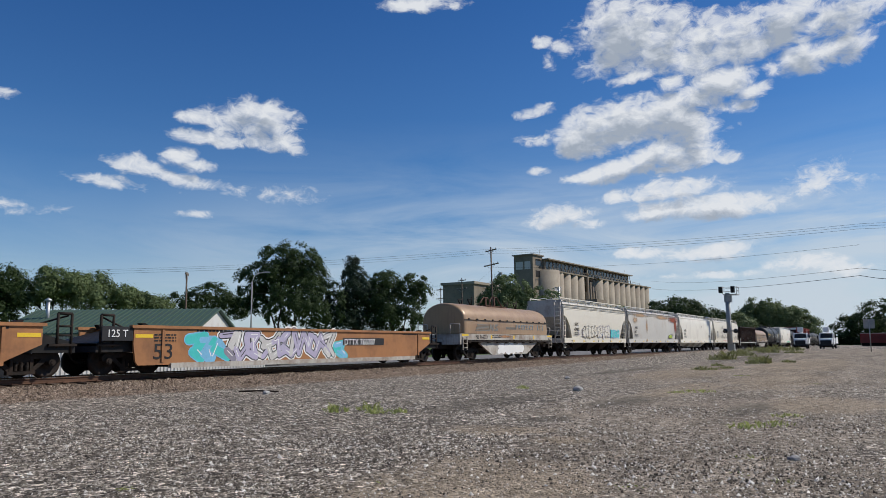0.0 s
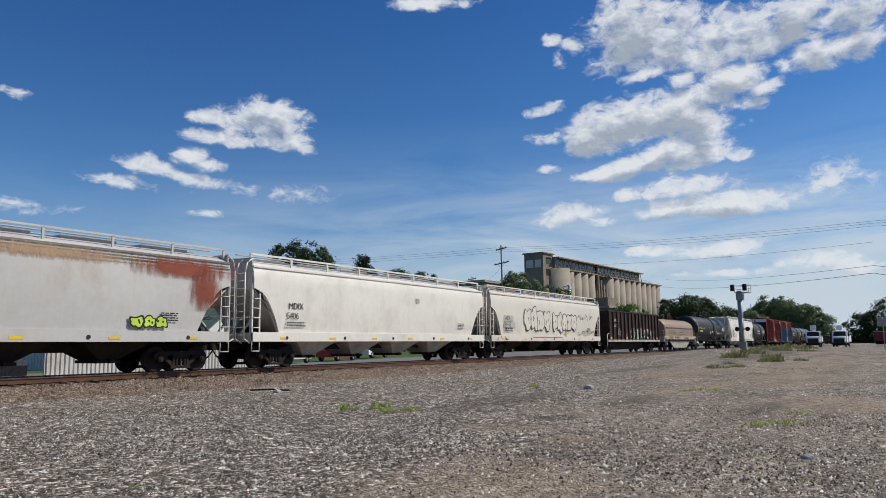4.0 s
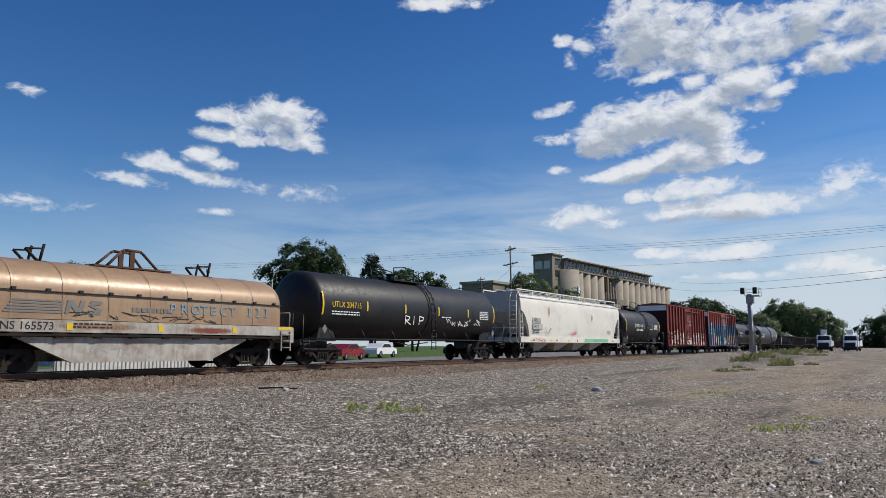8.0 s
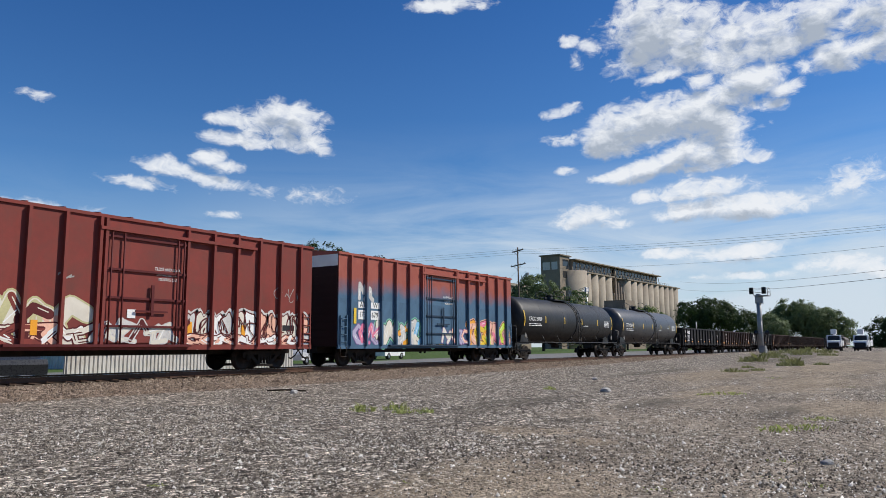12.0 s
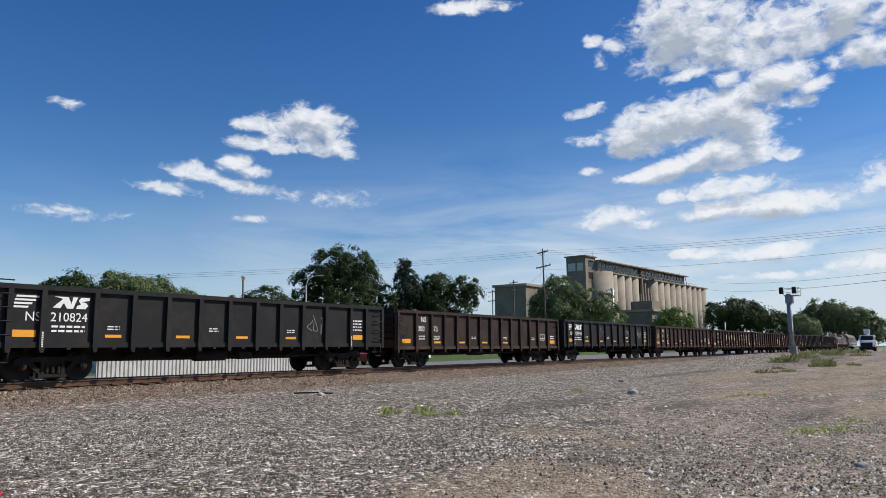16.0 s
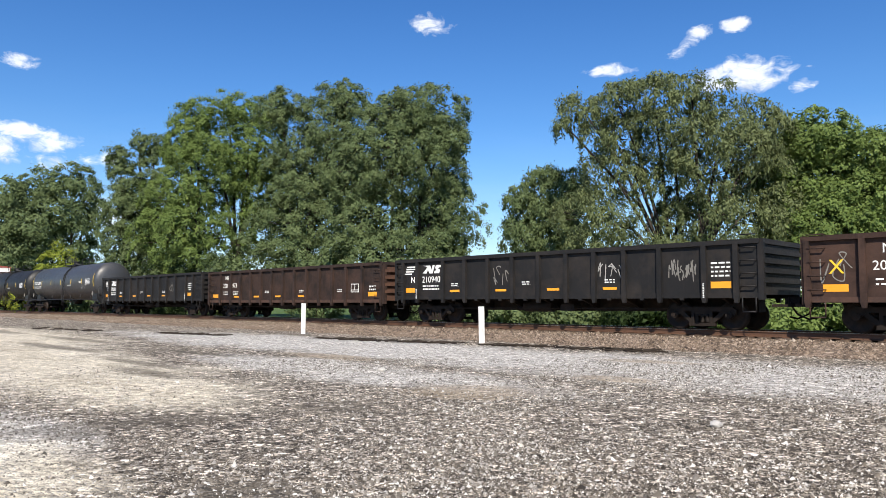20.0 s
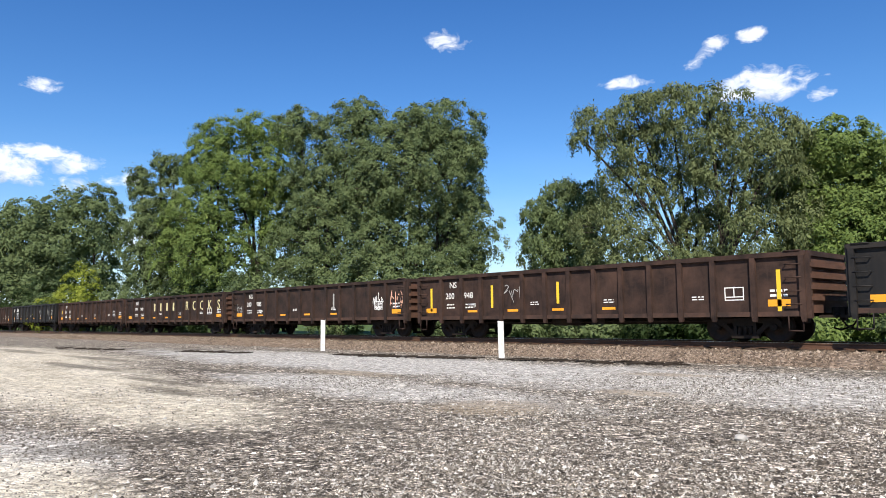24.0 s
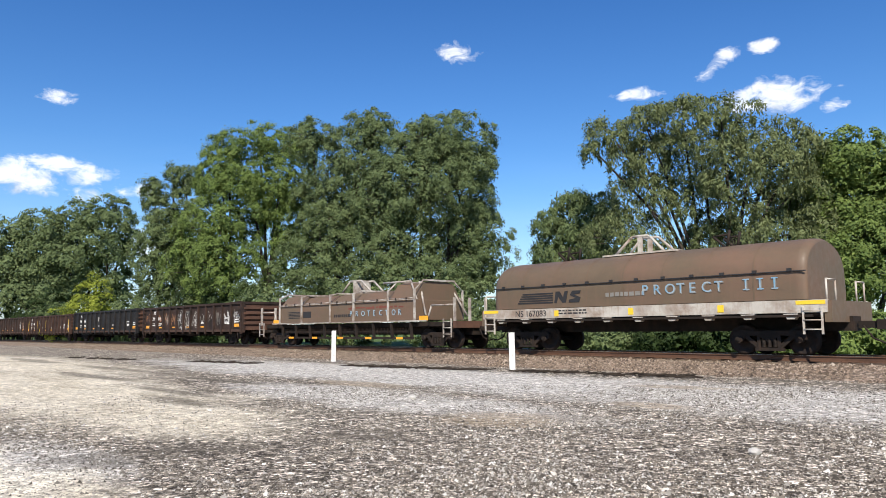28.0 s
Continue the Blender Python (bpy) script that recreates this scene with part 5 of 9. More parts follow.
    for kind, *a in tags:
        if kind == "stencil":
            write(a[0], a[1], M_WHITEPAINT, root, a[2], -r - 0.012, a[3])
            continue
        if kind == "word":
            hand = {"R": ((0, 0), (0.1, 1), (0.75, 0.85), (0.6, 0.5), (0.08, 0.45), (0.85, -0.05)), "I": ((0.35, 0.95), (0.25, 0.0)), "P": ((0, -0.05), (0.15, 1), (0.8, 0.85), (0.7, 0.5), (0.1, 0.42))}
            sp = Shape()
            for i, c in enumerate(a[0]):
                pts = [(a[2] + (i * 1.15 + px) * a[1] * 1.25, a[3] + pz * a[1]) for px, pz in hand[c]]
                for j, (u, w) in enumerate(zip(pts, pts[1:])):
                    band(sp, u, w, 0.05, -r - 0.012 - 0.0003 * j)
            part("sprayed_word", sp, M_WHITEPAINT, root)
            continue
        {"tag": tag, "piece": piece, "scrawl": scrawl, "smear": smear, "patch": patch}[kind](root, *a)
    return root


def boxcar(front, rear, label, upper, lower, seed=0, number="", blue=False, tags=()):
    """A tall ribbed boxcar with a plug door, locking bars, ladders and a white-topped end."""
    root, h = car("box_car", front, rear, label, "freight car")
    top, low, y = 5.05, 0.9, 1.52
    split = 3.0 if blue else 1.9
    part("side_upper", Shape().box(-h, h, -y, -y + 0.05, split, top - 0.08), upper, root)
    part("side_lower", Shape().box(-h, h, -y - 0.001, -y + 0.05, low, split), lower, root)
    part("side_far", Shape().box(-h, h, y - 0.05, y, low, top - 0.08), upper, root)
    roof = Shape()
    roof.prism([(-y - 0.06, top - 0.1), (-y - 0.06, top), (0, top + 0.16), (y + 0.06, top), (y + 0.06, top - 0.1)], -h - 0.05, h + 0.05, "x")
    for i in range(14):
        x = -h + 0.6 + i * (2 * h - 1.2) / 13
        roof.prism([(-y - 0.03, top + 0.005), (0, top + 0.17), (0, top + 0.2), (-y - 0.03, top + 0.04)], x - 0.04, x + 0.04, "x")
    part("roof", roof, upper, root)
    part("floor", Shape().box(-h, h, -y, y, low - 0.04, low + 0.05), M_STEEL, root)
    part("centre_sill", Shape().box(-h, h, -0.3, 0.3, 0.6, low), M_STEEL, root)
    part("side_sill", Shape().box(-h, h, -y - 0.04, -y + 0.06, low - 0.12, low + 0.06), lower, root)
    for k in (-1, 1):
        part("end_wall", Shape().box(k * h - 0.04, k * h, -y + 0.05, y - 0.05, low, top - 0.62), M_DARKEND, root)
        part("end_band", Shape().box(k * h - 0.04, k * h + 0.004, -y + 0.05, y - 0.05, top - 0.62, top - 0.02), M_WHITEPAINT, root, "faded white band")
        s = Shape()
        for i in range(9):
            s.box(k * h, k * (h + 0.05), -y + 0.1, y - 0.1, low + 0.3 + i * 0.35, low + 0.42 + i * 0.35)
        part("end_corrugation", s, M_DARKEND, root)
        x = k * (h - 0.32)
        ladder(root, x - 0.2, x + 0.2, -y - 0.05, low, low + 1.35, lower, 4)
        stirrup(root, x, -y - 0.04, low - 0.05, M_STEEL)
    d0, d1 = -h + 6.55, -h + 9.5
    rib = Shape().prism([(-0.05, low), (0.05, low), (0.05, top - 0.1), (-0.05, top - 0.1)], -0.15, 0.0).mesh("side_post", upper)
    rib_low = Shape().box(-0.051, 0.051, -0.152, 0.0, low, split).mesh("side_post_base", lower)
    xs = [x for x in [-h + 0.75 + i * (2 * h - 1.5) / 13 for i in range(14)] if not d0 - 0.2 < x < d1 + 0.2]
    for x in xs:
        p = part("side_post", rib, None, root, at=pose(x, -y, 0))
        part("side_post_base", rib_low, None, p)
    door = part("door", Shape().box(d0, d1, -y - 0.05, -y - 0.003, low + 0.1, top - 0.5, 0.02), upper, root)
    part("door_base", Shape().box(d0 + 0.004, d1 - 0.004, -y - 0.056, -y - 0.05, low + 0.12, split), lower, door)
    bar = M_MAROON if not blue else M_DARKBLUE
    for x in (d0 + 0.12, d0 + 0.55, d1 - 0.35, d1 - 0.1):
        part("locking_bar", Shape().tube((x, -y - 0.14, low + 0.05), (x, -y - 0.14, top - 0.55), 0.03, n=6), bar, door)
    for z in (low + 0.6, low + 1.5, low + 2.4, top - 0.7):
        part("door_rib", Shape().box(d0, d1, -y - 0.12, -y - 0.05, z, z + 0.07), bar, door)
    for x in (d0 - 0.12, d1 + 0.02):
        part("door_post", Shape().box(x, x + 0.1, -y - 0.15, -y, low, top - 0.12), upper, root)
    part("door_latch", Shape().box(d1 - 1.9, d1 - 0.7, -y - 0.16, -y - 0.12, low + 1.1, low + 1.16).box(d1 - 1.35, d1 - 1.25, -y - 0.17, -y - 0.12, low + 1.0, low + 2.0), bar, door)
    part("door_track", Shape().box(d0 - 3.0, d1 + 0.3, -y - 0.18, -y - 0.02, low - 0.02, low + 0.06), bar, root)
    part("door_rail", Shape().box(d0 - 0.3, d1 + 3.2, -y - 0.18, -y, top - 0.5, top - 0.4), upper, root)
    for i, words in enumerate(("CLOSE AND LOCK", "DOORS BEFORE", "MOVING CAR")):
        write(words, 0.11, M_WHITEPAINT, door, d1 - 1.2 + 0.08 * i, -y - 0.056, low + 2.52 - 0.17 * i, 0.8)
    couplers(root, h + 0.25)
    bogies(root, h - 2.1)
    ys = -y - 0.01
    if blue:
        patch(root, -h + 1.35, -h + 2.0, 2.62, 2.9, ys, M_WHITEPAINT, "panel")
        patch(root, -h + 2.25, -h + 2.95, 2.62, 2.9, ys, M_WHITEPAINT, "panel")
        patch(root, -h + 1.35, -h + 2.0, 2.1, 2.52, ys, M_WHITEPAINT, "panel")
        patch(root, -h + 2.25, -h + 2.95, 2.1, 2.52, ys, M_WHITEPAINT, "panel")
        write("AT", 0.24, M_BLACKINK, root, -h + 1.45, ys - 0.008, 2.66)
        write("W", 0.24, M_BLACKINK, root, -h + 2.4, ys - 0.008, 2.66)
    if number:
        m = M_BLACKINK if blue else M_WHITEPAINT
        write(number[:3], 0.26, m, root, -h + 1.4, ys - 0.008, 2.2 if blue else 2.5, 0.9)
        write(number[3:], 0.26, m, root, -h + 2.3, ys - 0.008, 2.2 if blue else 2.5, 0.9)
    for kind, *a in tags:
        {"tag": tag, "piece": piece, "scrawl": scrawl, "smear": smear, "patch": patch}[kind](root, *a)
    return root


def well_car(front, rear, label, number, tags=(), seed=0):
    """A double-stack well car, empty: low deep sides between raised end decks."""
    root, h = car("well_car", front, rear, label, "freight car")
    a = h - 2.3
    for q in (-1, 1):
        s = Shape()
        s.prism([(-a - 1.1, 1.58), (a + 1.1, 1.58), (a + 1.1, 1.0), (a - 0.2, 0.42), (a - 0.5, 0.3), (-a - 0.9, 0.3), (-a - 1.0, 0.42), (-a - 1.1, 1.0)], q * 1.5 - 0.04, q * 1.5 + 0.04)
        part("side_wall", s, M_WELL, root)
        part("top_chord", Shape().box(-a - 1.2, a + 1.2, q * 1.5 - 0.1, q * 1.5 + 0.08, 1.54, 1.64, 0.02), M_WELL, root)
        part("bottom_sill", Shape().box(-a + 0.4, a - 0.4, q * 1.5 - 0.09, q * 1.5 + 0.06, 0.18, 0.36), M_SILL, root)
    part("well_floor", Shape().box(-a + 0.4, a - 0.4, -1.4, 1.4, 0.22, 0.3), M_STEEL, root)
    for k in (-1, 1):
        deck = Shape()
        deck.prism([(k * (a + 0.5), 1.5), (k * h, 1.05), (k * h, 0.75), (k * (a - 0.3), 0.75), (k * (a - 0.3), 1.3)], -1.3, 1.3)
        part("end_deck", deck, M_BLACK, root)
        s = Shape()
        s.path([(k * (h - 0.15), -1.3, 0.7), (k * (h - 0.15), -1.3, 1.95), (k * (h - 0.6), -1.3, 1.95), (k * (h - 0.6), -1.3, 0.9)], 0.045)
        s.path([(k * (h - 0.2), -1.2, 1.9), (k * (h - 1.4), -0.9, 1.5)], 0.03)
        for i in range(3):
            s.tube((k * (h - 0.15), -1.3, 1.0 + i * 0.28), (k * (h - 0.6), -1.3, 1.0 + i * 0.28), 0.035, n=6)
        part("end_railing", s, M_STEEL, root)
        part("brake_platform", Shape().box(k * (h - 0.9), k * h, -1.4, 1.4, 0.95, 1.02), M_STEEL, root)
        for y in (-1.2, 1.2):
            part("container_guide", Shape().prism([(k * (a + 0.2), 1.55), (k * (a + 0.55), 1.55), (k * (a + 0.65), 1.72), (k * (a + 0.5), 1.72)], y - 0.12, y + 0.12), M_STEEL, root)
        patch(root, k * (a + 0.7) - 0.35, k * (a + 0.7) + 0.35, 1.22, 1.34, -1.545, M_YELLOW)
        fine_print(root, k * (a - 1.5), 1.45, -1.545, M_BLACKINK, 1.6, 1, 0.07, 0.1, seed + k)
    for x in (-a, a - 0.1):
        part("well_post", Shape().box(x, x + 0.1, -1.58, -1.5, 0.4, 1.5), M_WELL, root)
    couplers(root, h + 0.1)
    bogies(root, h - 1.5)
    if number:
        patch(root, a - 6.35, a - 3.15, 0.93, 1.27, -1.543, M_BLACKINK, "panel")
        write(number, 0.29, M_WHITEPAINT, root, a - 6.25, -1.552, 0.95, 1.0)
        write("53", 0.55, M_BLACKINK, root, -a - 0.35, -1.549, 0.5, 1.15)
        part("end_panel", Shape().box(-h + 0.05, -a - 1.12, -1.53, -1.47, 1.12, 1.58), M_BLACKINK, root)
        write("125 T", 0.25, M_WHITEPAINT, root, -h + 0.2, -1.54, 1.24, 0.95)
        fine_print(root, -a - 0.3, 1.3, -1.546, M_BLACKINK, 0.9, 3, 0.05, 0.1, 9)
    for kind, *g in tags:
        {"tag": tag, "piece": piece, "scrawl": scrawl, "smear": smear, "patch": patch}[kind](root, *g)
    return root


well_car(-7.0, 13.9, "brown double-stack well car with faded markings", "", [("scrawl", 2.0, 3.2, 0.6, 1.4, -1.546, M_WHITEPAINT, 7, 3), ("scrawl", -4.0, 1.5, 0.5, 1.4, -1.546, M_REDSPRAY, 9, 4)], 1)
well_car(14.6, 35.4, "brown double-stack well car with grey and teal graffiti", "DTTX 766787", [("piece", -6.9, -5.6, 0.45, 1.25, -1.542, [M_TEAL, M_SKYBLUE], M_SKYBLUE, 3, 11, None, 0.3), ("piece", -5.4, 0.9, 0.45, 1.5, -1.545, [M_LILAC, M_SLATE, M_LILAC, M_PALEGREY], M_BLACKINK, 12, 12, M_WHITEPAINT, 0.24), ("piece", 0.9, 1.7, 0.42, 1.0, -1.542, [M_SKYBLUE, M_TEAL], M_TEAL, 2, 14, None, 0.22)], 2)
coil_car(37.6, 51.0, "tan steel coil car with a rust-streaked rounded hood", M_COIL, "166021", True, "PROTECT III", M_BLUEINK, 3, tags=[("tag", -1.7, 2.0, 0.36, 1.02, -1.456, [M_WHITEPAINT], M_WHITEPAINT, 4, 21), ("smear", -1.0, 1.5, 1.6, 0.12, -1.586, M_STAIN, 5)])
hopper(53.5, 68.75, "cream covered hopper with black and teal graffiti", M_CREAM, M_HOPEND, "SHPX", "454469", 5, 3, 4.4, [("tag", -3.7, -0.4, 1.46, 2.42, -1.612, [M_CREAM], M_BLACKINK, 5, 31), ("tag", -0.3, 2.9, 1.5, 2.5, -1.612, [M_CREAM], M_SLATE, 5, 32), ("scrawl", -3.4, 2.6, 1.6, 2.3, -1.624, M_BLACKINK, 9, 36, 0.016), ("tag", 3.2, 5.6, 1.45, 2.2, -1.612, [M_TEAL], M_SKYBLUE, 5, 33), ("scrawl", 3.4, 5.4, 1.5, 2.1, -1.624, M_PALEGREY, 5, 37, 0.018), ("scrawl", -5.2, -3.8, 1.5, 2.1, -1.612, M_LILAC, 3, 34)], 3, 1.7)
hopper(69.8, 88.6, "faded grey covered hopper with rust runs", M_GREYHOP, M_HOPEND, "MDIX", "5447", 6, 4, 4.4, [("smear", -7.4, 3.4, 1.1, 0.35, -1.614, M_PALESTAIN, 1), ("smear", -3.4, 3.1, 0.5, 0.8, -1.614, M_PALESTAIN, 3), ("smear", 7.3, 3.75, 2.4, 0.35, -1.606, M_REDSTAIN, 6), ("smear", 8.2, 3.2, 0.8, 0.7, -1.61, M_REDSTAIN, 11), ("smear", 2.5, 3.85, 4.0, 0.25, -1.6, M_PALESTAIN, 8), ("smear", -5.5, 3.85, 3.5, 0.22, -1.6, M_PALESTAIN, 9), ("tag", 5.2, 6.6, 1.5, 1.9, -1.614, [M_LIME], M_BLACKINK, 3, 35), ("smear", -3.4, 1.35, 0.4, 0.16, -1.59, M_OCHRESTAIN, 7)], 3, 1.45)
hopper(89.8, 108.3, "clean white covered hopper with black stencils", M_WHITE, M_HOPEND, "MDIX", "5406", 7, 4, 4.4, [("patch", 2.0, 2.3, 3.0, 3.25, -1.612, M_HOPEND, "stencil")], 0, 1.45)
hopper(109.3, 128.2, "off-white covered hopper with black outline graffiti", M_CREAM, M_HOPEND, "AEX", "24432", 8, 4, 4.4, [("tag", -4.9, -0.7, 1.75, 3.3, -1.614, [M_CREAM], M_BLACKINK, 4, 41), ("tag", -0.3, 4.2, 1.75, 3.05, -1.616, [M_CREAM], M_BLACKINK, 5, 42), ("scrawl", 4.5, 7.8, 2.6, 3.15, -1.612, M_GREYINK, 9, 43), ("scrawl", 4.6, 8.6, 1.55, 1.95, -1.612, M_BLACKINK, 5, 44), ("scrawl", -8.7, -7.3, 1.12, 1.36, -1.59, M_BLACKINK, 5, 45), ("print", -3.5, 1.27, -1.584, M_REDSPRAY, 5.0, 1, 0.07, 0.1, 46), ("smear", 2.2, 1.75, 0.25, 0.3, -1.622, M_OCHRESTAIN, 47), ("smear", 6.0, 1.8, 0.2, 0.35, -1.618, M_OCHRESTAIN, 48)], 0, 1.35, M_HOPEND)


def high_gondola(front, rear, label, seed):
    """A tall open wood-chip gondola with close posts and a deep centre sill."""
    root, h = car("high_side_gondola_car", front, rear, label, "freight car")
    top, y = 3.62, 1.5
    for q in (-1, 1):
        part("side_panel", Shape().box(-h, h, q * y - 0.025, q * y + 0.025, 1.15, top), M_RUSTBLACK, root)
        part("top_chord", Shape().box(-h - 0.05, h + 0.05, q * y - 0.09, q * y + 0.09, top - 0.05, top + 0.07), M_RUSTBLACK, root)
        part("side_sill", Shape().box(-h - 0.3, h + 0.3, q * 1.53 - 0.06, q * 1.53 + 0.06, 0.98, 1.17), M_SILL if q < 0 else M_RUSTBLACK, root)
    rib = Shape().prism([(-0.07, 1.17), (0.07, 1.17), (0.06, top - 0.05), (-0.06, top - 0.05)], -0.13, 0).mesh("side_post", M_WORNSILL)
    n = 15
    xs = [-h + 0.08 + i * (2 * h - 0.16) / (n - 1) for i in range(n)]
    for x in xs:
        part("side_post", rib, None, root, at=pose(x, -y - 0.02, 0))
        part("side_post", rib, None, root, at=pose(x, y + 0.02, 0, 0, 0, 180))
    part("floor", Shape().box(-h, h, -1.45, 1.45, 1.02, 1.12), M_STEEL, root)
    part("centre_sill", Shape().prism([(-h - 0.4, 1.0), (h + 0.4, 1.0), (h + 0.4, 0.7), (h - 2.2, 0.7), (h - 3.2, 0.28), (-h + 3.2, 0.28), (-h + 2.2, 0.7), (-h - 0.4, 0.7)], -0.6, 0.6), M_STEEL, root)
    for k in (-1, 1):
        part("end_panel", Shape().prism([(k * h, 1.1), (k * h, top), (k * (h - 0.06), top), (k * (h - 0.06), 1.1)], -1.48, 1.48), M_RUSTBLACK, root)
        for i in range(5):
            part("end_beam", Shape().box(k * h, k * (h + 0.1), -1.45, 1.45, 1.4 + i * 0.45, 1.5 + i * 0.45), M_RUSTBLACK, root)
        s = Shape().path([(k * (h + 0.3), -1.5, 0.6), (k * (h + 0.3), -1.5, 1.6), (k * (h - 0.2), -1.62, 1.75)], 0.03)
        part("end_handrail", s, M_WHITEPAINT, root)
    ys = -y - 0.03
    write("DREX", 0.25, M_WHITEPAINT, root, -h + 1.25, ys, 2.75, 1.6)
    write("2054", 0.25, M_WHITEPAINT, root, -h + 1.5, ys, 2.3, 1.4)
    for i in (0, 4, 7, 10, 13):
        patch(root, xs[i] + 0.3, xs[i] + 0.8, 1.22, 1.4, ys + 0.003, M_YELLOW)
    piece(root, -1.6, 5.6, 1.3, 2.2, ys, [M_RUSTBLACK, M_MINT, M_RUSTBLACK, M_PALEGREY, M_RUSTBLACK], M_CHALKW, 14, 51, None, 0.1)
    scrawl(root, -5.0, -4.2, 1.4, 2.2, ys - 0.002, M_WHITEPAINT, 4, 52)
    scrawl(root, -3.5, -2.0, 1.3, 2.0, ys - 0.002, M_CHALKW, 4, 53)
    scrawl(root, -5.5, 6.0, 1.0, 1.15, -1.595, M_WHITEPAINT, 24, 54, 0.014)
    couplers(root, h + 0.35)
    bogies(root, h - 1.2)
    return root


high_gondola(130.4, 145.2, "tall rusty black gondola with pale outline graffiti", 9)
coil_car(147.45, 160.7, "tan steel coil car with grimy white sill and scrawls", M_COIL, "165573", True, "PROTECT III", M_BLUEINK, 10, tags=[("smear", -2.0, 1.45, 1.9, 0.1, -1.586, M_STAIN, 8), ("smear", 2.5, 1.4, 1.2, 0.1, -1.586, M_REDSTAIN, 9), ("scrawl", -2.9, 2.8, 1.62, 1.9, -1.516, M_BLACKINK, 9, 55, 0.016), ("scrawl", -2.2, -0.8, 0.4, 0.95, -1.456, M_CHALKW, 5, 56)])
tank_car(161.3, 179.2, "black tank car with white sprayed scrawl", M_BLACKTANK, "UTLX 204715", 11, M_YELLOW, 6, [("word", "RIP", 0.42, -1.6, 1.9), ("scrawl", 2.2, 6.0, 1.85, 2.3, -1.55, M_WHITEPAINT, 8, 62, 0.022)])
hopper(181.4, 200.0, "off-white covered hopper with faint stains and red scrawl", M_WHITE, M_HOPEND, "AEX", "24410", 12, 4, 4.4, [("smear", 3.0, 3.1, 0.25, 0.35, -1.612, M_OCHRESTAIN, 11), ("scrawl", -1.6, -0.2, 1.55, 1.9, -1.612, M_REDSPRAY, 4, 65), ("scrawl", -7.2, -5.6, 1.08, 1.36, -1.59, M_REDSPRAY, 5, 66), ("patch", 1.5, 6.5, 1.1, 1.36, -1.588, M_MINT, "paint_run"), ("scrawl", -5.9, -4.6, 1.6, 2.1, -1.612, M_GREYINK, 4, 67), ("smear", -5.0, 3.4, 0.3, 0.4, -1.612, M_OCHRESTAIN, 12)], 0, 1.35, M_HOPEND)
tank_car(200.8, 213.2, "short matt black tank car with white stencils", M_BLACKTANK, "CRGX 19490", 13, None, 5, mark_at=2.1)
boxcar(214.7, 230.6, "faded red boxcar with pale graffiti along its foot", M_RED, M_RED, 14, "", False, [
    ("piece", -7.4, -2.4, 0.98, 2.2, -1.524, [M_OLIVE, M_MAROON, M_PEACH, M_CREAM, M_RED], M_CREAM, 9, 71, M_OLIVE, 0.3), ("piece", -7.2, -2.0, 0.95, 1.5, -1.535, [M_CREAM, M_RED, M_PEACH, M_WHITEPAINT], M_MAROON, 9, 79, None, 0.15),
    ("piece", -1.9, 1.0, 1.0, 1.7, -1.578, [M_MAROON, M_CREAM, M_PALEGREY], M_PALEGREY, 6, 72, None, 0.12),
    ("tag", 1.0, 7.7, 0.98, 2.15, -1.524, [M_PEACH, M_CREAM, M_PALEGREY, M_WHITEPAINT], M_MAROON, 12, 73, M_PALEGREY), ("piece", 1.2, 7.5, 0.95, 1.3, -1.552, [M_WHITEPAINT, M_PALEGREY, M_PEACH], M_MAROON, 14, 70, None, 0.12), ("scrawl", 1.2, 7.6, 1.1, 2.1, -1.562, M_MAROON, 14, 80, 0.03),
    ("scrawl", 5.8, 7.2, 2.6, 3.3, -1.524, M_CHALKW, 5, 68, 0.02), ("scrawl", -2.9, -2.4, 2.9, 3.1, -1.524, M_CHALKW, 3, 69, 0.03),
    ("patch", -3.62, -3.42, 1.22, 1.66, -1.54, M_ORANGE), ("patch", 1.78, 1.96, 1.28, 1.74, -1.54, M_ORANGE), ("patch", 4.2, 4.38, 1.22, 1.68, -1.54, M_ORANGE), ("patch", 7.3, 7.5, 1.2, 1.7, -1.54, M_YELLOW),
    ("patch", -0.6, -0.3, 1.8, 2.08, -1.585, M_WHITEPAINT, "placard"), ("patch", 6.3, 6.95, 1.5, 1.72, -1.54, M_BLACKINK, "stencil")])
boxcar(232.3, 248.35, "red and blue boxcar with bright graffiti letters", M_FADE, M_FADE, 15, "173679", True, [
    ("piece", -5.3, 0.0, 0.98, 2.1, -1.524, [M_MINT, M_CREAM, M_SKYBLUE, M_ORANGE, M_PALEGREY], M_BLACKINK, 9, 74, M_MINT, 0.3), ("piece", 2.7, 7.5, 0.98, 2.2, -1.524, [M_PEACH, M_PINK, M_YELLOW, M_ORANGE, M_LIME], M_MAROON, 9, 75, M_PEACH, 0.3),
    ("piece", 0.2, 2.6, 1.0, 1.8, -1.578, [M_LILAC, M_CREAM, M_PEACH], M_PURPLE, 5, 76, None, 0.15), ("piece", -6.6, -5.9, 2.95, 3.7, -1.524, [M_PALEGREY], M_PALEGREY, 2, 77, None, 0.14), ("piece", -6.9, -5.3, 0.98, 1.85, -1.524, [M_LILAC, M_SKYBLUE, M_PINK], M_PURPLE, 4, 78, None, 0.18),
    ("patch", -7.0, -6.82, 1.9, 2.6, -1.54, M_YELLOW)])
tank_car(248.9, 267.0, "dusty black tank car with yellow reflector strips", M_BLACKTANK, "CRGX 29768", 16, None, 6)
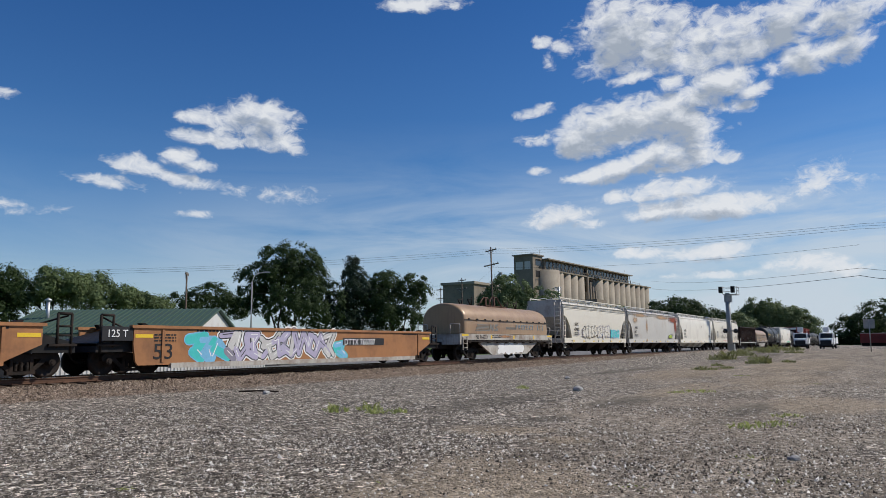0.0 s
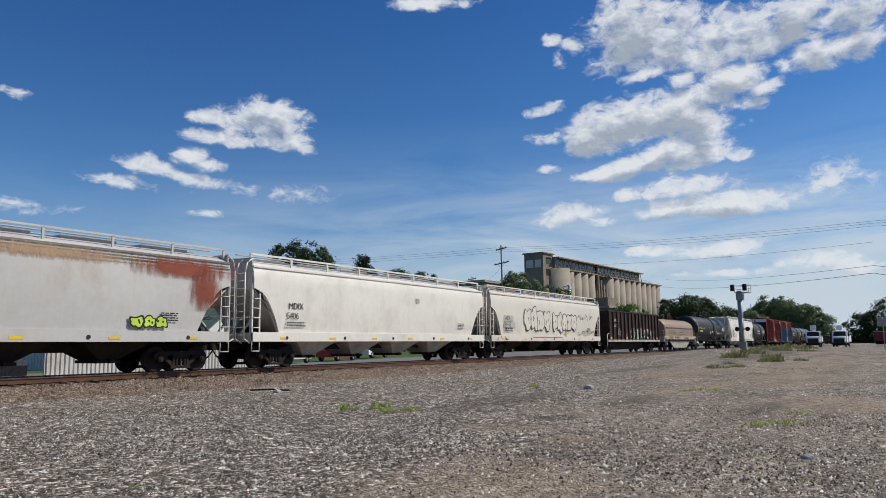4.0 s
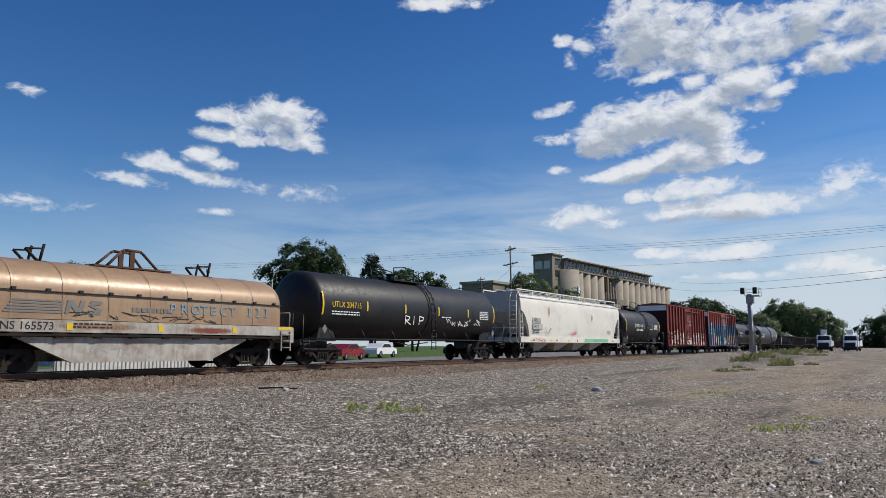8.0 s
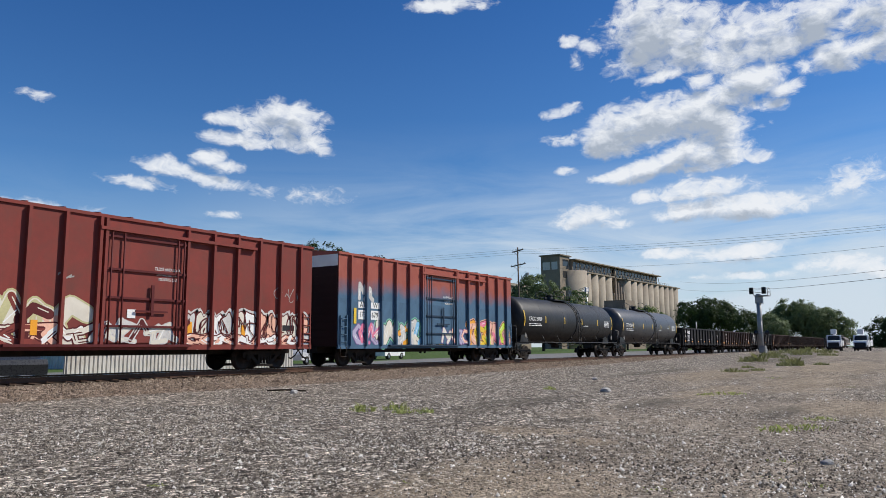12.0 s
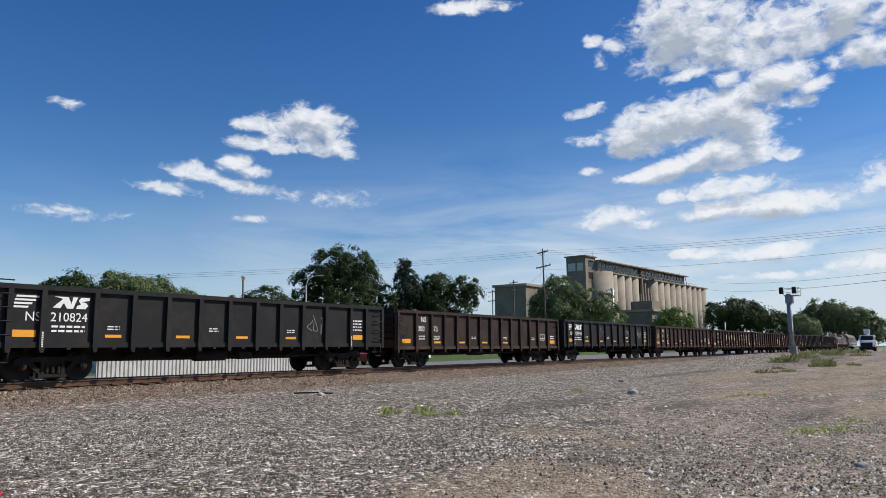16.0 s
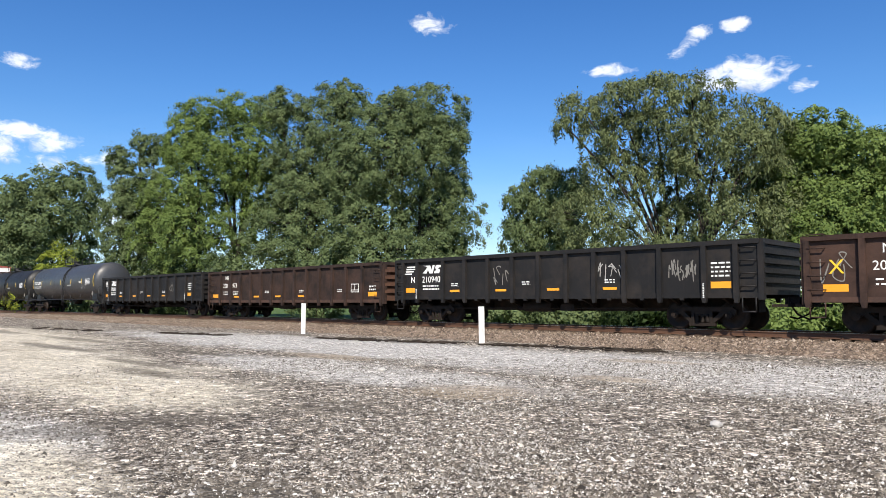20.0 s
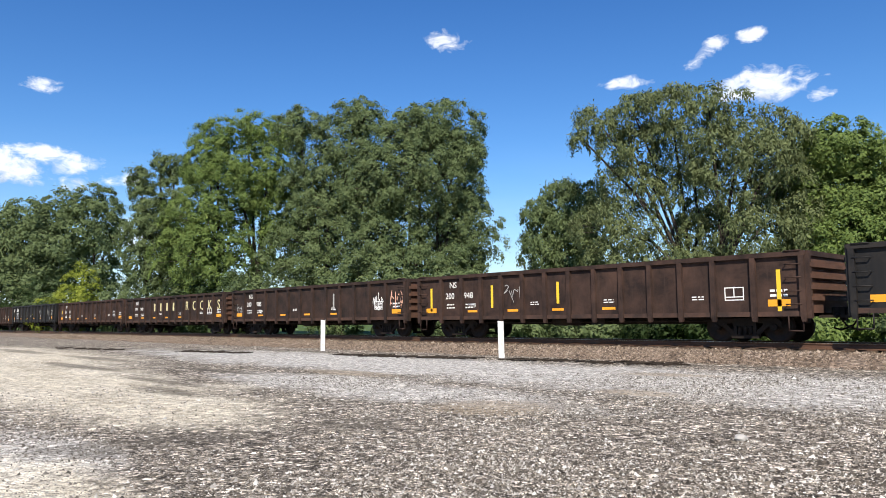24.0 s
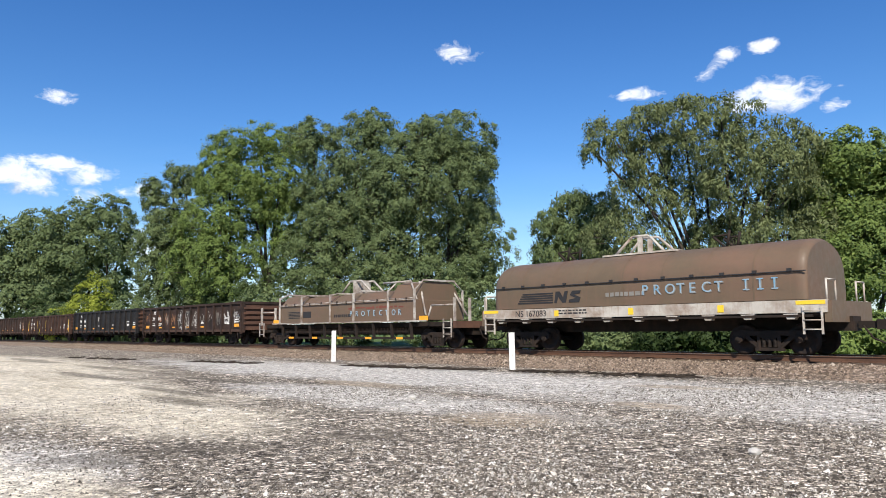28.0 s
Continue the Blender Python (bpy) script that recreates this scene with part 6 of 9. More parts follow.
tank_car(267.1, 285.4, "dark grey tank car with clean white stencils", M_GREYTANK, "CGTX 30304", 17, None, 7, [("stencil", "FRA AIP", 0.13, 4.6, 2.5), ("scrawl", 5.0, 6.2, 1.95, 2.4, -1.545, M_CHALKW, 3, 81, 0.012)])
gondola(286.25, 302.78, 2.76, "black gondola with white emblem and orange reflectors", M_BLACK, M_BLACK, "210824", True, 13, 0.98, 20, tags=[("scrawl", 9, M_GREYINK, 3)])
gondola(303.78, 320.38, 2.70, "rusty brown gondola with white numerals", M_RUSTBLACK, M_ENDRUST, "200973", False, 15, 0.84, 21)
gondola(321.28, 337.38, 2.72, "black gondola with white emblem and chalk scribbles", M_BLACK, M_BLACK, "210940", True, 13, 0.98, 22, tags=[("scrawl", 4, M_GREYINK, 4), ("scrawl", 8, M_CHALKW, 5), ("scrawl", 10, M_GREYINK, 12)])
gondola(338.58, 355.28, 2.68, "rusty brown gondola with faded markings", M_BROWNGON, M_ENDRUST, "201697", False, 15, 0.84, 23, tags=[("scrawl", 0, M_GREYINK, 3), ("word", 0, "X", 0.4, M_YELLOW)])
gondola(355.88, 372.38, 2.64, "dark gondola with large yellow chalk capitals", M_RUSTBLACK, M_ENDRUST, "194049", False, 15, 0.78, 24, tags=[("bars", 4, 4, M_CHALK), ("bars", 5, 5, M_CHALK), ("bars", 6, 6, M_CHALK), ("bars", 7, 7, M_CHALK), ("word", 9, "R", 0.62, M_CHALK), ("word", 10, "O", 0.62, M_CHALK), ("word", 11, "C", 0.62, M_CHALK), ("word", 12, "K", 0.62, M_CHALK), ("word", 13, "S", 0.62, M_CHALK)])
gondola(373.48, 389.98, 2.64, "weathered dark gondola with white scrawls", M_RUSTBLACK, M_ENDRUST, "200985", False, 14, 0.78, 25, tags=[("scrawl", 0, M_CHALKW, 4), ("scrawl", 11, M_WHITEPAINT, 7), ("scrawl", 12, M_PEACH, 7), ("mark", 8, M_CHALKW, 0.8)])
gondola(390.78, 407.28, 2.62, "weathered brown gondola with yellow paint strips", M_BROWNGON, M_ENDRUST, "200948", False, 15, 0.76, 26, tags=[("mark", 0, M_YELLOW, 1.0), ("mark", 3, M_YELLOW, 0.9), ("mark", 6, M_YELLOW, 0.8), ("mark", 13, M_YELLOW, 1.2), ("scrawl", 4, M_CHALKW, 4)])
gondola(408.38, 424.88, 2.70, "black gondola with white numerals and stencilled frame", M_BLACK, M_ENDRUST, "190458", False, 14, 0.82, 27, tags=[("mark", 5, M_WHITEPAINT, 0.4), ("scrawl", 2, M_CHALKW, 2)])
gondola(426.18, 442.48, 2.66, "rusty gondola covered in white and orange graffiti", M_RUSTBLACK, M_ENDRUST, "201043", False, 14, 0.8, 28, tags=[("scrawl", 0, M_RUSTSMEAR, 3), ("scrawl", 2, M_RUSTSMEAR, 5), ("scrawl", 3, M_CHALKW, 4), ("scrawl", 3, M_RUSTSMEAR, 4), ("scrawl", 4, M_RUSTSMEAR, 5), ("piece", 5, 6, [M_RUSTBLACK, M_BLACK], M_CHALKW, 2, 0.16), ("piece", 7, 7, [M_RUSTBLACK], M_CHALKW, 2, 0.1), ("scrawl", 8, M_CHALKW, 3), ("scrawl", 9, M_CHALKW, 4), ("scrawl", 10, M_GREYINK, 5), ("scrawl", 11, M_WHITEPAINT, 6), ("scrawl", 12, M_PALEGREY, 6)])
framed_coil_car(444.6, 461.6, "brown coil car with white framed sectional hoods", 29)
coil_car(463.4, 476.7, "brown steel coil car with blue lettering on its hood", M_COIL_B, "167083", False, "PROTECT III", M_BLUEINK, 30)


# ---- ground, ballast and track ----


def smooth(a, b, x):
    t = min(1.0, max(0.0, (x - a) / (b - a)))
    return t * t * (3 - 2 * t)


def ground_z(x, y):
    """The yard rises gently to the track and to the level crossing on the far right."""
    return 0.17 * min(1.0, max(0.0, y / 19.0)) + 0.5 * smooth(25, 110, x)


# patches of the yard: middle x, y and half widths
SAND = ((-24.0, 5.3, 15.0, 3.6), (-13.4, 5.2, 4.6, 2.0), (-42.0, 8.5, 20.0, 4.2), (-10.0, 1.0, 4.0, 1.6), (-7.6, 1.7, 2.2, 1.2))
TAN = ((-7.6, 11.9, 1.0, 0.5), (-9.2, 15.6, 1.5, 0.6), (-8.4, 8.8, 1.3, 1.1), (11.7, 6.1, 0.95, 1.15), (10.9, 4.5, 0.6, 0.5), (-16.0, 11.5, 2.5, 0.6), (33.0, 4.0, 9.0, 2.2), (52.0, 5.0, 16.0, 3.0), (7.0, 4.0, 2.2, 1.5), (20.5, 1.5, 3.0, 1.6), (25.5, 6.0, 5.0, 1.1), (38.0, 9.0, 9.0, 2.2))
BROWN = ((9.5, 2.5, 4.5, 3.5), (18.0, 3.0, 9.0, 5.0), (45.0, 4.0, 26.0, 10.0), (90.0, 2.0, 50.0, 14.0))
DARK = ((-26.0, 8.0, 4.5, 0.45), (-18.0, 7.4, 3.0, 0.32), (-15.2, 6.4, 2.0, 0.35), (-43.0, 10.3, 6.0, 0.6), (-8.8, 6.4, 0.9, 0.6), (-9.2, 4.2, 0.7, 1.0), (-9.0, 3.0, 0.45, 0.4), (-31.0, 10.2, 5.0, 0.45), (-34.0, 16.2, 5.0, 0.35), (-27.0, 17.6, 5.0, 0.35), (-19.0, 18.7, 6.0, 0.3), (-10.0, 18.8, 6.0, 0.25), (14.0, 6.0, 1.0, 0.5), (-9.5, 2.9, 0.35, 0.9), (-20.5, 9.9, 3.2, 0.3), (-15.9, 6.6, 1.6, 0.28), (-28.0, 8.2, 3.0, 0.3), (18.5, 3.0, 2.4, 0.5), (70.0, 10.5, 20.0, 1.6), (88.0, 13.0, 18.0, 2.6), (40.0, 12.5, 9.0, 0.8), (17.0, 9.0, 4.0, 0.9), (19.0, 6.2, 2.5, 0.7), (-5.0, 3.0, 1.0, 0.5))
WHITE = ((-19.0, 14.6, 21.0, 3.4), (-6.0, 14.5, 8.0, 3.4), (-13.0, 9.6, 7.0, 1.6), (-9.5, 2.4, 2.6, 0.9))


def gravel_material():
    m = bpy.data.materials.new("yard_gravel")
    m.use_nodes = True
    nt = m.node_tree
    bs = nt.nodes["Principled BSDF"]
    co = nt.nodes.new("ShaderNodeTexCoord").outputs["Object"]
    sep = nt.nodes.new("ShaderNodeSeparateXYZ")
    link(nt, co, sep.inputs[0])
    x, y = sep.outputs[0], sep.outputs[1]
    ragged = mathn(nt, "ADD", mathn(nt, "MULTIPLY", mathn(nt, "SUBTRACT", noisen(nt, co, 0.55, 9.0, 0.66), 0.5), 2.0), mathn(nt, "MULTIPLY", mathn(nt, "SUBTRACT", noisen(nt, co, 7.0, 5.0, 0.7), 0.5), 1.0))

    def spread(spots, amount, soft=0.7):
        total = None
        for px, py, rx, ry in spots:
            off = vecn(nt, "MULTIPLY", vecn(nt, "SUBTRACT", co, (px, py, 0.0)), (1 / rx, 1 / ry, 0.0))
            d = vecn(nt, "DOT_PRODUCT", off, off)
            total = d if total is None else mathn(nt, "MINIMUM", total, d)
        return rampn(nt, mathn(nt, "ADD", mathn(nt, "SUBTRACT", 1.0, total), ragged), ((0.0, 0.0), (soft, amount)))

    def cells(scale):
        v = nt.nodes.new("ShaderNodeTexVoronoi")
        v.inputs["Scale"].default_value = scale
        link(nt, co, v.inputs["Vector"])
        c = nt.nodes.new("ShaderNodeSeparateColor")
        link(nt, v.outputs["Color"], c.inputs[0])
        return v, c

    vor, cell = cells(18.0)
    vor2, cell2 = cells(46.0)
    stops = ((0.0, (0.022, 0.019, 0.016)), (0.45, (0.075, 0.066, 0.055)), (0.7, (0.17, 0.152, 0.128)), (0.85, (0.46, 0.43, 0.385)), (1.0, (0.86, 0.83, 0.78)))
    vor3, cell3 = cells(9.0)
    stone = mixn(nt, 0.36, rampn(nt, cell.outputs[0], stops), rampn(nt, cell2.outputs[0], stops))
    stone = mixn(nt, 1.0, stone, mixn(nt, cell3.outputs[0], (0.5, 0.49, 0.48), (1.5, 1.48, 1.45)), "MULTIPLY")
    grain = rampn(nt, noisen(nt, co, 6.0, 8.0, 0.85), ((0.4, (0.32, 0.3, 0.28)), (0.5, (1.0, 0.99, 0.97)), (0.6, (2.0, 1.98, 1.95))))
    stone = mixn(nt, 1.0, stone, grain, "MULTIPLY")
    patchy = rampn(nt, noisen(nt, co, 0.9, 8.0, 0.7), ((0.3, 0.0), (0.7, 1.0)))
    col = mixn(nt, 1.0, stone, mixn(nt, patchy, (0.82, 0.78, 0.73), (1.48, 1.42, 1.34)), "MULTIPLY")
    gritty = mixn(nt, 0.6, (1.0, 1.0, 1.0), grain)
    pebbly = mixn(nt, cell.outputs[1], (0.3, 0.28, 0.25), (0.74, 0.72, 0.68))
    ruts = noisen(nt, vecn(nt, "MULTIPLY", co, (0.35, 1.2, 1.0)), 0.7, 8.0, 0.66)
    for spots, amount, surface in (
        (WHITE, 0.75, pebbly),
        (BROWN, 0.7, rampn(nt, ruts, ((0.3, (0.12, 0.097, 0.073)), (0.5, (0.25, 0.205, 0.155)), (0.7, (0.4, 0.33, 0.25))))),
        (SAND, 0.88, rampn(nt, ruts, ((0.3, (0.37, 0.32, 0.245)), (0.45, (0.56, 0.5, 0.39)), (0.7, (0.7, 0.64, 0.53))))),
        (TAN, 0.66, mixn(nt, ruts, (0.2, 0.155, 0.105), (0.38, 0.305, 0.215))),
        (DARK, 0.62, mixn(nt, ruts, (0.05, 0.043, 0.035), (0.15, 0.13, 0.1))),
    ):
        col = mixn(nt, spread(spots, amount), col, mixn(nt, 1.0, surface, gritty, "MULTIPLY"))
    # grass and asphalt beyond the track
    edge = mathn(nt, "MULTIPLY", mathn(nt, "SUBTRACT", noisen(nt, co, 0.14, 9.0, 0.62), 0.5), 24.0)
    far = rampn(nt, mathn(nt, "MULTIPLY", mathn(nt, "SUBTRACT", y, 26.3), 2.0), ((0.0, 0.0), (1.0, 1.0)))
    asphalt = mixn(nt, noisen(nt, co, 2.0, 7.0, 0.6), (0.16, 0.155, 0.15), (0.26, 0.25, 0.24))
    lawn = mixn(nt, noisen(nt, co, 3.0, 7.0, 0.7), (0.045, 0.085, 0.02), (0.11, 0.16, 0.045))
    green = mathn(nt, "MAXIMUM", rampn(nt, mathn(nt, "ADD", mathn(nt, "MULTIPLY", mathn(nt, "ADD", y, mathn(nt, "MULTIPLY", edge, 0.2)), 0.5), -21.0), ((0.0, 0.0), (1.0, 1.0))), rampn(nt, mathn(nt, "ADD", mathn(nt, "MULTIPLY", mathn(nt, "ADD", x, mathn(nt, "MULTIPLY", edge, 0.2)), -0.5), -4.0), ((0.0, 0.0), (1.0, 1.0))))
    col = mixn(nt, far, col, mixn(nt, green, asphalt, lawn))
    link(nt, col, bs.inputs["Base Color"])
    bs.inputs["Roughness"].default_value = 0.95
    bs.inputs["Specular IOR Level"].default_value = 0.2
    b = nt.nodes.new("ShaderNodeBump")
    b.inputs["Strength"].default_value, b.inputs["Distance"].default_value = 0.9, 0.03
    hgt = mathn(nt, "ADD", mathn(nt, "MULTIPLY", vor.outputs["Distance"], -1.0), mathn(nt, "MULTIPLY", vor2.outputs["Distance"], -0.5))
    link(nt, hgt, b.inputs["Height"])
    link(nt, b.outputs[0], bs.inputs["Normal"])
    return m


def ballast_material():
    m = bpy.data.materials.new("ballast_stone")
    m.use_nodes = True
    nt = m.node_tree
    bs = nt.nodes["Principled BSDF"]
    co = nt.nodes.new("ShaderNodeTexCoord").outputs["Object"]
    vor = nt.nodes.new("ShaderNodeTexVoronoi")
    vor.inputs["Scale"].default_value = 15.0
    link(nt, co, vor.inputs["Vector"])
    cell = nt.nodes.new("ShaderNodeSeparateColor")
    link(nt, vor.outputs["Color"], cell.inputs[0])
    col = rampn(nt, cell.outputs[0], ((0.0, (0.045, 0.034, 0.027)), (0.45, (0.15, 0.11, 0.08)), (0.8, (0.28, 0.21, 0.155)), (1.0, (0.44, 0.36, 0.29))))
    rusty = rampn(nt, noisen(nt, co, 0.5, 6.0, 0.6), ((0.35, 0.1), (0.7, 0.5)))
    col = mixn(nt, rusty, col, (0.22, 0.155, 0.105))
    col = mixn(nt, 1.0, col, rampn(nt, noisen(nt, co, 7.0, 8.0, 0.85), ((0.4, (0.5, 0.48, 0.46)), (0.5, (1.0, 1.0, 1.0)), (0.6, (1.6, 1.6, 1.6)))), "MULTIPLY")
    link(nt, col, bs.inputs["Base Color"])
    bs.inputs["Roughness"].default_value = 0.95
    b = nt.nodes.new("ShaderNodeBump")
    b.inputs["Strength"].default_value, b.inputs["Distance"].default_value = 1.0, 0.05
    link(nt, mathn(nt, "MULTIPLY", vor.outputs["Distance"], -1.0), b.inputs["Height"])
    link(nt, b.outputs[0], bs.inputs["Normal"])
    return m


def island_material(name, stops, rough=0.9):
    """Loose stones: each takes its own shade."""
    m = bpy.data.materials.new(name)
    m.use_nodes = True
    nt = m.node_tree
    bs = nt.nodes["Principled BSDF"]
    geo = nt.nodes.new("ShaderNodeNewGeometry").outputs["Random Per Island"]
    col = rampn(nt, geo, stops)
    co = nt.nodes.new("ShaderNodeTexCoord").outputs["Object"]
    col = mixn(nt, mathn(nt, "MULTIPLY", noisen(nt, co, 60.0, 3.0), 0.25), col, (0.14, 0.12, 0.1))
    bs.inputs["Specular IOR Level"].default_value = 0.2
    link(nt, col, bs.inputs["Base Color"])
    bs.inputs["Roughness"].default_value = rough
    return m


M_GRAVEL, M_BALLAST = gravel_material(), ballast_material()
M_PEBBLE = island_material("loose_gravel", ((0.0, (0.02, 0.017, 0.014)), (0.35, (0.075, 0.063, 0.05)), (0.62, (0.19, 0.16, 0.125)), (0.8, (0.45, 0.41, 0.35)), (1.0, (0.92, 0.89, 0.83))))
M_PALEPEBBLE = island_material("loose_limestone", ((0.0, (0.05, 0.044, 0.037)), (0.35, (0.14, 0.123, 0.102)), (0.62, (0.26, 0.235, 0.2)), (0.84, (0.43, 0.405, 0.365)), (1.0, (0.78, 0.76, 0.71))))
M_BALLASTONE = island_material("loose_ballast", ((0.0, (0.035, 0.025, 0.019)), (0.4, (0.14, 0.1, 0.07)), (0.8, (0.27, 0.2, 0.145)), (1.0, (0.46, 0.38, 0.3))))


def big_mesh(name, verts, faces, mat, smooth_=False):
    """A mesh straight from arrays; all faces have the same number of corners."""
    me = bpy.data.meshes.new(name)
    n, k = faces.shape
    me.vertices.add(len(verts))
    me.vertices.foreach_set("co", np.asarray(verts, np.float32).ravel())
    me.loops.add(n * k)
    me.loops.foreach_set("vertex_index", faces.astype(np.int32).ravel())
    me.polygons.add(n)
    me.polygons.foreach_set("loop_start", np.arange(0, n * k, k, dtype=np.int32))
    if smooth_:
        me.polygons.foreach_set("use_smooth", np.ones(n, bool))
    me.materials.append(mat)
    me.update(calc_edges=True)
    me.validate()
    return me


def build_ground():
    a = np.concatenate([-np.geomspace(3500, 150, 12), np.arange(-140, 151, 2.0), np.geomspace(160, 3500, 12)])
    b = np.concatenate([-np.geomspace(3000, 45, 10), np.arange(-40, 61, 1.5), np.geomspace(70, 3500, 14)])
    gx, gy = np.meshgrid(a, b, indexing="ij")
    gz = np.array([ground_z(x, y) for x, y in zip(gx.ravel(), gy.ravel())])
    near = (np.abs(gx.ravel()) < 140) & (gy.ravel() > -40) & (gy.ravel() < 18)
    gz += np.where(near, np.array([0.05 * noise.noise((x * 0.21, y * 0.21, 0.3)) for x, y in zip(gx.ravel(), gy.ravel())]), 0)
    v = np.stack([gx.ravel(), gy.ravel(), gz], -1)
    na, nb = len(a), len(b)
    i, j = np.meshgrid(np.arange(na - 1), np.arange(nb - 1), indexing="ij")
    q = (i * nb + j).ravel()
    ob = new("ground", big_mesh("ground", v, np.stack([q, q + nb, q + nb + 1, q + 1], -1), M_GRAVEL, True))
    tagged(ob, "grey gravel yard with trodden tan dirt and stains", "ground", kind="structure")


build_ground()


def stones(name, pts, size, mat, seed, label, category):
    """Loose angular stones half sunk in the surface."""
    rng = np.random.default_rng(seed)
    n = len(pts)
    shape = np.array([(1, 0, -0.35), (0, 1, -0.35), (-1, 0, -0.35), (0, -1, -0.35), (0, 0, 0.75)], float)
    s = size * (0.45 + rng.gamma(1.6, 0.4, n))[:, None, None] * rng.uniform(0.65, 1.3, (n, 1, 3))
    o = shape[None] * s * rng.uniform(0.75, 1.25, (n, 5, 1))
    o[:, 4, :2] += rng.uniform(-0.6, 0.6, (n, 2)) * s[:, 0, :2]
    ang = rng.uniform(0, 2 * np.pi, n)
    c, s_ = np.cos(ang)[:, None], np.sin(ang)[:, None]
    v = np.stack([o[..., 0] * c - o[..., 1] * s_, o[..., 0] * s_ + o[..., 1] * c, o[..., 2]], -1) + pts[:, None, :]
    f = np.array([(0, 1, 4), (1, 2, 4), (2, 3, 4), (3, 0, 4)])
    faces = (np.arange(n)[:, None, None] * 5 + f[None]).reshape(-1, 3)
    ob = new(name, big_mesh(name, v.reshape(-1, 3), faces, mat))
    return tagged(ob, label, category, kind="stuff")


def inside(x, y, spots):
    """How deep points lie in a set of patches."""
    return np.max([1 - ((x - px) / rx) ** 2 - ((y - py) / ry) ** 2 for px, py, rx, ry in spots], axis=0)


def yard_pebbles():
    rng = np.random.default_rng(5)
    n = 330000
    d = 3.4 + 15.5 * rng.random(n) ** 1.25
    a = np.radians(rng.uniform(-90, 80, n))
    x, y = -d * np.sin(a), d * np.cos(a)
    far = 42000
    x = np.concatenate([x, rng.uniform(14, 46, far)])
    y = np.concatenate([y, rng.uniform(0, 19, far)])
    rough = rng.normal(0, 0.35, len(x))
    p = np.ones(len(x))
    for spots, density in ((BROWN, 0.6), (SAND, 0.14), (TAN, 0.25), (DARK, 0.45)):
        p = np.where(inside(x, y, spots) + rough > 0.1, np.minimum(p, density), p)
    keep = (y < 19.5) & (y > -1.5) & (rng.random(len(x)) < p)
    x, y = x[keep], y[keep]
    z = np.array([ground_z(p, q) + 0.05 * noise.noise((p * 0.21, q * 0.21, 0.3)) for p, q in zip(x, y)])
    pts = np.stack([x, y, z], -1)
    pale = (x + 0.25 * y + rng.normal(0, 1.6, len(x))) < -1.5
    stones("gravel", pts[~pale], 0.013, M_PEBBLE, 6, "loose dark grey and white gravel on the yard", "gravel")
    stones("limestone_gravel", pts[pale], 0.0122, M_PALEPEBBLE, 7, "loose pale limestone gravel on the yard", "gravel")


yard_pebbles()


def ballast_profile(y):
    """Height of the ballast across the track."""
    d = abs(y - TRACK_Y)
    base = 0.17
    return base + (RAIL_Z - 0.2 - base) * (1 - smooth(1.75, 3.7, d))


def build_ballast():
    a = np.concatenate([-np.geomspace(700, 130, 8), np.arange(-120, 161, 1.2), np.geomspace(170, 900, 10)])
    b = np.concatenate([np.arange(18.9, 21.6, 0.22), np.arange(21.8, 24.6, 0.5), np.arange(24.8, 27.4, 0.3)])
    gx, gy = np.meshgrid(a, b, indexing="ij")
    gz = np.array([max(ballast_profile(y), 0.0) + 0.47 * smooth(25, 110, x) * (1 - smooth(0, 3.6, 3.9 - abs(y - TRACK_Y))) - 0.03 + 0.05 * noise.noise((x * 1.1, y * 1.3, 2.0)) for x, y in zip(gx.ravel(), gy.ravel())])
    edge = (gy.ravel() < 19.0) | (gy.ravel() > 27.1)
    gz = np.where(edge, gz - 0.2, gz)
    v = np.stack([gx.ravel(), gy.ravel(), gz], -1)
    na, nb = len(a), len(b)
    i, j = np.meshgrid(np.arange(na - 1), np.arange(nb - 1), indexing="ij")
    q = (i * nb + j).ravel()
    ob = new("ballast", big_mesh("ballast", v, np.stack([q, q + nb, q + nb + 1, q + 1], -1), M_BALLAST, True))
    tagged(ob, "brown crushed-stone ballast bank under the track", "ballast", kind="structure")
    rng = np.random.default_rng(8)
    n = 105000
    x = rng.uniform(-75, 75, n)
    y = 19.2 + 2.7 * rng.random(n)
    z = np.array([ballast_profile(q) - 0.02 + 0.47 * smooth(25, 110, p) * (1 - smooth(0, 3.6, 3.9 - abs(q - TRACK_Y))) + 0.05 * noise.noise((p * 1.1, q * 1.3, 2.0)) for p, q in zip(x, y)])
    stones("ballast_stones", np.stack([x, y, z], -1), 0.024, M_BALLASTONE, 9, "loose rusty brown ballast stones", "ballast")


build_ballast()


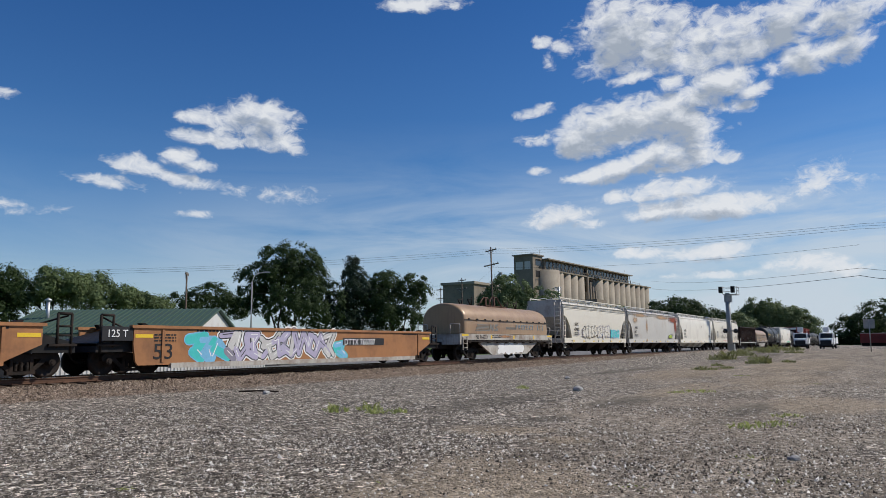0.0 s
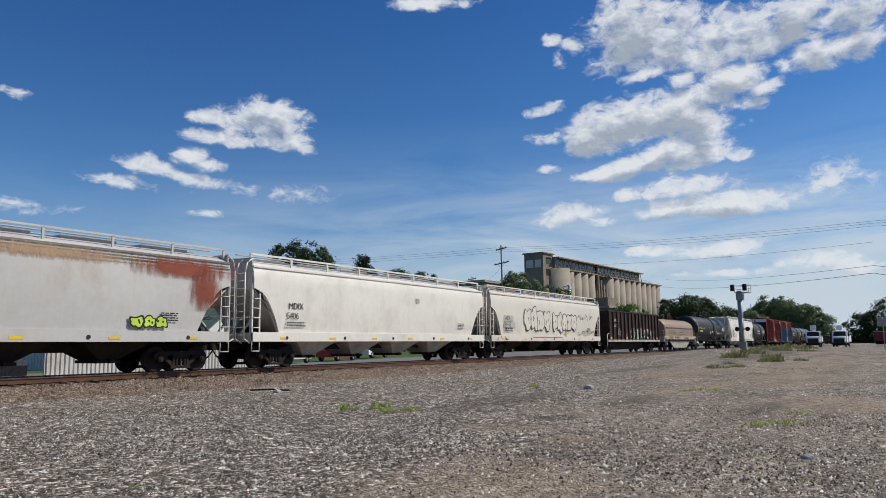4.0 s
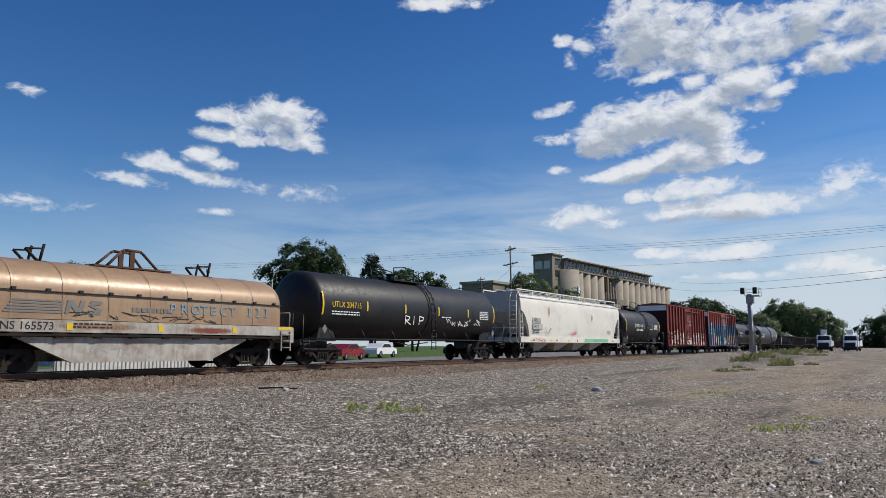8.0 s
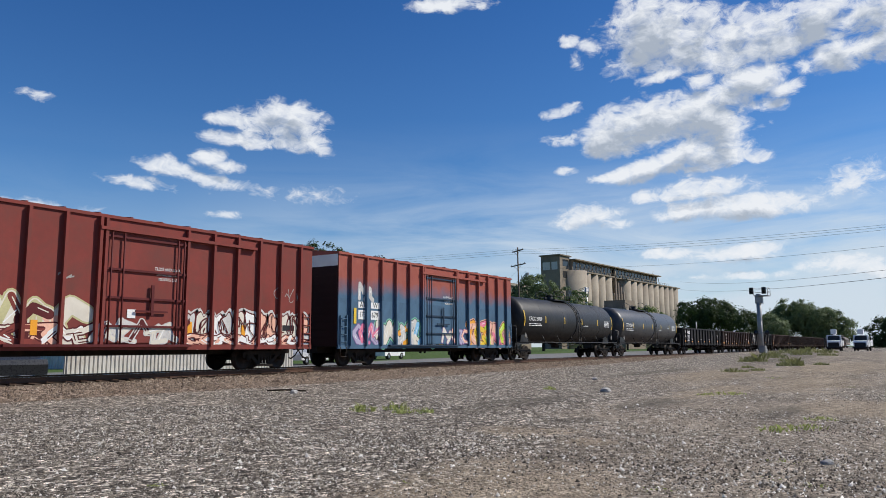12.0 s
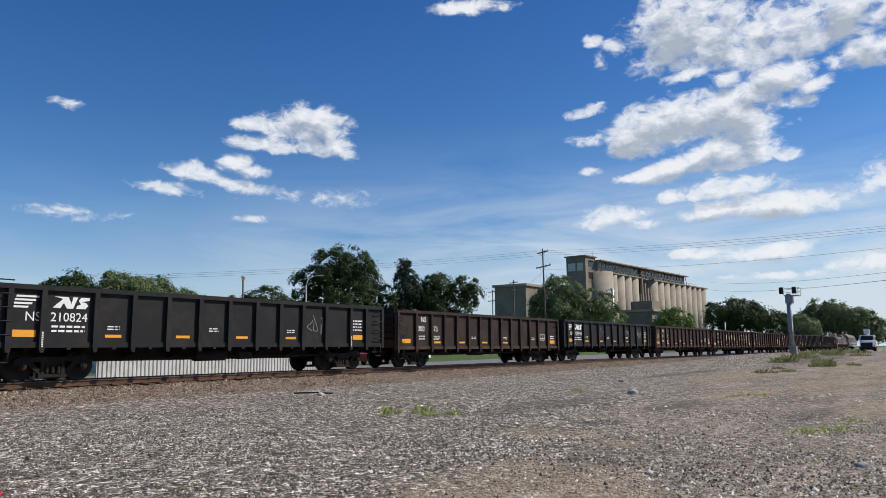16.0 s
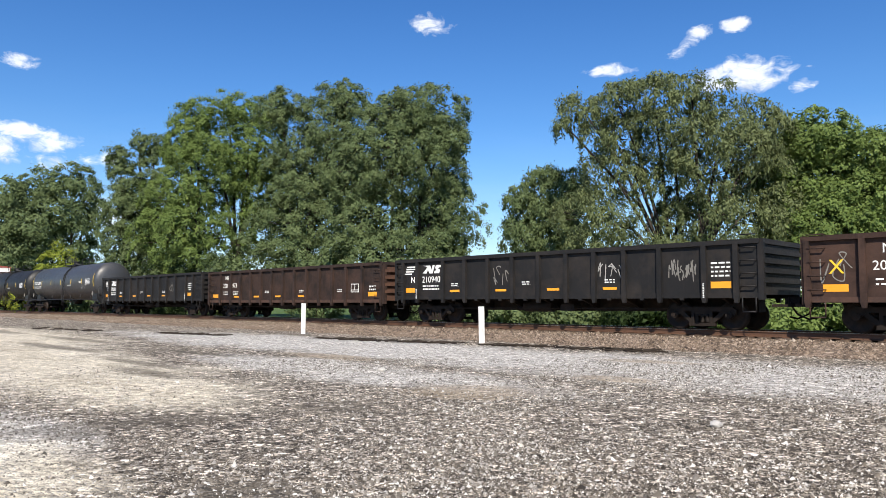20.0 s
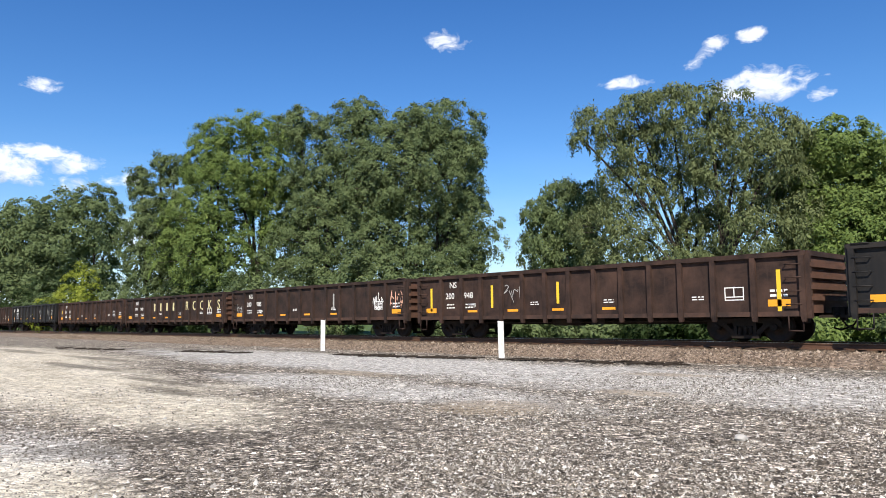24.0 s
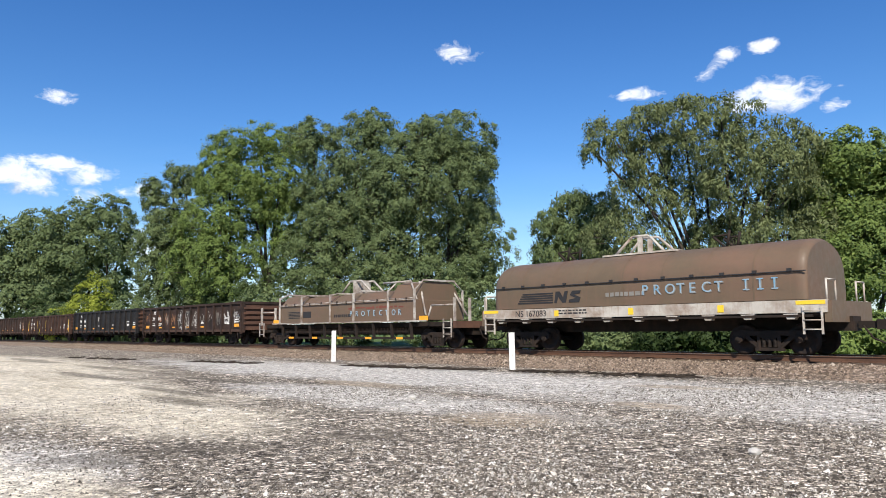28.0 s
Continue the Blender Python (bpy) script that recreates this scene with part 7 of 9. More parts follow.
def build_track():
    tr = thing("railway_track", pose(0, TRACK_Y, RAIL_Z), "steel rails on dark wooden ties", "railway track", kind="structure")
    prof = [(-0.07, -0.17), (0.07, -0.17), (0.07, -0.155), (0.012, -0.135), (0.01, -0.05), (0.036, -0.038), (0.036, -0.004), (-0.036, -0.004), (-0.036, -0.038), (-0.01, -0.05), (-0.012, -0.135), (-0.07, -0.155)]
    for q in (-1, 1):
        r = part("rail", Shape().prism([(y + q * 0.7525, z) for y, z in prof], -700, 900, "x"), M_RAIL, tr, "rust-brown rail with a polished head")
        part("rail_head", Shape().box(-700, 900, q * 0.7525 - 0.033, q * 0.7525 + 0.033, -0.004, 0.0), M_RAILTOP, r)
    tie = Shape().box(-0.115, 0.115, -1.3, 1.3, -0.36, -0.172, 0.012).mesh("tie", M_TIE)
    plate = Shape().box(-0.1, 0.1, -0.93, -0.58, -0.172, -0.158)
    for px, py in ((-0.06, -0.87), (0.06, -0.64)):
        plate.box(px - 0.015, px + 0.015, py - 0.015, py + 0.015, -0.158, -0.125)
    plate = plate.mesh("tie_plate", M_RAIL)
    rnd = random.Random(4)
    for i in range(280):
        x = -66 + i * 0.533
        t = part("tie", tie, None, tr, at=pose(x + rnd.uniform(-0.03, 0.03), rnd.uniform(-0.06, 0.06), rnd.uniform(-0.01, 0.0), 0, 0, rnd.uniform(-1.2, 1.2)))
        part("tie_plate", plate, None, t)
    rest = Shape()
    for i in range(420):
        x = 83.5 + i * 0.533
        rest.box(x - 0.115, x + 0.115, -1.3, 1.3, -0.36, -0.172)
    for i in range(250):
        x = -66.5 - i * 0.533
        rest.box(x - 0.115, x + 0.115, -1.3, 1.3, -0.36, -0.172)
    tagged(part("distant_ties", rest, M_TIE, tr), kind="stuff")


build_track()

# ---- posts, signals, poles and wires ----
M_POST = material("white_post_paint", (0.8, 0.79, 0.76), 0.5, 0, 0.06, 3, (0.5, 0.46, 0.4), 0.15, 3)
M_POLE = material("weathered_pole_wood", (0.16, 0.12, 0.09), 0.9, 0, 0.3, 3, (0.09, 0.07, 0.055), 0.4, 3)
M_WIRE = material("black_cable", (0.03, 0.03, 0.032), 0.6, 0, 0.1, 3, bump=0)
M_GREYMETAL = material("dull_grey_metal", (0.3, 0.3, 0.29), 0.5, 0.4, 0.2, 3)
M_LENS = material("dark_signal_lens", (0.02, 0.02, 0.02), 0.2, 0, 0.1, 3, bump=0)


def marker_post(x, y, h, lean):
    z = ground_z(x, y) - 0.02
    p = thing("marker_post", pose(x, y, z, 0, lean, 0), "plain white painted marker post beside the ballast", "post", "white posts by the track")
    part("post", Shape().box(-0.07, 0.07, -0.07, 0.07, -0.2, h, 0.012), M_POST, p)
    part("cap", Shape().box(-0.074, 0.074, -0.074, 0.074, h - 0.004, h + 0.014, 0.004), M_POST, p)


marker_post(-27.3, 18.3, 1.35, 0.6)
marker_post(-17.0, 18.55, 1.24, -1.0)


def utility_pole(x, y, h, arms, yaw, label, lean=0.0, lamp=False):
    z = ground_z(x, y)
    p = thing("utility_pole", pose(x, y, z, 0, lean, yaw), label, "utility pole", "utility poles")
    part("shaft", Shape().tube((0, 0, -0.5), (0, 0, h), 0.17, 0.11, 12), M_POLE, p)
    for az, w in arms:
        arm = part("crossarm", Shape().box(-w, w, -0.07, 0.07, az - 0.08, az + 0.08), M_POLE, p)
        for i in range(4):
            px = -w * 0.9 + i * w * 0.6
            part("insulator", Shape().lathe([(0.001, az + 0.3), (0.05, az + 0.28), (0.07, az + 0.2), (0.05, az + 0.16), (0.07, az + 0.12), (0.03, az + 0.08)], "z", 8, (px, 0, 0)), M_GREYMETAL, arm)
        part("brace", Shape().path([(-w * 0.6, 0.09, az - 0.05), (0, 0.12, az - 0.7), (w * 0.6, 0.09, az - 0.05)], 0.03), M_GREYMETAL, p)
    if lamp:
        a = part("lamp_arm", Shape().path([(0, 0, h * 0.62), (-1.0, 0, h * 0.7), (-2.4, 0, h * 0.72)], 0.05), M_GREYMETAL, p)
        part("lamp_head", Shape().box(-3.0, -2.3, -0.14, 0.14, h * 0.71, h * 0.735, 0.03), M_GREYMETAL, a)
    return p


utility_pole(108.4, 55.9, 17.3, ((16.7, 1.6), (14.3, 2.2)), 60, "tall wooden power pole with two crossarms", 1.5, True)
utility_pole(147.7, 84.2, 16.6, ((16.0, 1.8), (14.0, 2.2)), 60, "wooden power pole with paired crossarms")
utility_pole(162.3, 98.8, 16.0, ((15.5, 2.2), (13.2, 2.4)), 60, "distant wooden power pole")
utility_pole(70.2, 84.7, 11.9, ((11.6, 1.2),), 40, "wooden power pole behind the shed")


def street_lamp(x, y, h, yaw):
    p = thing("street_lamp", pose(x, y, ground_z(x, y), 0, 0, yaw), "grey steel street lamp with a curved arm", "street lamp")
    part("column", Shape().tube((0, 0, 0), (0, 0, h - 1.2), 0.11, 0.07, 10), M_GREYMETAL, p)
    part("arm", Shape().path([(0, 0, h - 1.2), (0.25, 0, h - 0.5), (0.8, 0, h - 0.12), (1.5, 0, h)], 0.05), M_GREYMETAL, p)
    part("head", Shape().box(1.4, 2.2, -0.18, 0.18, h - 0.06, h + 0.1, 0.05), M_GREYMETAL, p)


street_lamp(66.2, 67.8, 10.6, -40)


def wire(points, sag, r=0.013, n=14):
    """A cable that hangs between its points."""
    pts = []
    for a, b in zip(points, points[1:]):
        a, b = Vector(a), Vector(b)
        for i in range(n + 1):
            t = i / n
            p = a.lerp(b, t)
            p.z -= sag * 4 * t * (1 - t)
            pts.append(p)
    ob = new("power_cable", Shape().path(pts, r, 5).mesh("power_cable", M_WIRE))
    tagged(ob, "thin black overhead power cable", "cable", "overhead cables")


for dz, off in ((0, 0), (-0.3, 0.7), (0.25, -0.8)):
    wire([(60.0, 96.0, 12.2 + dz), (108.4 + off, 55.9, 17.2 + dz), (90.0, 2.1 + off * 0.3, 13.9 + dz), (84, -40, 13)], 0.5)
wire([(108.4, 55.9, 14.5), (90.0, 2.3, 11.9)], 0.8)
wire([(250.7, 68.7, 23.0), (90.0, 2.4, 9.4), (60, -10, 8)], 1.0, 0.02)
wire([(250.7, 68.8, 20.4), (90.0, 2.5, 8.6), (60, -10, 7)], 1.0, 0.026)
wire([(108.4, 55.9, 14.4), (147.7, 84.2, 14.2), (162.3, 98.8, 13.4)], 0.5)
wire([(108.4, 55.9, 12.0), (60.0, 96.0, 9.0)], 0.6)


def rail_signal(x, y, h):
    """A block signal: mast, platform and ladder, two hooded heads."""
    p = thing("rail_signal", pose(x, y, ground_z(x, y)), "grey trackside signal mast with black hooded heads", "railway signal")
    part("mast", Shape().tube((0, 0, -0.3), (0, 0, h - 1.0), 0.36, 0.3, 14), M_GREYMETAL, p)
    part("platform", Shape().box(-0.5, 1.5, -1.3, 0.5, h - 1.3, h - 1.2), M_GREYMETAL, p)
    rl = Shape()
    for a, b in (((-0.5, -1.3), (1.5, -1.3)), ((1.5, -1.3), (1.5, 0.5)), ((-0.5, 0.5), (1.5, 0.5))):
        for z in (h - 0.7, h - 0.2):
            rl.tube((*a, z), (*b, z), 0.035, n=6)
        rl.tube((*a, h - 1.2), (*a, h - 0.2), 0.035, n=6)
    part("railing", rl, M_GREYMETAL, p)
    for q in (-0.75, 0.85):
        hd = part("signal_head", Shape().box(-0.2, 0.2, q - 0.26, q + 0.26, h - 1.0, h - 0.1, 0.05), M_LENS, p)
        for z in (h - 0.35, h - 0.75):
            part("hood", Shape().lathe([(0.13, -0.6), (0.15, -0.2), (0.02, -0.2)], "x", 14, (0, q, z)), M_LENS, hd)
    part("cabinet", Shape().box(-0.3, 0.7, -0.5, 0.4, h - 2.3, h - 1.35, 0.04), M_GREYMETAL, p)
    s = Shape()
    for i in range(18):
        s.tube((0.4, -0.2, 0.3 + i * 0.38), (0.4, 0.2, 0.3 + i * 0.38), 0.02, n=5)
    for q in (-0.2, 0.2):
        s.tube((0.4, q, 0), (0.4, q, h - 1.2), 0.025, n=5)
    part("ladder", s, M_GREYMETAL, p)


rail_signal(108.3, 19.3, 8.9)


def crossing_signal(x, y, h):
    p = thing("crossing_signal", pose(x, y, ground_z(x, y)), "grey level-crossing signal on a slim mast", "crossing signal")
    part("mast", Shape().tube((0, 0, 0), (0, 0, h), 0.07, n=8), M_GREYMETAL, p)
    part("crossarm", Shape().box(-0.06, 0.06, -0.8, 0.8, h * 0.62, h * 0.66), M_GREYMETAL, p)
    for q in (-0.65, 0.65):
        part("lamp_disc", Shape().lathe([(0.001, -0.1), (0.3, -0.1), (0.3, -0.06), (0.14, 0.05), (0.001, 0.08)], "x", 16, (-0.06, q, h * 0.64)), M_LENS, p)
    part("base_box", Shape().box(-0.4, 0.4, -0.4, 0.4, 0, 0.9, 0.03), M_GREYMETAL, p)


crossing_signal(104.5, 26.8, 4.2)
crossing_signal(103.0, 18.2, 4.0)


def signal_gantry(x, y, h):
    """A cantilever over the road with signal heads."""
    p = thing("signal_gantry", pose(x, y, ground_z(x, y), 0, 0, 35), "galvanised cantilever signal gantry over the road", "signal gantry")
    part("column", Shape().tube((0, 0, 0), (0, 0, h), 0.24, n=12), M_ALU, p)
    s = Shape()
    for z in (h - 1.6, h - 0.1):
        for q in (-0.4, 0.4):
            s.tube((-0.5, q, z), (5.2, q, z), 0.07, n=6)
    for i in range(6):
        xx = -0.5 + i * 1.14
        s.tube((xx, -0.4, h - 1.6), (xx + 0.57, -0.4, h - 0.1), 0.045, n=5)
        s.tube((xx, -0.4, h - 1.6), (xx, -0.4, h - 0.1), 0.045, n=5)
    part("truss", s, M_ALU, p)
    for xx in (2.2, 4.4):
        part("signal_head", Shape().box(xx - 0.5, xx + 0.5, -0.75, -0.5, h - 1.9, h - 1.3, 0.05), M_LENS, p)


signal_gantry(148.0, 60.5, 13.4)


# ---- grain elevator, shed and other buildings ----
M_CONC = material("weathered_concrete", (0.37, 0.32, 0.25), 0.85, 0, 0.14, 0.25, (0.24, 0.2, 0.16), 0.35, 0.12, 0.35, (0.2, 0.165, 0.13), 0.1)
M_CONC_D = material("stained_concrete", (0.26, 0.215, 0.165), 0.85, 0, 0.2, 0.25, (0.15, 0.13, 0.1), 0.35, 0.15, 0.35, (0.12, 0.1, 0.08), 0.1)
M_DARKGLASS = material("dark_window", (0.02, 0.022, 0.025), 0.15, 0, 0.1, 2, bump=0)
M_SKYGAP = material("pale_sky_opening", (0.6, 0.58, 0.54), 0.8, 0, 0.08, 2, bump=0)
M_ROOFGREEN = material("green_metal_roof", (0.075, 0.12, 0.085), 0.5, 0.2, 0.12, 0.8, (0.08, 0.11, 0.09), 0.3, 0.7)
M_CORR = material("white_corrugated_steel", (0.62, 0.61, 0.58), 0.5, 0.1, 0.08, 0.8, (0.4, 0.36, 0.3), 0.2, 0.8, 0.3, (0.4, 0.34, 0.27))
M_CLAY = material("pale_block_wall", (0.45, 0.43, 0.4), 0.85, 0, 0.15, 0.8, (0.3, 0.27, 0.23), 0.3, 0.7)


def grain_elevator():
    g = thing("grain_elevator", pose(283.5, 127.0, 0.3, 0, 0, -3.6), "abandoned concrete grain elevator with a long top gallery", "grain elevator")
    cyl = Shape().tube((0, 0, -1), (0, 0, 33.0), 3.75, n=28).mesh("silo", M_CONC)
    big = Shape().tube((0, 0, -1), (0, 0, 33.6), 6.8, n=36).mesh("silo", M_CONC)
    slots = [10.5 + i * 7.3 for i in range(17)]
    part("silo", big, None, g, at=pose(13.5, 2.0, 0))
    for i, x in enumerate(slots):
        if i in (0, 5, 6):
            continue
        part("silo", cyl, None, g, at=pose(x + 2.5, 0, 0))
        part("silo", cyl, None, g, at=pose(x + 2.5, 9.5, 0))
        part("silo_cap", Shape().box(x - 1.3, x + 6.3, -3.9, 13, 32.9, 33.5), M_CONC_D, g)
    work = part("work_tower", Shape().box(47, 60, -2.5, 12, 0, 26), M_CONC_D, g)
    for i in range(4):
        part("tower_pipe", Shape().tube((48 + i * 3, -3.2, 0), (48 + i * 3, -3.2, 33 - 2 * i), 0.5, n=8), M_CONC_D, work)
    head = part("headhouse", Shape().box(0.5, 9.5, 0.5, 9.5, -1, 39.4), M_CONC_D, g)
    part("head_roof", Shape().box(-0.1, 10.2, -0.1, 10.1, 39.4, 39.9), M_CONC_D, head)
    # pale panels added in place of bright sky seen through two openings
    for y0, y1 in ((1.6, 4.4), (5.2, 8.6)):
        part("window", Shape().box(0.44, 0.5, y0, y1, 33.5, 36.8), M_SKYGAP, head)
    for z in (30.2, 35.2):
        part("window", Shape().box(3.0, 7.8, 0.44, 0.5, z, z + 2.8), M_DARKGLASS, head)
    gal = part("top_gallery", Shape().box(9.5, 108, -0.5, 8.5, 33.5, 38.0), M_CONC_D, g)
    part("gallery_roof", Shape().box(9.0, 109, -2.6, 9.3, 38.0, 38.5), M_CONC_D, gal)
    # dark panes stand for the shadow inside the gallery's open windows
    for i in range(30):
        part("window", Shape().box(10.6 + i * 3.2, 13.3 + i * 3.2, -0.55, -0.5, 34.0, 37.4), M_DARKGLASS, gal)
    for i in range(25):
        part("roof_prop", Shape().tube((10.5 + i * 4, -2.4, 33.4), (12.0 + i * 4, -1.0, 38.0), 0.16, n=5), M_CONC_D, gal)
    rails = Shape()
    for i in range(40):
        rails.tube((7 + i * 2.8, -3.6, 33.4), (7 + i * 2.8, -3.6, 34.5), 0.08, n=5)
    rails.tube((7, -3.6, 34.5), (116, -3.6, 34.5), 0.08, n=5)
    part("roof_railing", rails, M_CONC_D, g)
    part("flue_pipe", Shape().tube((52, -1.0, 26), (52, -1.0, 38.5), 0.7, n=10), M_CONC_D, g)
    part("antenna", Shape().tube((112, 4, 37), (115, 4, 42), 0.12, n=5), M_GREYMETAL, g)
    part("antenna", Shape().tube((14, 4, 37), (14, 4, 43), 0.1, n=5), M_GREYMETAL, g)
    # low office block in front
    o = thing("elevator_office", pose(252.0, 88.0, 0.5, 0, 0, -3.6), "two-storey stained concrete elevator office", "building")
    part("wall", Shape().box(-2, 16, 0, 12, 0, 13.5), M_CONC_D, o)
    part("roof_slab", Shape().box(-3, 17, -1, 13, 13.5, 14.3), M_CONC, o)
    part("upper_room", Shape().box(3, 12, 2, 10, 14.3, 17.5), M_CONC_D, o)
    for i in range(3):
        part("window", Shape().box(0.5 + i * 5, 3.8 + i * 5, -0.05, 0, 9.0, 12.0), M_DARKGLASS, o)
    part("window", Shape().box(-2.05, -2, 2, 10, 9.0, 12.0), M_DARKGLASS, o)
    b = thing("flat_roof_building", pose(215.0, 118.0, 0.3), "plain flat-roofed block beside the elevator", "building")
    part("wall", Shape().box(0, 22, 0, 12, 0, 22), M_CONC_D, b)
    part("roof_slab", Shape().box(-0.6, 22.6, -0.6, 12.6, 22, 22.8), M_CONC, b)


grain_elevator()


def corrugated(x0, x1, y, z0, z1, depth=0.05, pitch=0.2):
    """A wall sheet of upright ribs that faces -y."""
    s = Shape()
    n = int((x1 - x0) / pitch)
    v = []
    for i in range(n + 1):
        x = x0 + i * (x1 - x0) / n
        for dx, dy in ((0, 0), (pitch * 0.3, 0), (pitch * 0.42, -depth), (pitch * 0.88, -depth)):
            if x + dx <= x1 + 1e-6:
                v.append((x + dx, y + dy))
    pts = [(px, py, z) for px, py in v for z in (z0, z1)]
    s.add(pts, [(2 * i, 2 * i + 2, 2 * i + 3, 2 * i + 1) for i in range(len(v) - 1)])
    return s


def green_shed():
    b = thing("metal_shed", pose(35.0, 48.4, 0.1, 0, 0, -58.9), "low grey corrugated shed with a green metal roof", "shed")
    x0, x1, y0, y1, ez, rz = -6.5, 6.5, -5.2, 5.2, 2.5, 4.35
    front = part("front_wall", Shape().box(x0, x1, y0 + 0.02, y0 + 0.1, 0, ez), M_CORR, b)
    part("cladding", corrugated(x0, 0.4, y0, 0, ez), M_CORR, front)
    part("cladding", corrugated(2.6, x1, y0, 0, ez), M_CORR, front)
    part("door", Shape().box(0.45, 2.55, y0 - 0.03, y0 + 0.02, 0.0, 2.2), M_CLAY, b)
    for x in (x0, x1 - 0.1):
        part("gable_wall", Shape().prism([(y0 + 0.1, 0), (y1, 0), (y1, ez), (0, rz - 0.05), (y0 + 0.1, ez)], x, x + 0.1, "x"), M_CORR, b)
    part("back_wall", Shape().box(x0, x1, y1 - 0.1, y1, 0, ez), M_CORR, b)
    for ya in (y0 - 0.4, y1 + 0.4):
        roof = part("roof_slope", Shape().prism([(ya, ez - 0.02), (ya, ez + 0.06), (0, rz + 0.05), (0, rz - 0.03)], x0 - 0.3, x1 + 0.3, "x"), M_ROOFGREEN, b)
        for i in range(34):
            x = x0 - 0.25 + i * (x1 - x0 + 0.5) / 33
            part("roof_seam", Shape().prism([(ya, ez + 0.06), (ya, ez + 0.12), (0, rz + 0.11), (0, rz + 0.05)], x - 0.03, x + 0.03, "x"), M_ROOFGREEN, roof)
    part("flue", Shape().tube((-5.0, -2.0, 3.2), (-5.0, -2.0, 4.9), 0.13, n=10), M_ALU, b)
    part("flue_cap", Shape().lathe([(0.001, 5.2), (0.24, 5.05), (0.24, 4.98), (0.12, 4.9)], "z", 12, (-5.0, -2.0, 0)), M_ALU, b)
    w = thing("corrugated_fence", pose(0, 0, 0.15), "low white corrugated steel fence behind the track", "fence")
    part("sheet", corrugated(17.6, 31.0, 30.6, 0, 1.3), M_CORR, w)
    part("backing", Shape().box(17.6, 31.0, 30.62, 30.68, -0.05, 1.3), M_CORR, w)
    part("top_rail", Shape().box(17.55, 31.05, 30.54, 30.7, 1.3, 1.36), M_ALU, w)


green_shed()


def block_yard():
    """The low blocks, containers and fence of the lot beside the shed."""
    w = thing("block_building", pose(0, 0, 0.15), "low pale block building seen under the cars", "building")
    part("wall", Shape().box(6.4, 12.2, 33.6, 41.0, 0, 1.75), M_CLAY, w)
    part("roof_slab", Shape().box(6.2, 12.4, 33.4, 41.2, 1.75, 1.9), M_CONC_D, w)
    for i in range(4):
        part("pilaster", Shape().box(6.6 + i * 1.7, 6.8 + i * 1.7, 33.5, 33.6, 0, 1.75), M_CLAY, w)
    # no real hole: a dark panel gives the opening its inner shade
    part("opening", Shape().box(10.6, 11.8, 33.54, 33.6, 0, 1.5), M_DARKGLASS, w)
    for x in (13.2, 18.1):
        f = thing("steel_flue", pose(x, 42.0, 0.15), "slim steel flue with a cap", "chimney")
        part("pipe", Shape().tube((0, 0, 0), (0, 0, 5.7), 0.13, n=10), M_GREYMETAL, f)
        part("cap", Shape().tube((0, 0, 5.5), (0, 0, 5.8), 0.2, n=10), M_BLACKINK, f)
        part("base", Shape().box(-0.4, 0.4, -0.4, 0.4, 0, 1.0), M_CLAY, f)
    bin_ = thing("red_bin", pose(5.5, 32.4, 0.17), "low red steel bin on the asphalt", "bin")
    part("body", Shape().prism([(-0.75, 0.0), (0.75, 0.0), (0.85, 0.48), (-0.85, 0.48)], -0.6, 0.6), material("red_bin_paint", (0.4, 0.03, 0.03), 0.5, 0, 0.15, 2), bin_)
    part("rim", Shape().box(-0.9, 0.9, -0.66, 0.66, 0.48, 0.55, 0.02), material("dark_red_paint", (0.28, 0.02, 0.02), 0.5, 0, 0.15, 2), bin_)
    kiosk = thing("white_kiosk", pose(6.9, 32.8, 0.17), "small white cabinet with a blue panel", "cabinet")
    part("body", Shape().box(-0.45, 0.45, -0.4, 0.4, 0, 1.5, 0.03), M_POST, kiosk)
    part("panel", Shape().box(-0.2, 0.3, -0.42, -0.4, 0.1, 0.9), material("blue_panel_paint", (0.05, 0.09, 0.2), 0.5, 0, 0.15, 2), kiosk)
    low = thing("long_low_wall", pose(0, 0, 0.17), "long low pale retaining wall behind the track", "wall", kind="structure")
    part("wall", Shape().box(-9.0, 8.0, 35.0, 35.4, 0, 0.75), M_CLAY, low)
    part("coping", Shape().box(-9.1, 8.1, 34.95, 35.45, 0.75, 0.82), M_CONC, low)


block_yard()

# ---- vehicles ----
M_TYRE = material("tyre_rubber", (0.02, 0.02, 0.021), 0.8, 0, 0.2, 4)
M_CHROME = material("chrome", (0.6, 0.6, 0.6), 0.25, 0.9, 0.1, 4, bump=0)
M_CARGLASS = material("car_glass", (0.012, 0.014, 0.016), 0.45, 0, 0.1, 2, bump=0)


def car_paint(name, c):
    return material(name, c, 0.3, 0.0, 0.06, 2, bump=0)


def wheel_on(root, x, y, r):
    t = part("wheel", Shape().lathe([(r * 0.6, -0.11), (r * 0.95, -0.11), (r, -0.07), (r, 0.07), (r * 0.95, 0.11), (r * 0.6, 0.11)], "y", 20, (x, y, r)), M_TYRE, root)
    part("rim", Shape().lathe([(0.001, -0.06), (r * 0.3, -0.08), (r * 0.6, -0.1), (r * 0.6, 0.1), (0.001, 0.06)], "y", 16, (x, y, r)), M_CHROME, t)


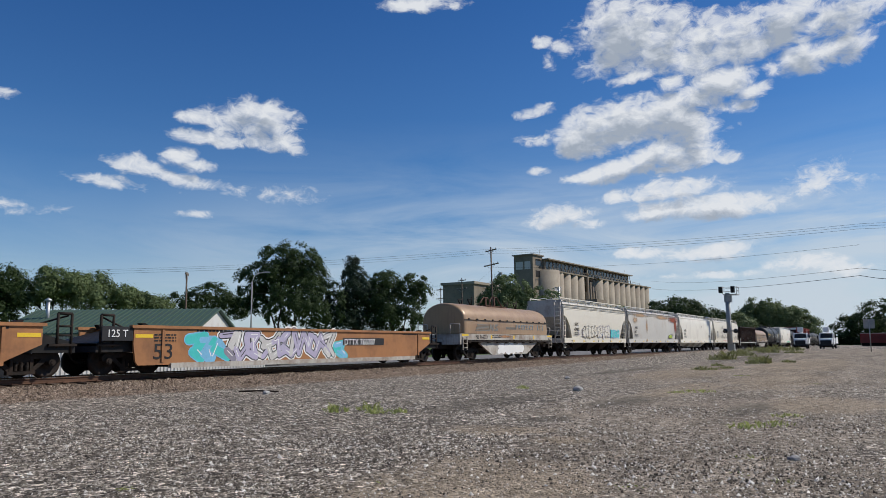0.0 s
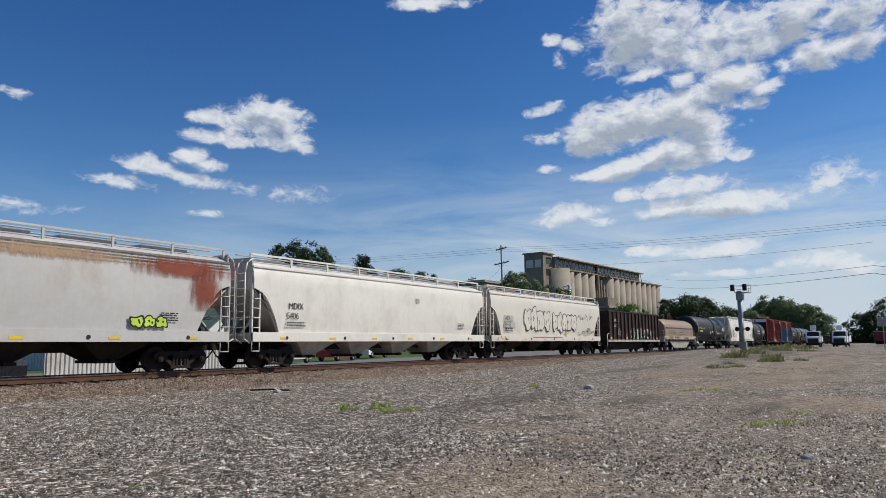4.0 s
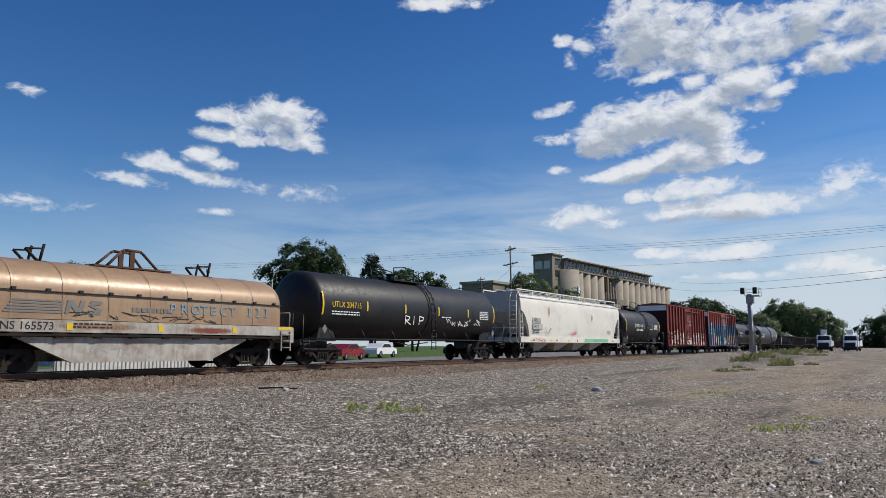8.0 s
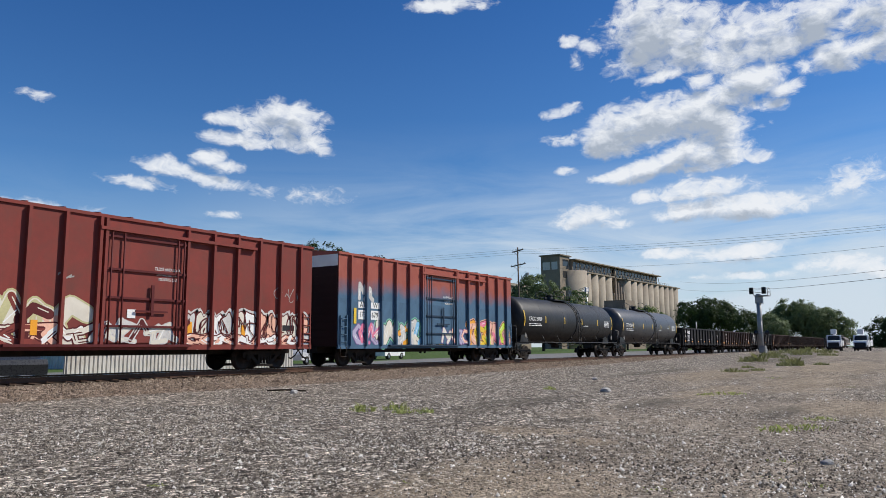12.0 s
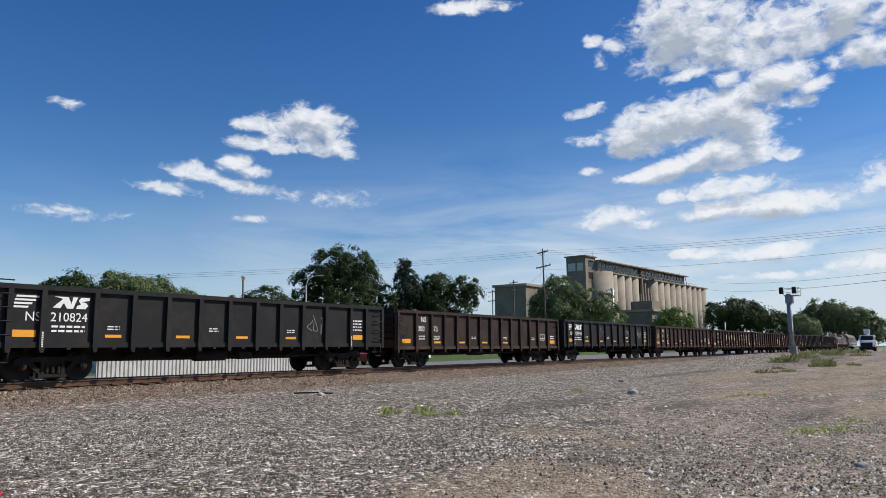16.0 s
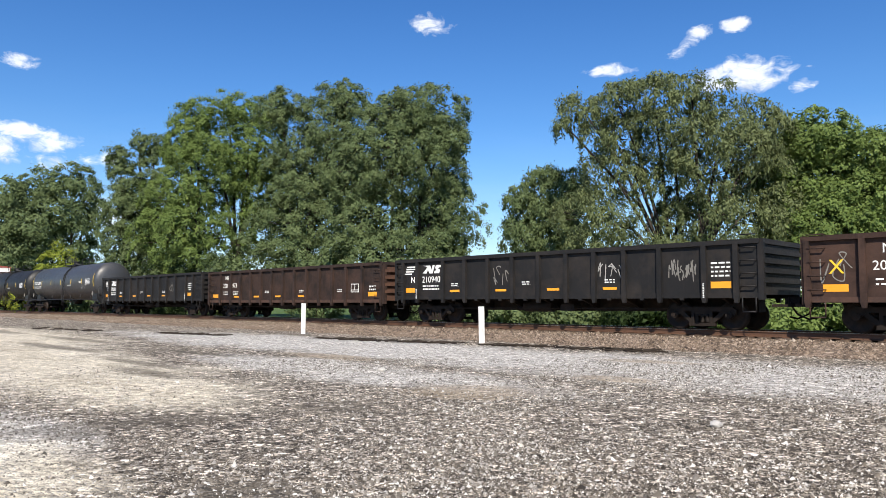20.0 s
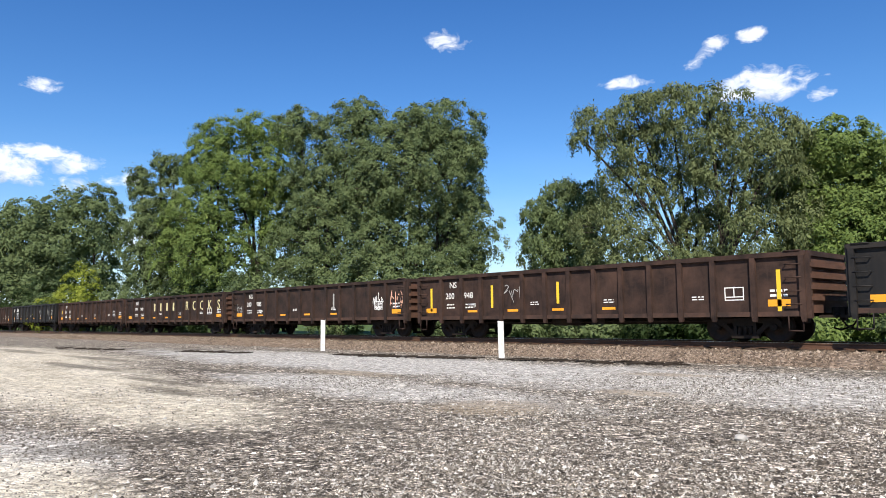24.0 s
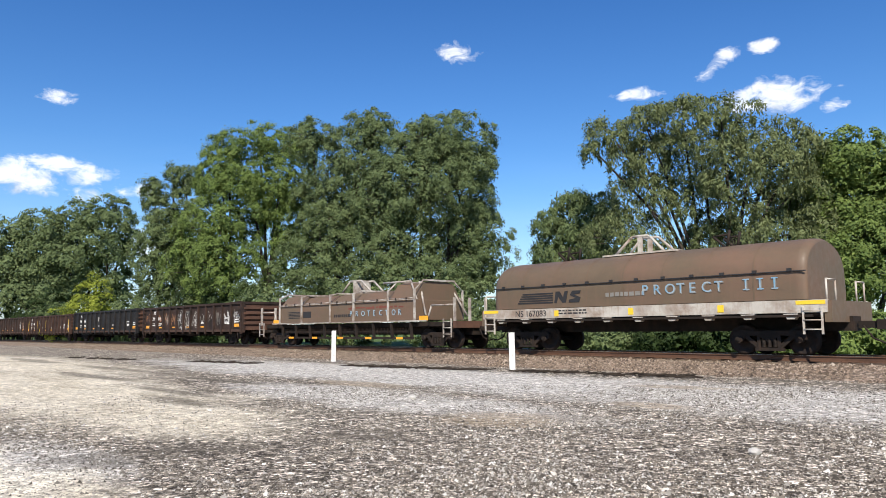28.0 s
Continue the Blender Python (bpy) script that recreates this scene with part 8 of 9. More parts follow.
def parked_car(x, y, yaw, paint, label):
    c = thing("parked_car", pose(x, y, ground_z(x, y), 0, 0, yaw), label, "car", "parked cars beyond the track")
    body = Shape()
    body.prism([(-2.2, 0.35), (-2.25, 0.75), (-2.1, 0.95), (-1.4, 1.0), (-0.75, 1.4), (0.6, 1.42), (1.25, 1.02), (2.0, 0.9), (2.22, 0.7), (2.2, 0.35)], -0.85, 0.85)
    part("body", body, paint, c)
    for q in (-1, 1):
        part("side_window", Shape().prism([(-1.2, 1.0), (-0.7, 1.33), (0.5, 1.35), (1.0, 1.02)], q * 0.852 - 0.006, q * 0.852 + 0.006), M_CARGLASS, c)
    part("windscreen", Shape().add([(0.66, -0.75, 1.39), (0.66, 0.75, 1.39), (1.24, 0.78, 1.05), (1.24, -0.78, 1.05)], [(0, 1, 2, 3)]), M_CARGLASS, c)
    for px in (-1.4, 1.4):
        for q in (-1, 1):
            wheel_on(c, px, q * 0.78, 0.33)
    for q in (-0.6, 0.6):
        part("headlight", Shape().box(2.18, 2.24, q - 0.18, q + 0.18, 0.62, 0.76, 0.02), M_CHROME, c)


P_SILVER, P_REDCAR, P_DARKCAR, P_WHITECAR = car_paint("silver_car_paint", (0.5, 0.5, 0.51)), car_paint("dark_red_car_paint", (0.22, 0.02, 0.025)), car_paint("dark_car_paint", (0.03, 0.032, 0.036)), car_paint("white_car_paint", (0.75, 0.75, 0.74))
parked_car(43.5, 41.5, 15, P_SILVER, "silver saloon car parked beyond the track")
parked_car(50.5, 42.5, 12, P_REDCAR, "dark red saloon car parked beyond the track")
parked_car(33.5, 36.6, 10, P_DARKCAR, "dark saloon car parked beyond the track")
parked_car(60.0, 46.0, 10, P_WHITECAR, "white saloon car parked beyond the lawn")
parked_car(15.6, 31.4, 80, P_DARKCAR, "black pickup parked beside the shed")
parked_car(13.6, 32.6, 80, P_WHITECAR, "white car parked beside the shed")


def bucket_truck(x, y, yaw, label):
    t = thing("utility_truck", pose(x, y, ground_z(x, y), 0, 0, yaw), label, "truck", "utility trucks at the crossing")
    part("chassis", Shape().box(-4.2, 2.6, -0.5, 0.5, 0.55, 0.85), M_STEEL, t)
    part("hood", Shape().prism([(1.5, 0.7), (2.9, 0.75), (3.0, 1.35), (2.8, 1.6), (1.5, 1.8)], -0.95, 0.95), P_WHITECAR, t)
    part("cab", Shape().prism([(-0.3, 0.7), (1.6, 0.7), (1.6, 1.75), (1.25, 2.6), (-0.3, 2.65)], -1.05, 1.05), P_WHITECAR, t)
    part("windscreen", Shape().add([(1.62, -0.92, 1.8), (1.62, 0.92, 1.8), (1.29, 0.86, 2.52), (1.29, -0.86, 2.52)], [(0, 1, 2, 3)]), M_CARGLASS, t)
    for q in (-1, 1):
        part("side_window", Shape().prism([(0.1, 1.75), (1.4, 1.75), (1.15, 2.45), (0.1, 2.45)], q * 1.055 - 0.006, q * 1.055 + 0.006), M_CARGLASS, t)
        part("headlight", Shape().box(2.96, 3.04, q * 0.72 - 0.14, q * 0.72 + 0.14, 1.05, 1.25, 0.02), M_CHROME, t)
        part("mirror", Shape().box(1.3, 1.45, q * 1.35 - 0.1, q * 1.35 + 0.1, 1.7, 2.2, 0.02), M_BLACKINK, t)
    part("grille", Shape().box(2.99, 3.05, -0.8, 0.8, 0.75, 1.4, 0.03), M_BLACKINK, t)
    part("bumper", Shape().box(3.0, 3.2, -1.1, 1.1, 0.45, 0.75, 0.04), M_BLACKINK, t)
    part("front_axle", Shape().box(1.6, 2.6, -0.85, 0.85, 0.25, 0.72, 0.05), M_STEEL, t)
    part("rear_axle", Shape().box(-3.0, -2.2, -0.85, 0.85, 0.25, 0.72, 0.05), M_STEEL, t)
    part("service_body", Shape().box(-4.3, -0.4, -1.15, 1.15, 0.85, 1.9, 0.04), P_WHITECAR, t)
    boom = part("boom", Shape().path([(-1.2, 0, 1.9), (-1.2, 0, 2.8)], 0.25, 10).path([(-1.2, 0, 2.9), (1.4, 0.1, 3.25)], 0.16, 8), P_WHITECAR, t)
    part("bucket", Shape().box(1.3, 2.1, -0.35, 0.5, 2.75, 3.55, 0.05), P_WHITECAR, boom)
    for px in (2.0, -2.6):
        for q in (-1, 1):
            wheel_on(t, px, q * 0.92, 0.5)


bucket_truck(140.3, 13.5, 182, "white utility truck with a raised bucket boom")
bucket_truck(140.7, 9.5, 178, "white utility truck with a folded boom beside the crossing")

# ---- trees ----


def leaf_material(name, dark, light, trans=0.25):
    m = bpy.data.materials.new(name)
    m.use_nodes = True
    nt = m.node_tree
    bs = nt.nodes["Principled BSDF"]
    geo = nt.nodes.new("ShaderNodeNewGeometry").outputs["Random Per Island"]
    co = nt.nodes.new("ShaderNodeTexCoord").outputs["Object"]
    f = mathn(nt, "ADD", mathn(nt, "MULTIPLY", geo, 0.3), mathn(nt, "MULTIPLY", noisen(nt, co, 0.55, 4.0, 0.65), 0.85))
    col = mixn(nt, rampn(nt, f, ((0.15, 0.0), (0.9, 1.0))), dark, light)
    link(nt, col, bs.inputs["Base Color"])
    bs.inputs["Roughness"].default_value = 0.65
    bs.inputs["Specular IOR Level"].default_value = 0.18
    tr = nt.nodes.new("ShaderNodeBsdfTranslucent")
    link(nt, mixn(nt, 0.5, col, tuple(min(1, c * 1.6) for c in light)), tr.inputs[0])
    mx = nt.nodes.new("ShaderNodeMixShader")
    mx.inputs[0].default_value = trans
    link(nt, bs.outputs[0], mx.inputs[1])
    link(nt, tr.outputs[0], mx.inputs[2])
    link(nt, mx.outputs[0], nt.nodes["Material Output"].inputs[0])
    return m


L_MAPLE = leaf_material("silver_maple_leaves", (0.03, 0.053, 0.018), (0.17, 0.216, 0.092), 0.2)
L_WILLOW = leaf_material("grey_green_leaves", (0.046, 0.066, 0.026), (0.19, 0.22, 0.095), 0.25)
L_BRIGHT = leaf_material("bright_green_leaves", (0.042, 0.075, 0.018), (0.19, 0.255, 0.07), 0.24)
L_DARK = leaf_material("dark_green_leaves", (0.014, 0.028, 0.01), (0.055, 0.085, 0.026))
L_FIR = leaf_material("fir_needles", (0.01, 0.022, 0.012), (0.035, 0.055, 0.028), 0.1)
L_YELLOW = leaf_material("yellow_green_leaves", (0.1, 0.13, 0.015), (0.3, 0.34, 0.05))
M_BARK = material("grey_bark", (0.055, 0.045, 0.037), 0.95, 0, 0.35, 3, (0.035, 0.028, 0.023), 0.4, 3, bump=0.6, bump_scale=14)


def leaf_quads(rng, ctr, out, size, droop):
    """Small pointed leaves, one for each centre, that face roughly outwards."""
    n = len(ctr)
    nrm = out + rng.normal(size=(n, 3)) * 0.38 + np.array([0, 0, 0.25])
    nrm /= np.linalg.norm(nrm, axis=1)[:, None]
    ax = np.cross(nrm, rng.normal(size=(n, 3)))
    if droop >= 0.5:
        ax = np.cross(nrm, np.cross(nrm, np.array([0, 0, 1.0]))) + rng.normal(size=(n, 3)) * 0.45
    ax /= np.linalg.norm(ax, axis=1)[:, None] + 1e-9
    bx = np.cross(nrm, ax)
    s = (size * rng.uniform(0.6, 1.5, n))[:, None]
    lx = 1.4 if droop >= 0.5 else 1.1
    v = np.stack([ctr - ax * s * lx * 0.6 + bx * s * 0.62, ctr + ax * s * lx * 1.2, ctr - ax * s * lx * 0.6 - bx * s * 0.62], 1).reshape(-1, 3)
    return v, np.arange(n)[:, None] * 3 + np.array([[0, 1, 2]])


def tree(crown, seed, mat, count, size, droop=0.0, label="", category="tree", name="tree", spread=6, stems=3, core=0.1, per=95):
    """Stems that fork into limbs towards each lobe of the crown; every lobe is an uneven cloud of small leaves."""
    rng = np.random.default_rng(seed)
    lob = np.array(crown, float)
    x, y = lob[:, 0].mean(), lob[:, 1].mean()
    z = ground_z(x, y)
    t = thing(name, pose(x, y, z - 0.1), label, category, "trees and shrubs beyond the track")
    lob[:, :3] -= (x, y, z - 0.1)
    h = (lob[:, 2] + lob[:, 4]).max()
    lob[:, 1] += rng.uniform(-0.5, 0.5, len(lob)) * lob[:, 3]
    wood = Shape()
    fork = max(0.25 * h, min(0.42 * h, (lob[:, 2] - lob[:, 4]).min()))
    roots = [Vector((rng.uniform(-0.05, 0.05) * h * (stems > 1), rng.uniform(-0.03, 0.03) * h, -0.2)) for _ in range(stems)]
    tops = [Vector((r.x * 2.6, r.y * 2.6, fork * rng.uniform(0.85, 1.1))) for r in roots]
    for a, b in zip(roots, tops):
        wood.tube(a, b, 0.014 * h, 0.010 * h, 9)
    pts, outs, sizes = [], [], []
    weight = lob[:, 3] * lob[:, 4]
    for li, (lx, ly, lz, rx, rz) in enumerate(lob):
        base = min(tops, key=lambda p: (p.x - lx) ** 2)
        c = Vector((lx, ly, lz))
        knee = base.lerp(c, 0.5) + Vector((0, 0, 0.06 * h))
        wood.tube(base, knee, 0.008 * h, 0.006 * h, 7)
        wood.tube(knee, c, 0.006 * h, 0.003 * h, 6)
        n = int(count * weight[li] / weight.sum())
        rad = np.array([rx, rx * 0.85, rz])
        mid = np.array([lx, ly, lz])
        # sparse foliage deep inside, that closes the crown
        d = rng.normal(size=(int(n * core), 3))
        d /= np.linalg.norm(d, axis=1)[:, None]
        pts.append(mid + d * rad * (0.66 * rng.random(len(d)) ** 0.5)[:, None])
        outs.append(d)
        sizes.append(np.full(len(d), size * 1.8))
        # leafy sprays: small ragged domes, apart from one another, that shade what lies below and behind them
        k = max(spread, int(n * (1 - core) / per))
        d = rng.normal(size=(6 * k, 3))
        d /= np.linalg.norm(d, axis=1)[:, None]
        m = mid + d * rad * rng.uniform(0.72, 1.16, len(d))[:, None]
        deep = np.ones(len(d), bool)
        for lj, o in enumerate(lob):
            if lj != li:
                deep &= np.linalg.norm((m - o[:3]) / (o[3], o[3] * 0.85, o[4]), axis=1) > 0.72
        d, m = d[deep][:k], m[deep][:k]
        for dd, mm in zip(d, m):
            q = size * rng.uniform(3.0, 6.6)
            if rng.random() < 0.3:
                wood.tube(c.lerp(Vector(mm), 0.3), Vector(mm), 0.0018 * h, 0.0008 * h, 3, caps=False)
            axis = dd * 0.9 + np.array([0, 0, 0.55])
            axis /= np.linalg.norm(axis)
            e = rng.normal(size=(int(per * rng.uniform(0.7, 1.3)), 3))
            e /= np.linalg.norm(e, axis=1)[:, None]
            along = e @ axis
            e -= np.outer(np.minimum(along + 0.25, 0) * 2, axis)
            e /= np.linalg.norm(e, axis=1)[:, None]
            along = e @ axis
            w = mm + (e - 0.35 * np.outer(along, axis)) * (q * rng.normal(0.9, 0.34, len(e)))[:, None]
            w[:, 2] -= (0.15 + droop * 1.3) * rng.random(len(e)) ** 1.5 * q * (1.15 - along)
            pts.append(w)
            outs.append(e + dd * 0.35)
            sizes.append(np.full(len(e), size))
    pts, outs = np.concatenate(pts), np.concatenate(outs)
    pts[:, 2] = np.maximum(pts[:, 2], 0.12)
    part("trunk", wood, M_BARK, t)
    v, f = leaf_quads(rng, pts, outs, np.concatenate(sizes), droop)
    part("crown", big_mesh("crown", v, f, mat), None, t)
    return t


TREES = (
    # leaves, count, leaf size, droop, label, lobes of the crown: x, y, z, half width, half height
    (L_WILLOW, 84000, 0.08, 1.1, "tall airy grey-green tree with drooping twigs", ((-26.9, 38.6, 13.7, 1.8, 1.4), (-25.0, 39.8, 14.2, 2.1, 1.1), (-22.8, 41.1, 14.2, 2.3, 1.2), (-20.6, 42.2, 13.7, 2.2, 1.4), (-18.4, 43.2, 12.6, 2.0, 1.3), (-16.9, 43.8, 11.8, 1.2, 1.1), (-27.6, 38.0, 12.7, 0.9, 0.6), (-25.6, 39.4, 12.0, 2.5, 1.6), (-22.4, 41.3, 11.9, 3.1, 2.1), (-19.3, 42.8, 10.9, 3.0, 1.7), (-25.7, 39.4, 9.6, 2.1, 1.8), (-20.3, 42.4, 8.9, 3.0, 1.9), (-17.7, 43.5, 9.3, 1.6, 1.5), (-26.3, 38.9, 6.8, 2.8, 1.8), (-22.6, 43.4, 7.0, 2.0, 1.4), (-19.5, 42.7, 6.5, 3.3, 1.8), (-17.0, 43.8, 7.3, 1.3, 1.6), (-24.7, 40.0, 4.7, 3.8, 1.4), (-20.2, 42.4, 4.5, 3.7, 1.3))),
    (L_MAPLE, 35200, 0.085, 0.7, "smaller leafy tree with a hanging side branch", ((-32.2, 40.8, 10.1, 1.5, 1.1), (-33.0, 40.2, 8.5, 1.2, 1.3), (-31.6, 41.3, 8.3, 2.0, 1.8), (-30.3, 42.2, 9.4, 1.6, 1.6), (-33.0, 40.2, 6.5, 1.5, 1.5), (-31.3, 41.5, 5.9, 2.7, 1.8), (-32.3, 40.8, 4.7, 2.2, 1.6))),
    (L_BRIGHT, 64000, 0.095, 0.0, "bright green leafy tree with a rounded crown", ((-15.5, 47.5, 11.5, 2.3, 1.5), (-17.2, 47.0, 8.7, 2.3, 2.7), (-15.0, 47.7, 8.0, 3.1, 2.3), (-15.9, 47.4, 5.3, 3.4, 2.3))),
    (L_BRIGHT, 54400, 0.095, 0.0, "bright green round-crowned tree beyond the track", ((-12.6, 50.5, 10.1, 3.2, 2.0), (-9.9, 51.1, 10.4, 3.0, 1.8), (-12.1, 50.6, 7.7, 3.6, 1.8), (-11.2, 50.8, 6.1, 3.6, 1.6))),
    (L_WILLOW, 35200, 0.095, 0.5, "grey-green leafy tree at the end of the row", ((-7.4, 51.5, 9.1, 2.4, 1.4), (-5.6, 51.7, 8.0, 2.4, 1.5), (-3.4, 51.9, 7.2, 1.5, 0.9))),
    (L_MAPLE, 136000, 0.085, 0.3, "large silver maple with a domed dense crown", ((-42.7, 39.2, 16.6, 3.9, 2.0), (-44.6, 37.0, 15.9, 2.7, 2.5), (-41.2, 40.9, 14.2, 2.1, 2.3), (-43.6, 38.2, 12.9, 5.0, 3.2), (-41.1, 40.9, 10.4, 1.8, 3.0), (-45.4, 36.1, 12.0, 2.7, 3.1), (-42.5, 39.5, 7.9, 4.0, 3.1), (-45.4, 36.1, 7.5, 3.6, 3.1), (-41.2, 40.8, 7.0, 1.7, 2.2), (-43.7, 38.2, 4.8, 4.9, 2.2))),
    (L_MAPLE, 92000, 0.088, 0.2, "tall silver maple with a light feathery top", ((-53.8, 38.3, 20.1, 2.8, 1.6), (-55.5, 35.8, 18.5, 2.5, 1.8), (-52.6, 39.9, 18.6, 2.1, 2.3), (-54.3, 37.5, 16.0, 4.3, 3.1), (-55.7, 35.4, 12.3, 4.0, 3.5), (-53.2, 39.1, 11.9, 4.1, 3.6), (-54.6, 37.1, 7.8, 5.0, 3.5), (-54.6, 37.1, 4.8, 5.0, 2.2))),
    (L_BRIGHT, 104000, 0.092, 0.0, "broad bright green tree with an uneven top", ((-64.9, 31.1, 18.5, 2.7, 1.9), (-63.5, 33.9, 19.5, 3.0, 1.7), (-61.9, 36.7, 19.3, 2.8, 1.9), (-65.3, 30.2, 16.2, 2.7, 2.4), (-64.0, 33.0, 15.3, 4.9, 3.2), (-61.9, 36.8, 14.9, 3.8, 3.3), (-64.9, 31.3, 11.4, 4.8, 3.2), (-62.7, 35.4, 10.5, 4.9, 3.8), (-64.1, 32.7, 7.2, 5.9, 3.2), (-65.9, 29.0, 8.7, 3.2, 3.2))),
    (L_MAPLE, 41600, 0.1, 0.0, "slim leafy tree at the end of the row", ((-72.5, 28.7, 17.7, 1.1, 0.9), (-71.9, 30.3, 16.7, 1.7, 1.7), (-72.8, 28.1, 14.9, 1.7, 1.6), (-72.1, 29.9, 13.0, 2.6, 2.3), (-72.6, 28.5, 10.9, 2.2, 2.5), (-71.6, 30.9, 9.8, 2.8, 2.8), (-72.8, 28.1, 6.9, 2.2, 2.8), (-72.0, 30.1, 5.3, 3.9, 2.2))),
    (L_MAPLE, 28800, 0.2, 0.0, "distant green wood-edge tree", ((-123.9, 39.3, 20.0, 4.1, 3.1), (-125.3, 34.6, 18.8, 4.5, 3.2), (-123.2, 41.4, 16.0, 2.8, 4.6), (-124.6, 37.1, 14.0, 7.2, 5.4), (-123.5, 40.5, 8.6, 5.0, 4.5), (-125.4, 34.3, 8.5, 6.2, 4.4))),
    (L_MAPLE, 28800, 0.2, 0.0, "distant green wood-edge tree", ((-124.7, 28.9, 16.9, 5.2, 3.3), (-125.3, 26.0, 15.9, 3.4, 3.1), (-124.5, 29.9, 11.8, 6.9, 4.7), (-125.1, 27.1, 9.1, 5.1, 4.2), (-124.2, 30.8, 6.6, 6.9, 3.4))),
    (L_MAPLE, 16000, 0.22, 0.0, "distant green wood-edge tree", ((-132.0, 22.9, 14.5, 5.2, 4.4), (-131.8, 23.9, 9.3, 6.1, 5.2))),
    (L_DARK, 30000, 0.17, 0.0, "dark round-crowned tree behind the shed", ((87.1, 82.6, 14.7, 5.0, 2.9), (89.5, 79.9, 12.9, 5.0, 4.1), (85.3, 84.4, 11.0, 3.8, 3.8), (87.8, 81.8, 8.4, 7.2, 3.6))),
    (L_FIR, 16000, 0.15, 0.0, "dark green conical fir tree", ((94.2, 74.3, 14.6, 1.0, 1.8), (94.1, 74.4, 12.8, 2.0, 1.8), (94.4, 74.1, 10.6, 3.1, 2.0), (94.0, 74.5, 8.4, 3.8, 2.2), (94.5, 74.0, 5.6, 4.5, 2.2))),
    (L_DARK, 18000, 0.16, 0.0, "thin-crowned tree with open gaps", ((98.0, 69.3, 11.6, 2.9, 2.2), (99.8, 66.7, 10.6, 2.6, 2.6), (96.9, 70.8, 9.3, 2.7, 2.7), (98.7, 68.2, 7.0, 5.0, 2.7))),
    (L_DARK, 10000, 0.16, 0.0, "dark low tree behind the shed", ((86.1, 97.4, 10.3, 4.0, 1.9), (83.7, 99.5, 8.9, 4.7, 1.9), (89.1, 94.6, 8.9, 3.8, 2.1))),
    (L_MAPLE, 14000, 0.16, 0.0, "green bushy tree behind the shed", ((56.1, 94.6, 10.3, 3.6, 1.8), (58.6, 93.1, 9.7, 3.8, 1.9), (54.7, 95.4, 8.6, 4.4, 1.8))),
    (L_MAPLE, 8000, 0.16, 0.0, "green bushy tree behind the shed", ((62.6, 92.9, 10.2, 2.6, 1.6), (61.8, 93.4, 8.5, 3.6, 1.7), (64.7, 91.4, 8.9, 2.4, 1.4))),
    (L_MAPLE, 7000, 0.16, 0.0, "small green tree behind the shed", ((70.9, 96.8, 9.1, 2.7, 1.4), (73.8, 94.6, 8.3, 2.9, 1.2))),
    (L_DARK, 10000, 0.16, 0.0, "dark bushy tree behind the shed", ((51.2, 95.1, 9.8, 2.4, 2.0), (49.9, 95.8, 8.7, 2.8, 2.1), (50.6, 95.4, 6.9, 3.5, 1.8))),
    (L_MAPLE, 24000, 0.2, 0.0, "broad leafy tree before the grain elevator", ((135.5, 64.3, 12.3, 5.1, 3.4), (133.2, 68.9, 9.6, 5.1, 3.4), (137.1, 60.9, 9.5, 5.1, 3.2), (135.2, 65.0, 7.3, 7.9, 2.8))),
    (L_BRIGHT, 10000, 0.22, 0.0, "low bright green tree at the elevator's foot", ((170.9, 70.8, 8.5, 5.5, 3.0), (175.8, 57.7, 7.3, 5.1, 2.2), (176.6, 55.2, 8.2, 4.0, 2.7))),
    (L_DARK, 16000, 0.28, 0.0, "broad dark tree beyond the crossing", ((224.1, 52.0, 11.1, 9.0, 3.6), (222.6, 58.0, 9.6, 7.4, 3.3), (225.0, 47.6, 8.6, 7.3, 3.2))),
    (L_MAPLE, 10000, 0.28, 0.0, "leafy tree beyond the crossing", ((232.8, 38.6, 6.9, 5.7, 2.9), (232.3, 41.6, 5.4, 4.9, 2.5))),
    (L_MAPLE, 28000, 0.34, 0.0, "wide leafy tree group down the line", ((287.6, 37.4, 11.9, 7.9, 5.1), (288.5, 29.8, 9.8, 8.8, 5.1), (286.9, 42.1, 8.1, 7.9, 4.4), (288.9, 24.9, 6.8, 6.7, 3.5))),
    (L_DARK, 14000, 0.34, 0.0, "dark tree group down the line", ((339.8, 10.9, 6.4, 7.8, 6.2), (340.0, 4.6, 9.6, 9.9, 7.7), (339.7, 15.4, 4.2, 5.6, 3.4))),
)
for i, (mat, count, size, droop, label, crown) in enumerate(TREES):
    tree(crown, 100 + i, mat, count, size, droop, label, core=0.03 if droop > 1 else 0.1)

BUSHES = (
    (-86.4, 25.3, 7.4, 4.6, L_YELLOW), (-55.0, 29.6, 6.2, 4.0, L_MAPLE), (-47.0, 33.0, 6.4, 4.2, L_MAPLE), (-37.2, 34.3, 5.8, 3.4, L_MAPLE),
    (-69.6, 28.6, 5.2, 4.6, L_MAPLE), (-80.0, 27.4, 5.0, 5.0, L_MAPLE), (-62.0, 30.0, 6.0, 4.6, L_DARK), (-29.0, 33.0, 2.2, 3.0, L_MAPLE), (-24.0, 33.4, 2.0, 2.8, L_MAPLE),
    (-18.5, 34.0, 2.0, 2.8, L_DARK), (-13.0, 35.0, 2.0, 2.8, L_BRIGHT), (-8.0, 36.4, 1.8, 2.6, L_MAPLE), (-33.0, 33.0, 3.2, 3.0, L_MAPLE), (-100.0, 27.0, 6.0, 6.0, L_MAPLE), (-115.0, 27.0, 7.0, 7.0, L_DARK),
)
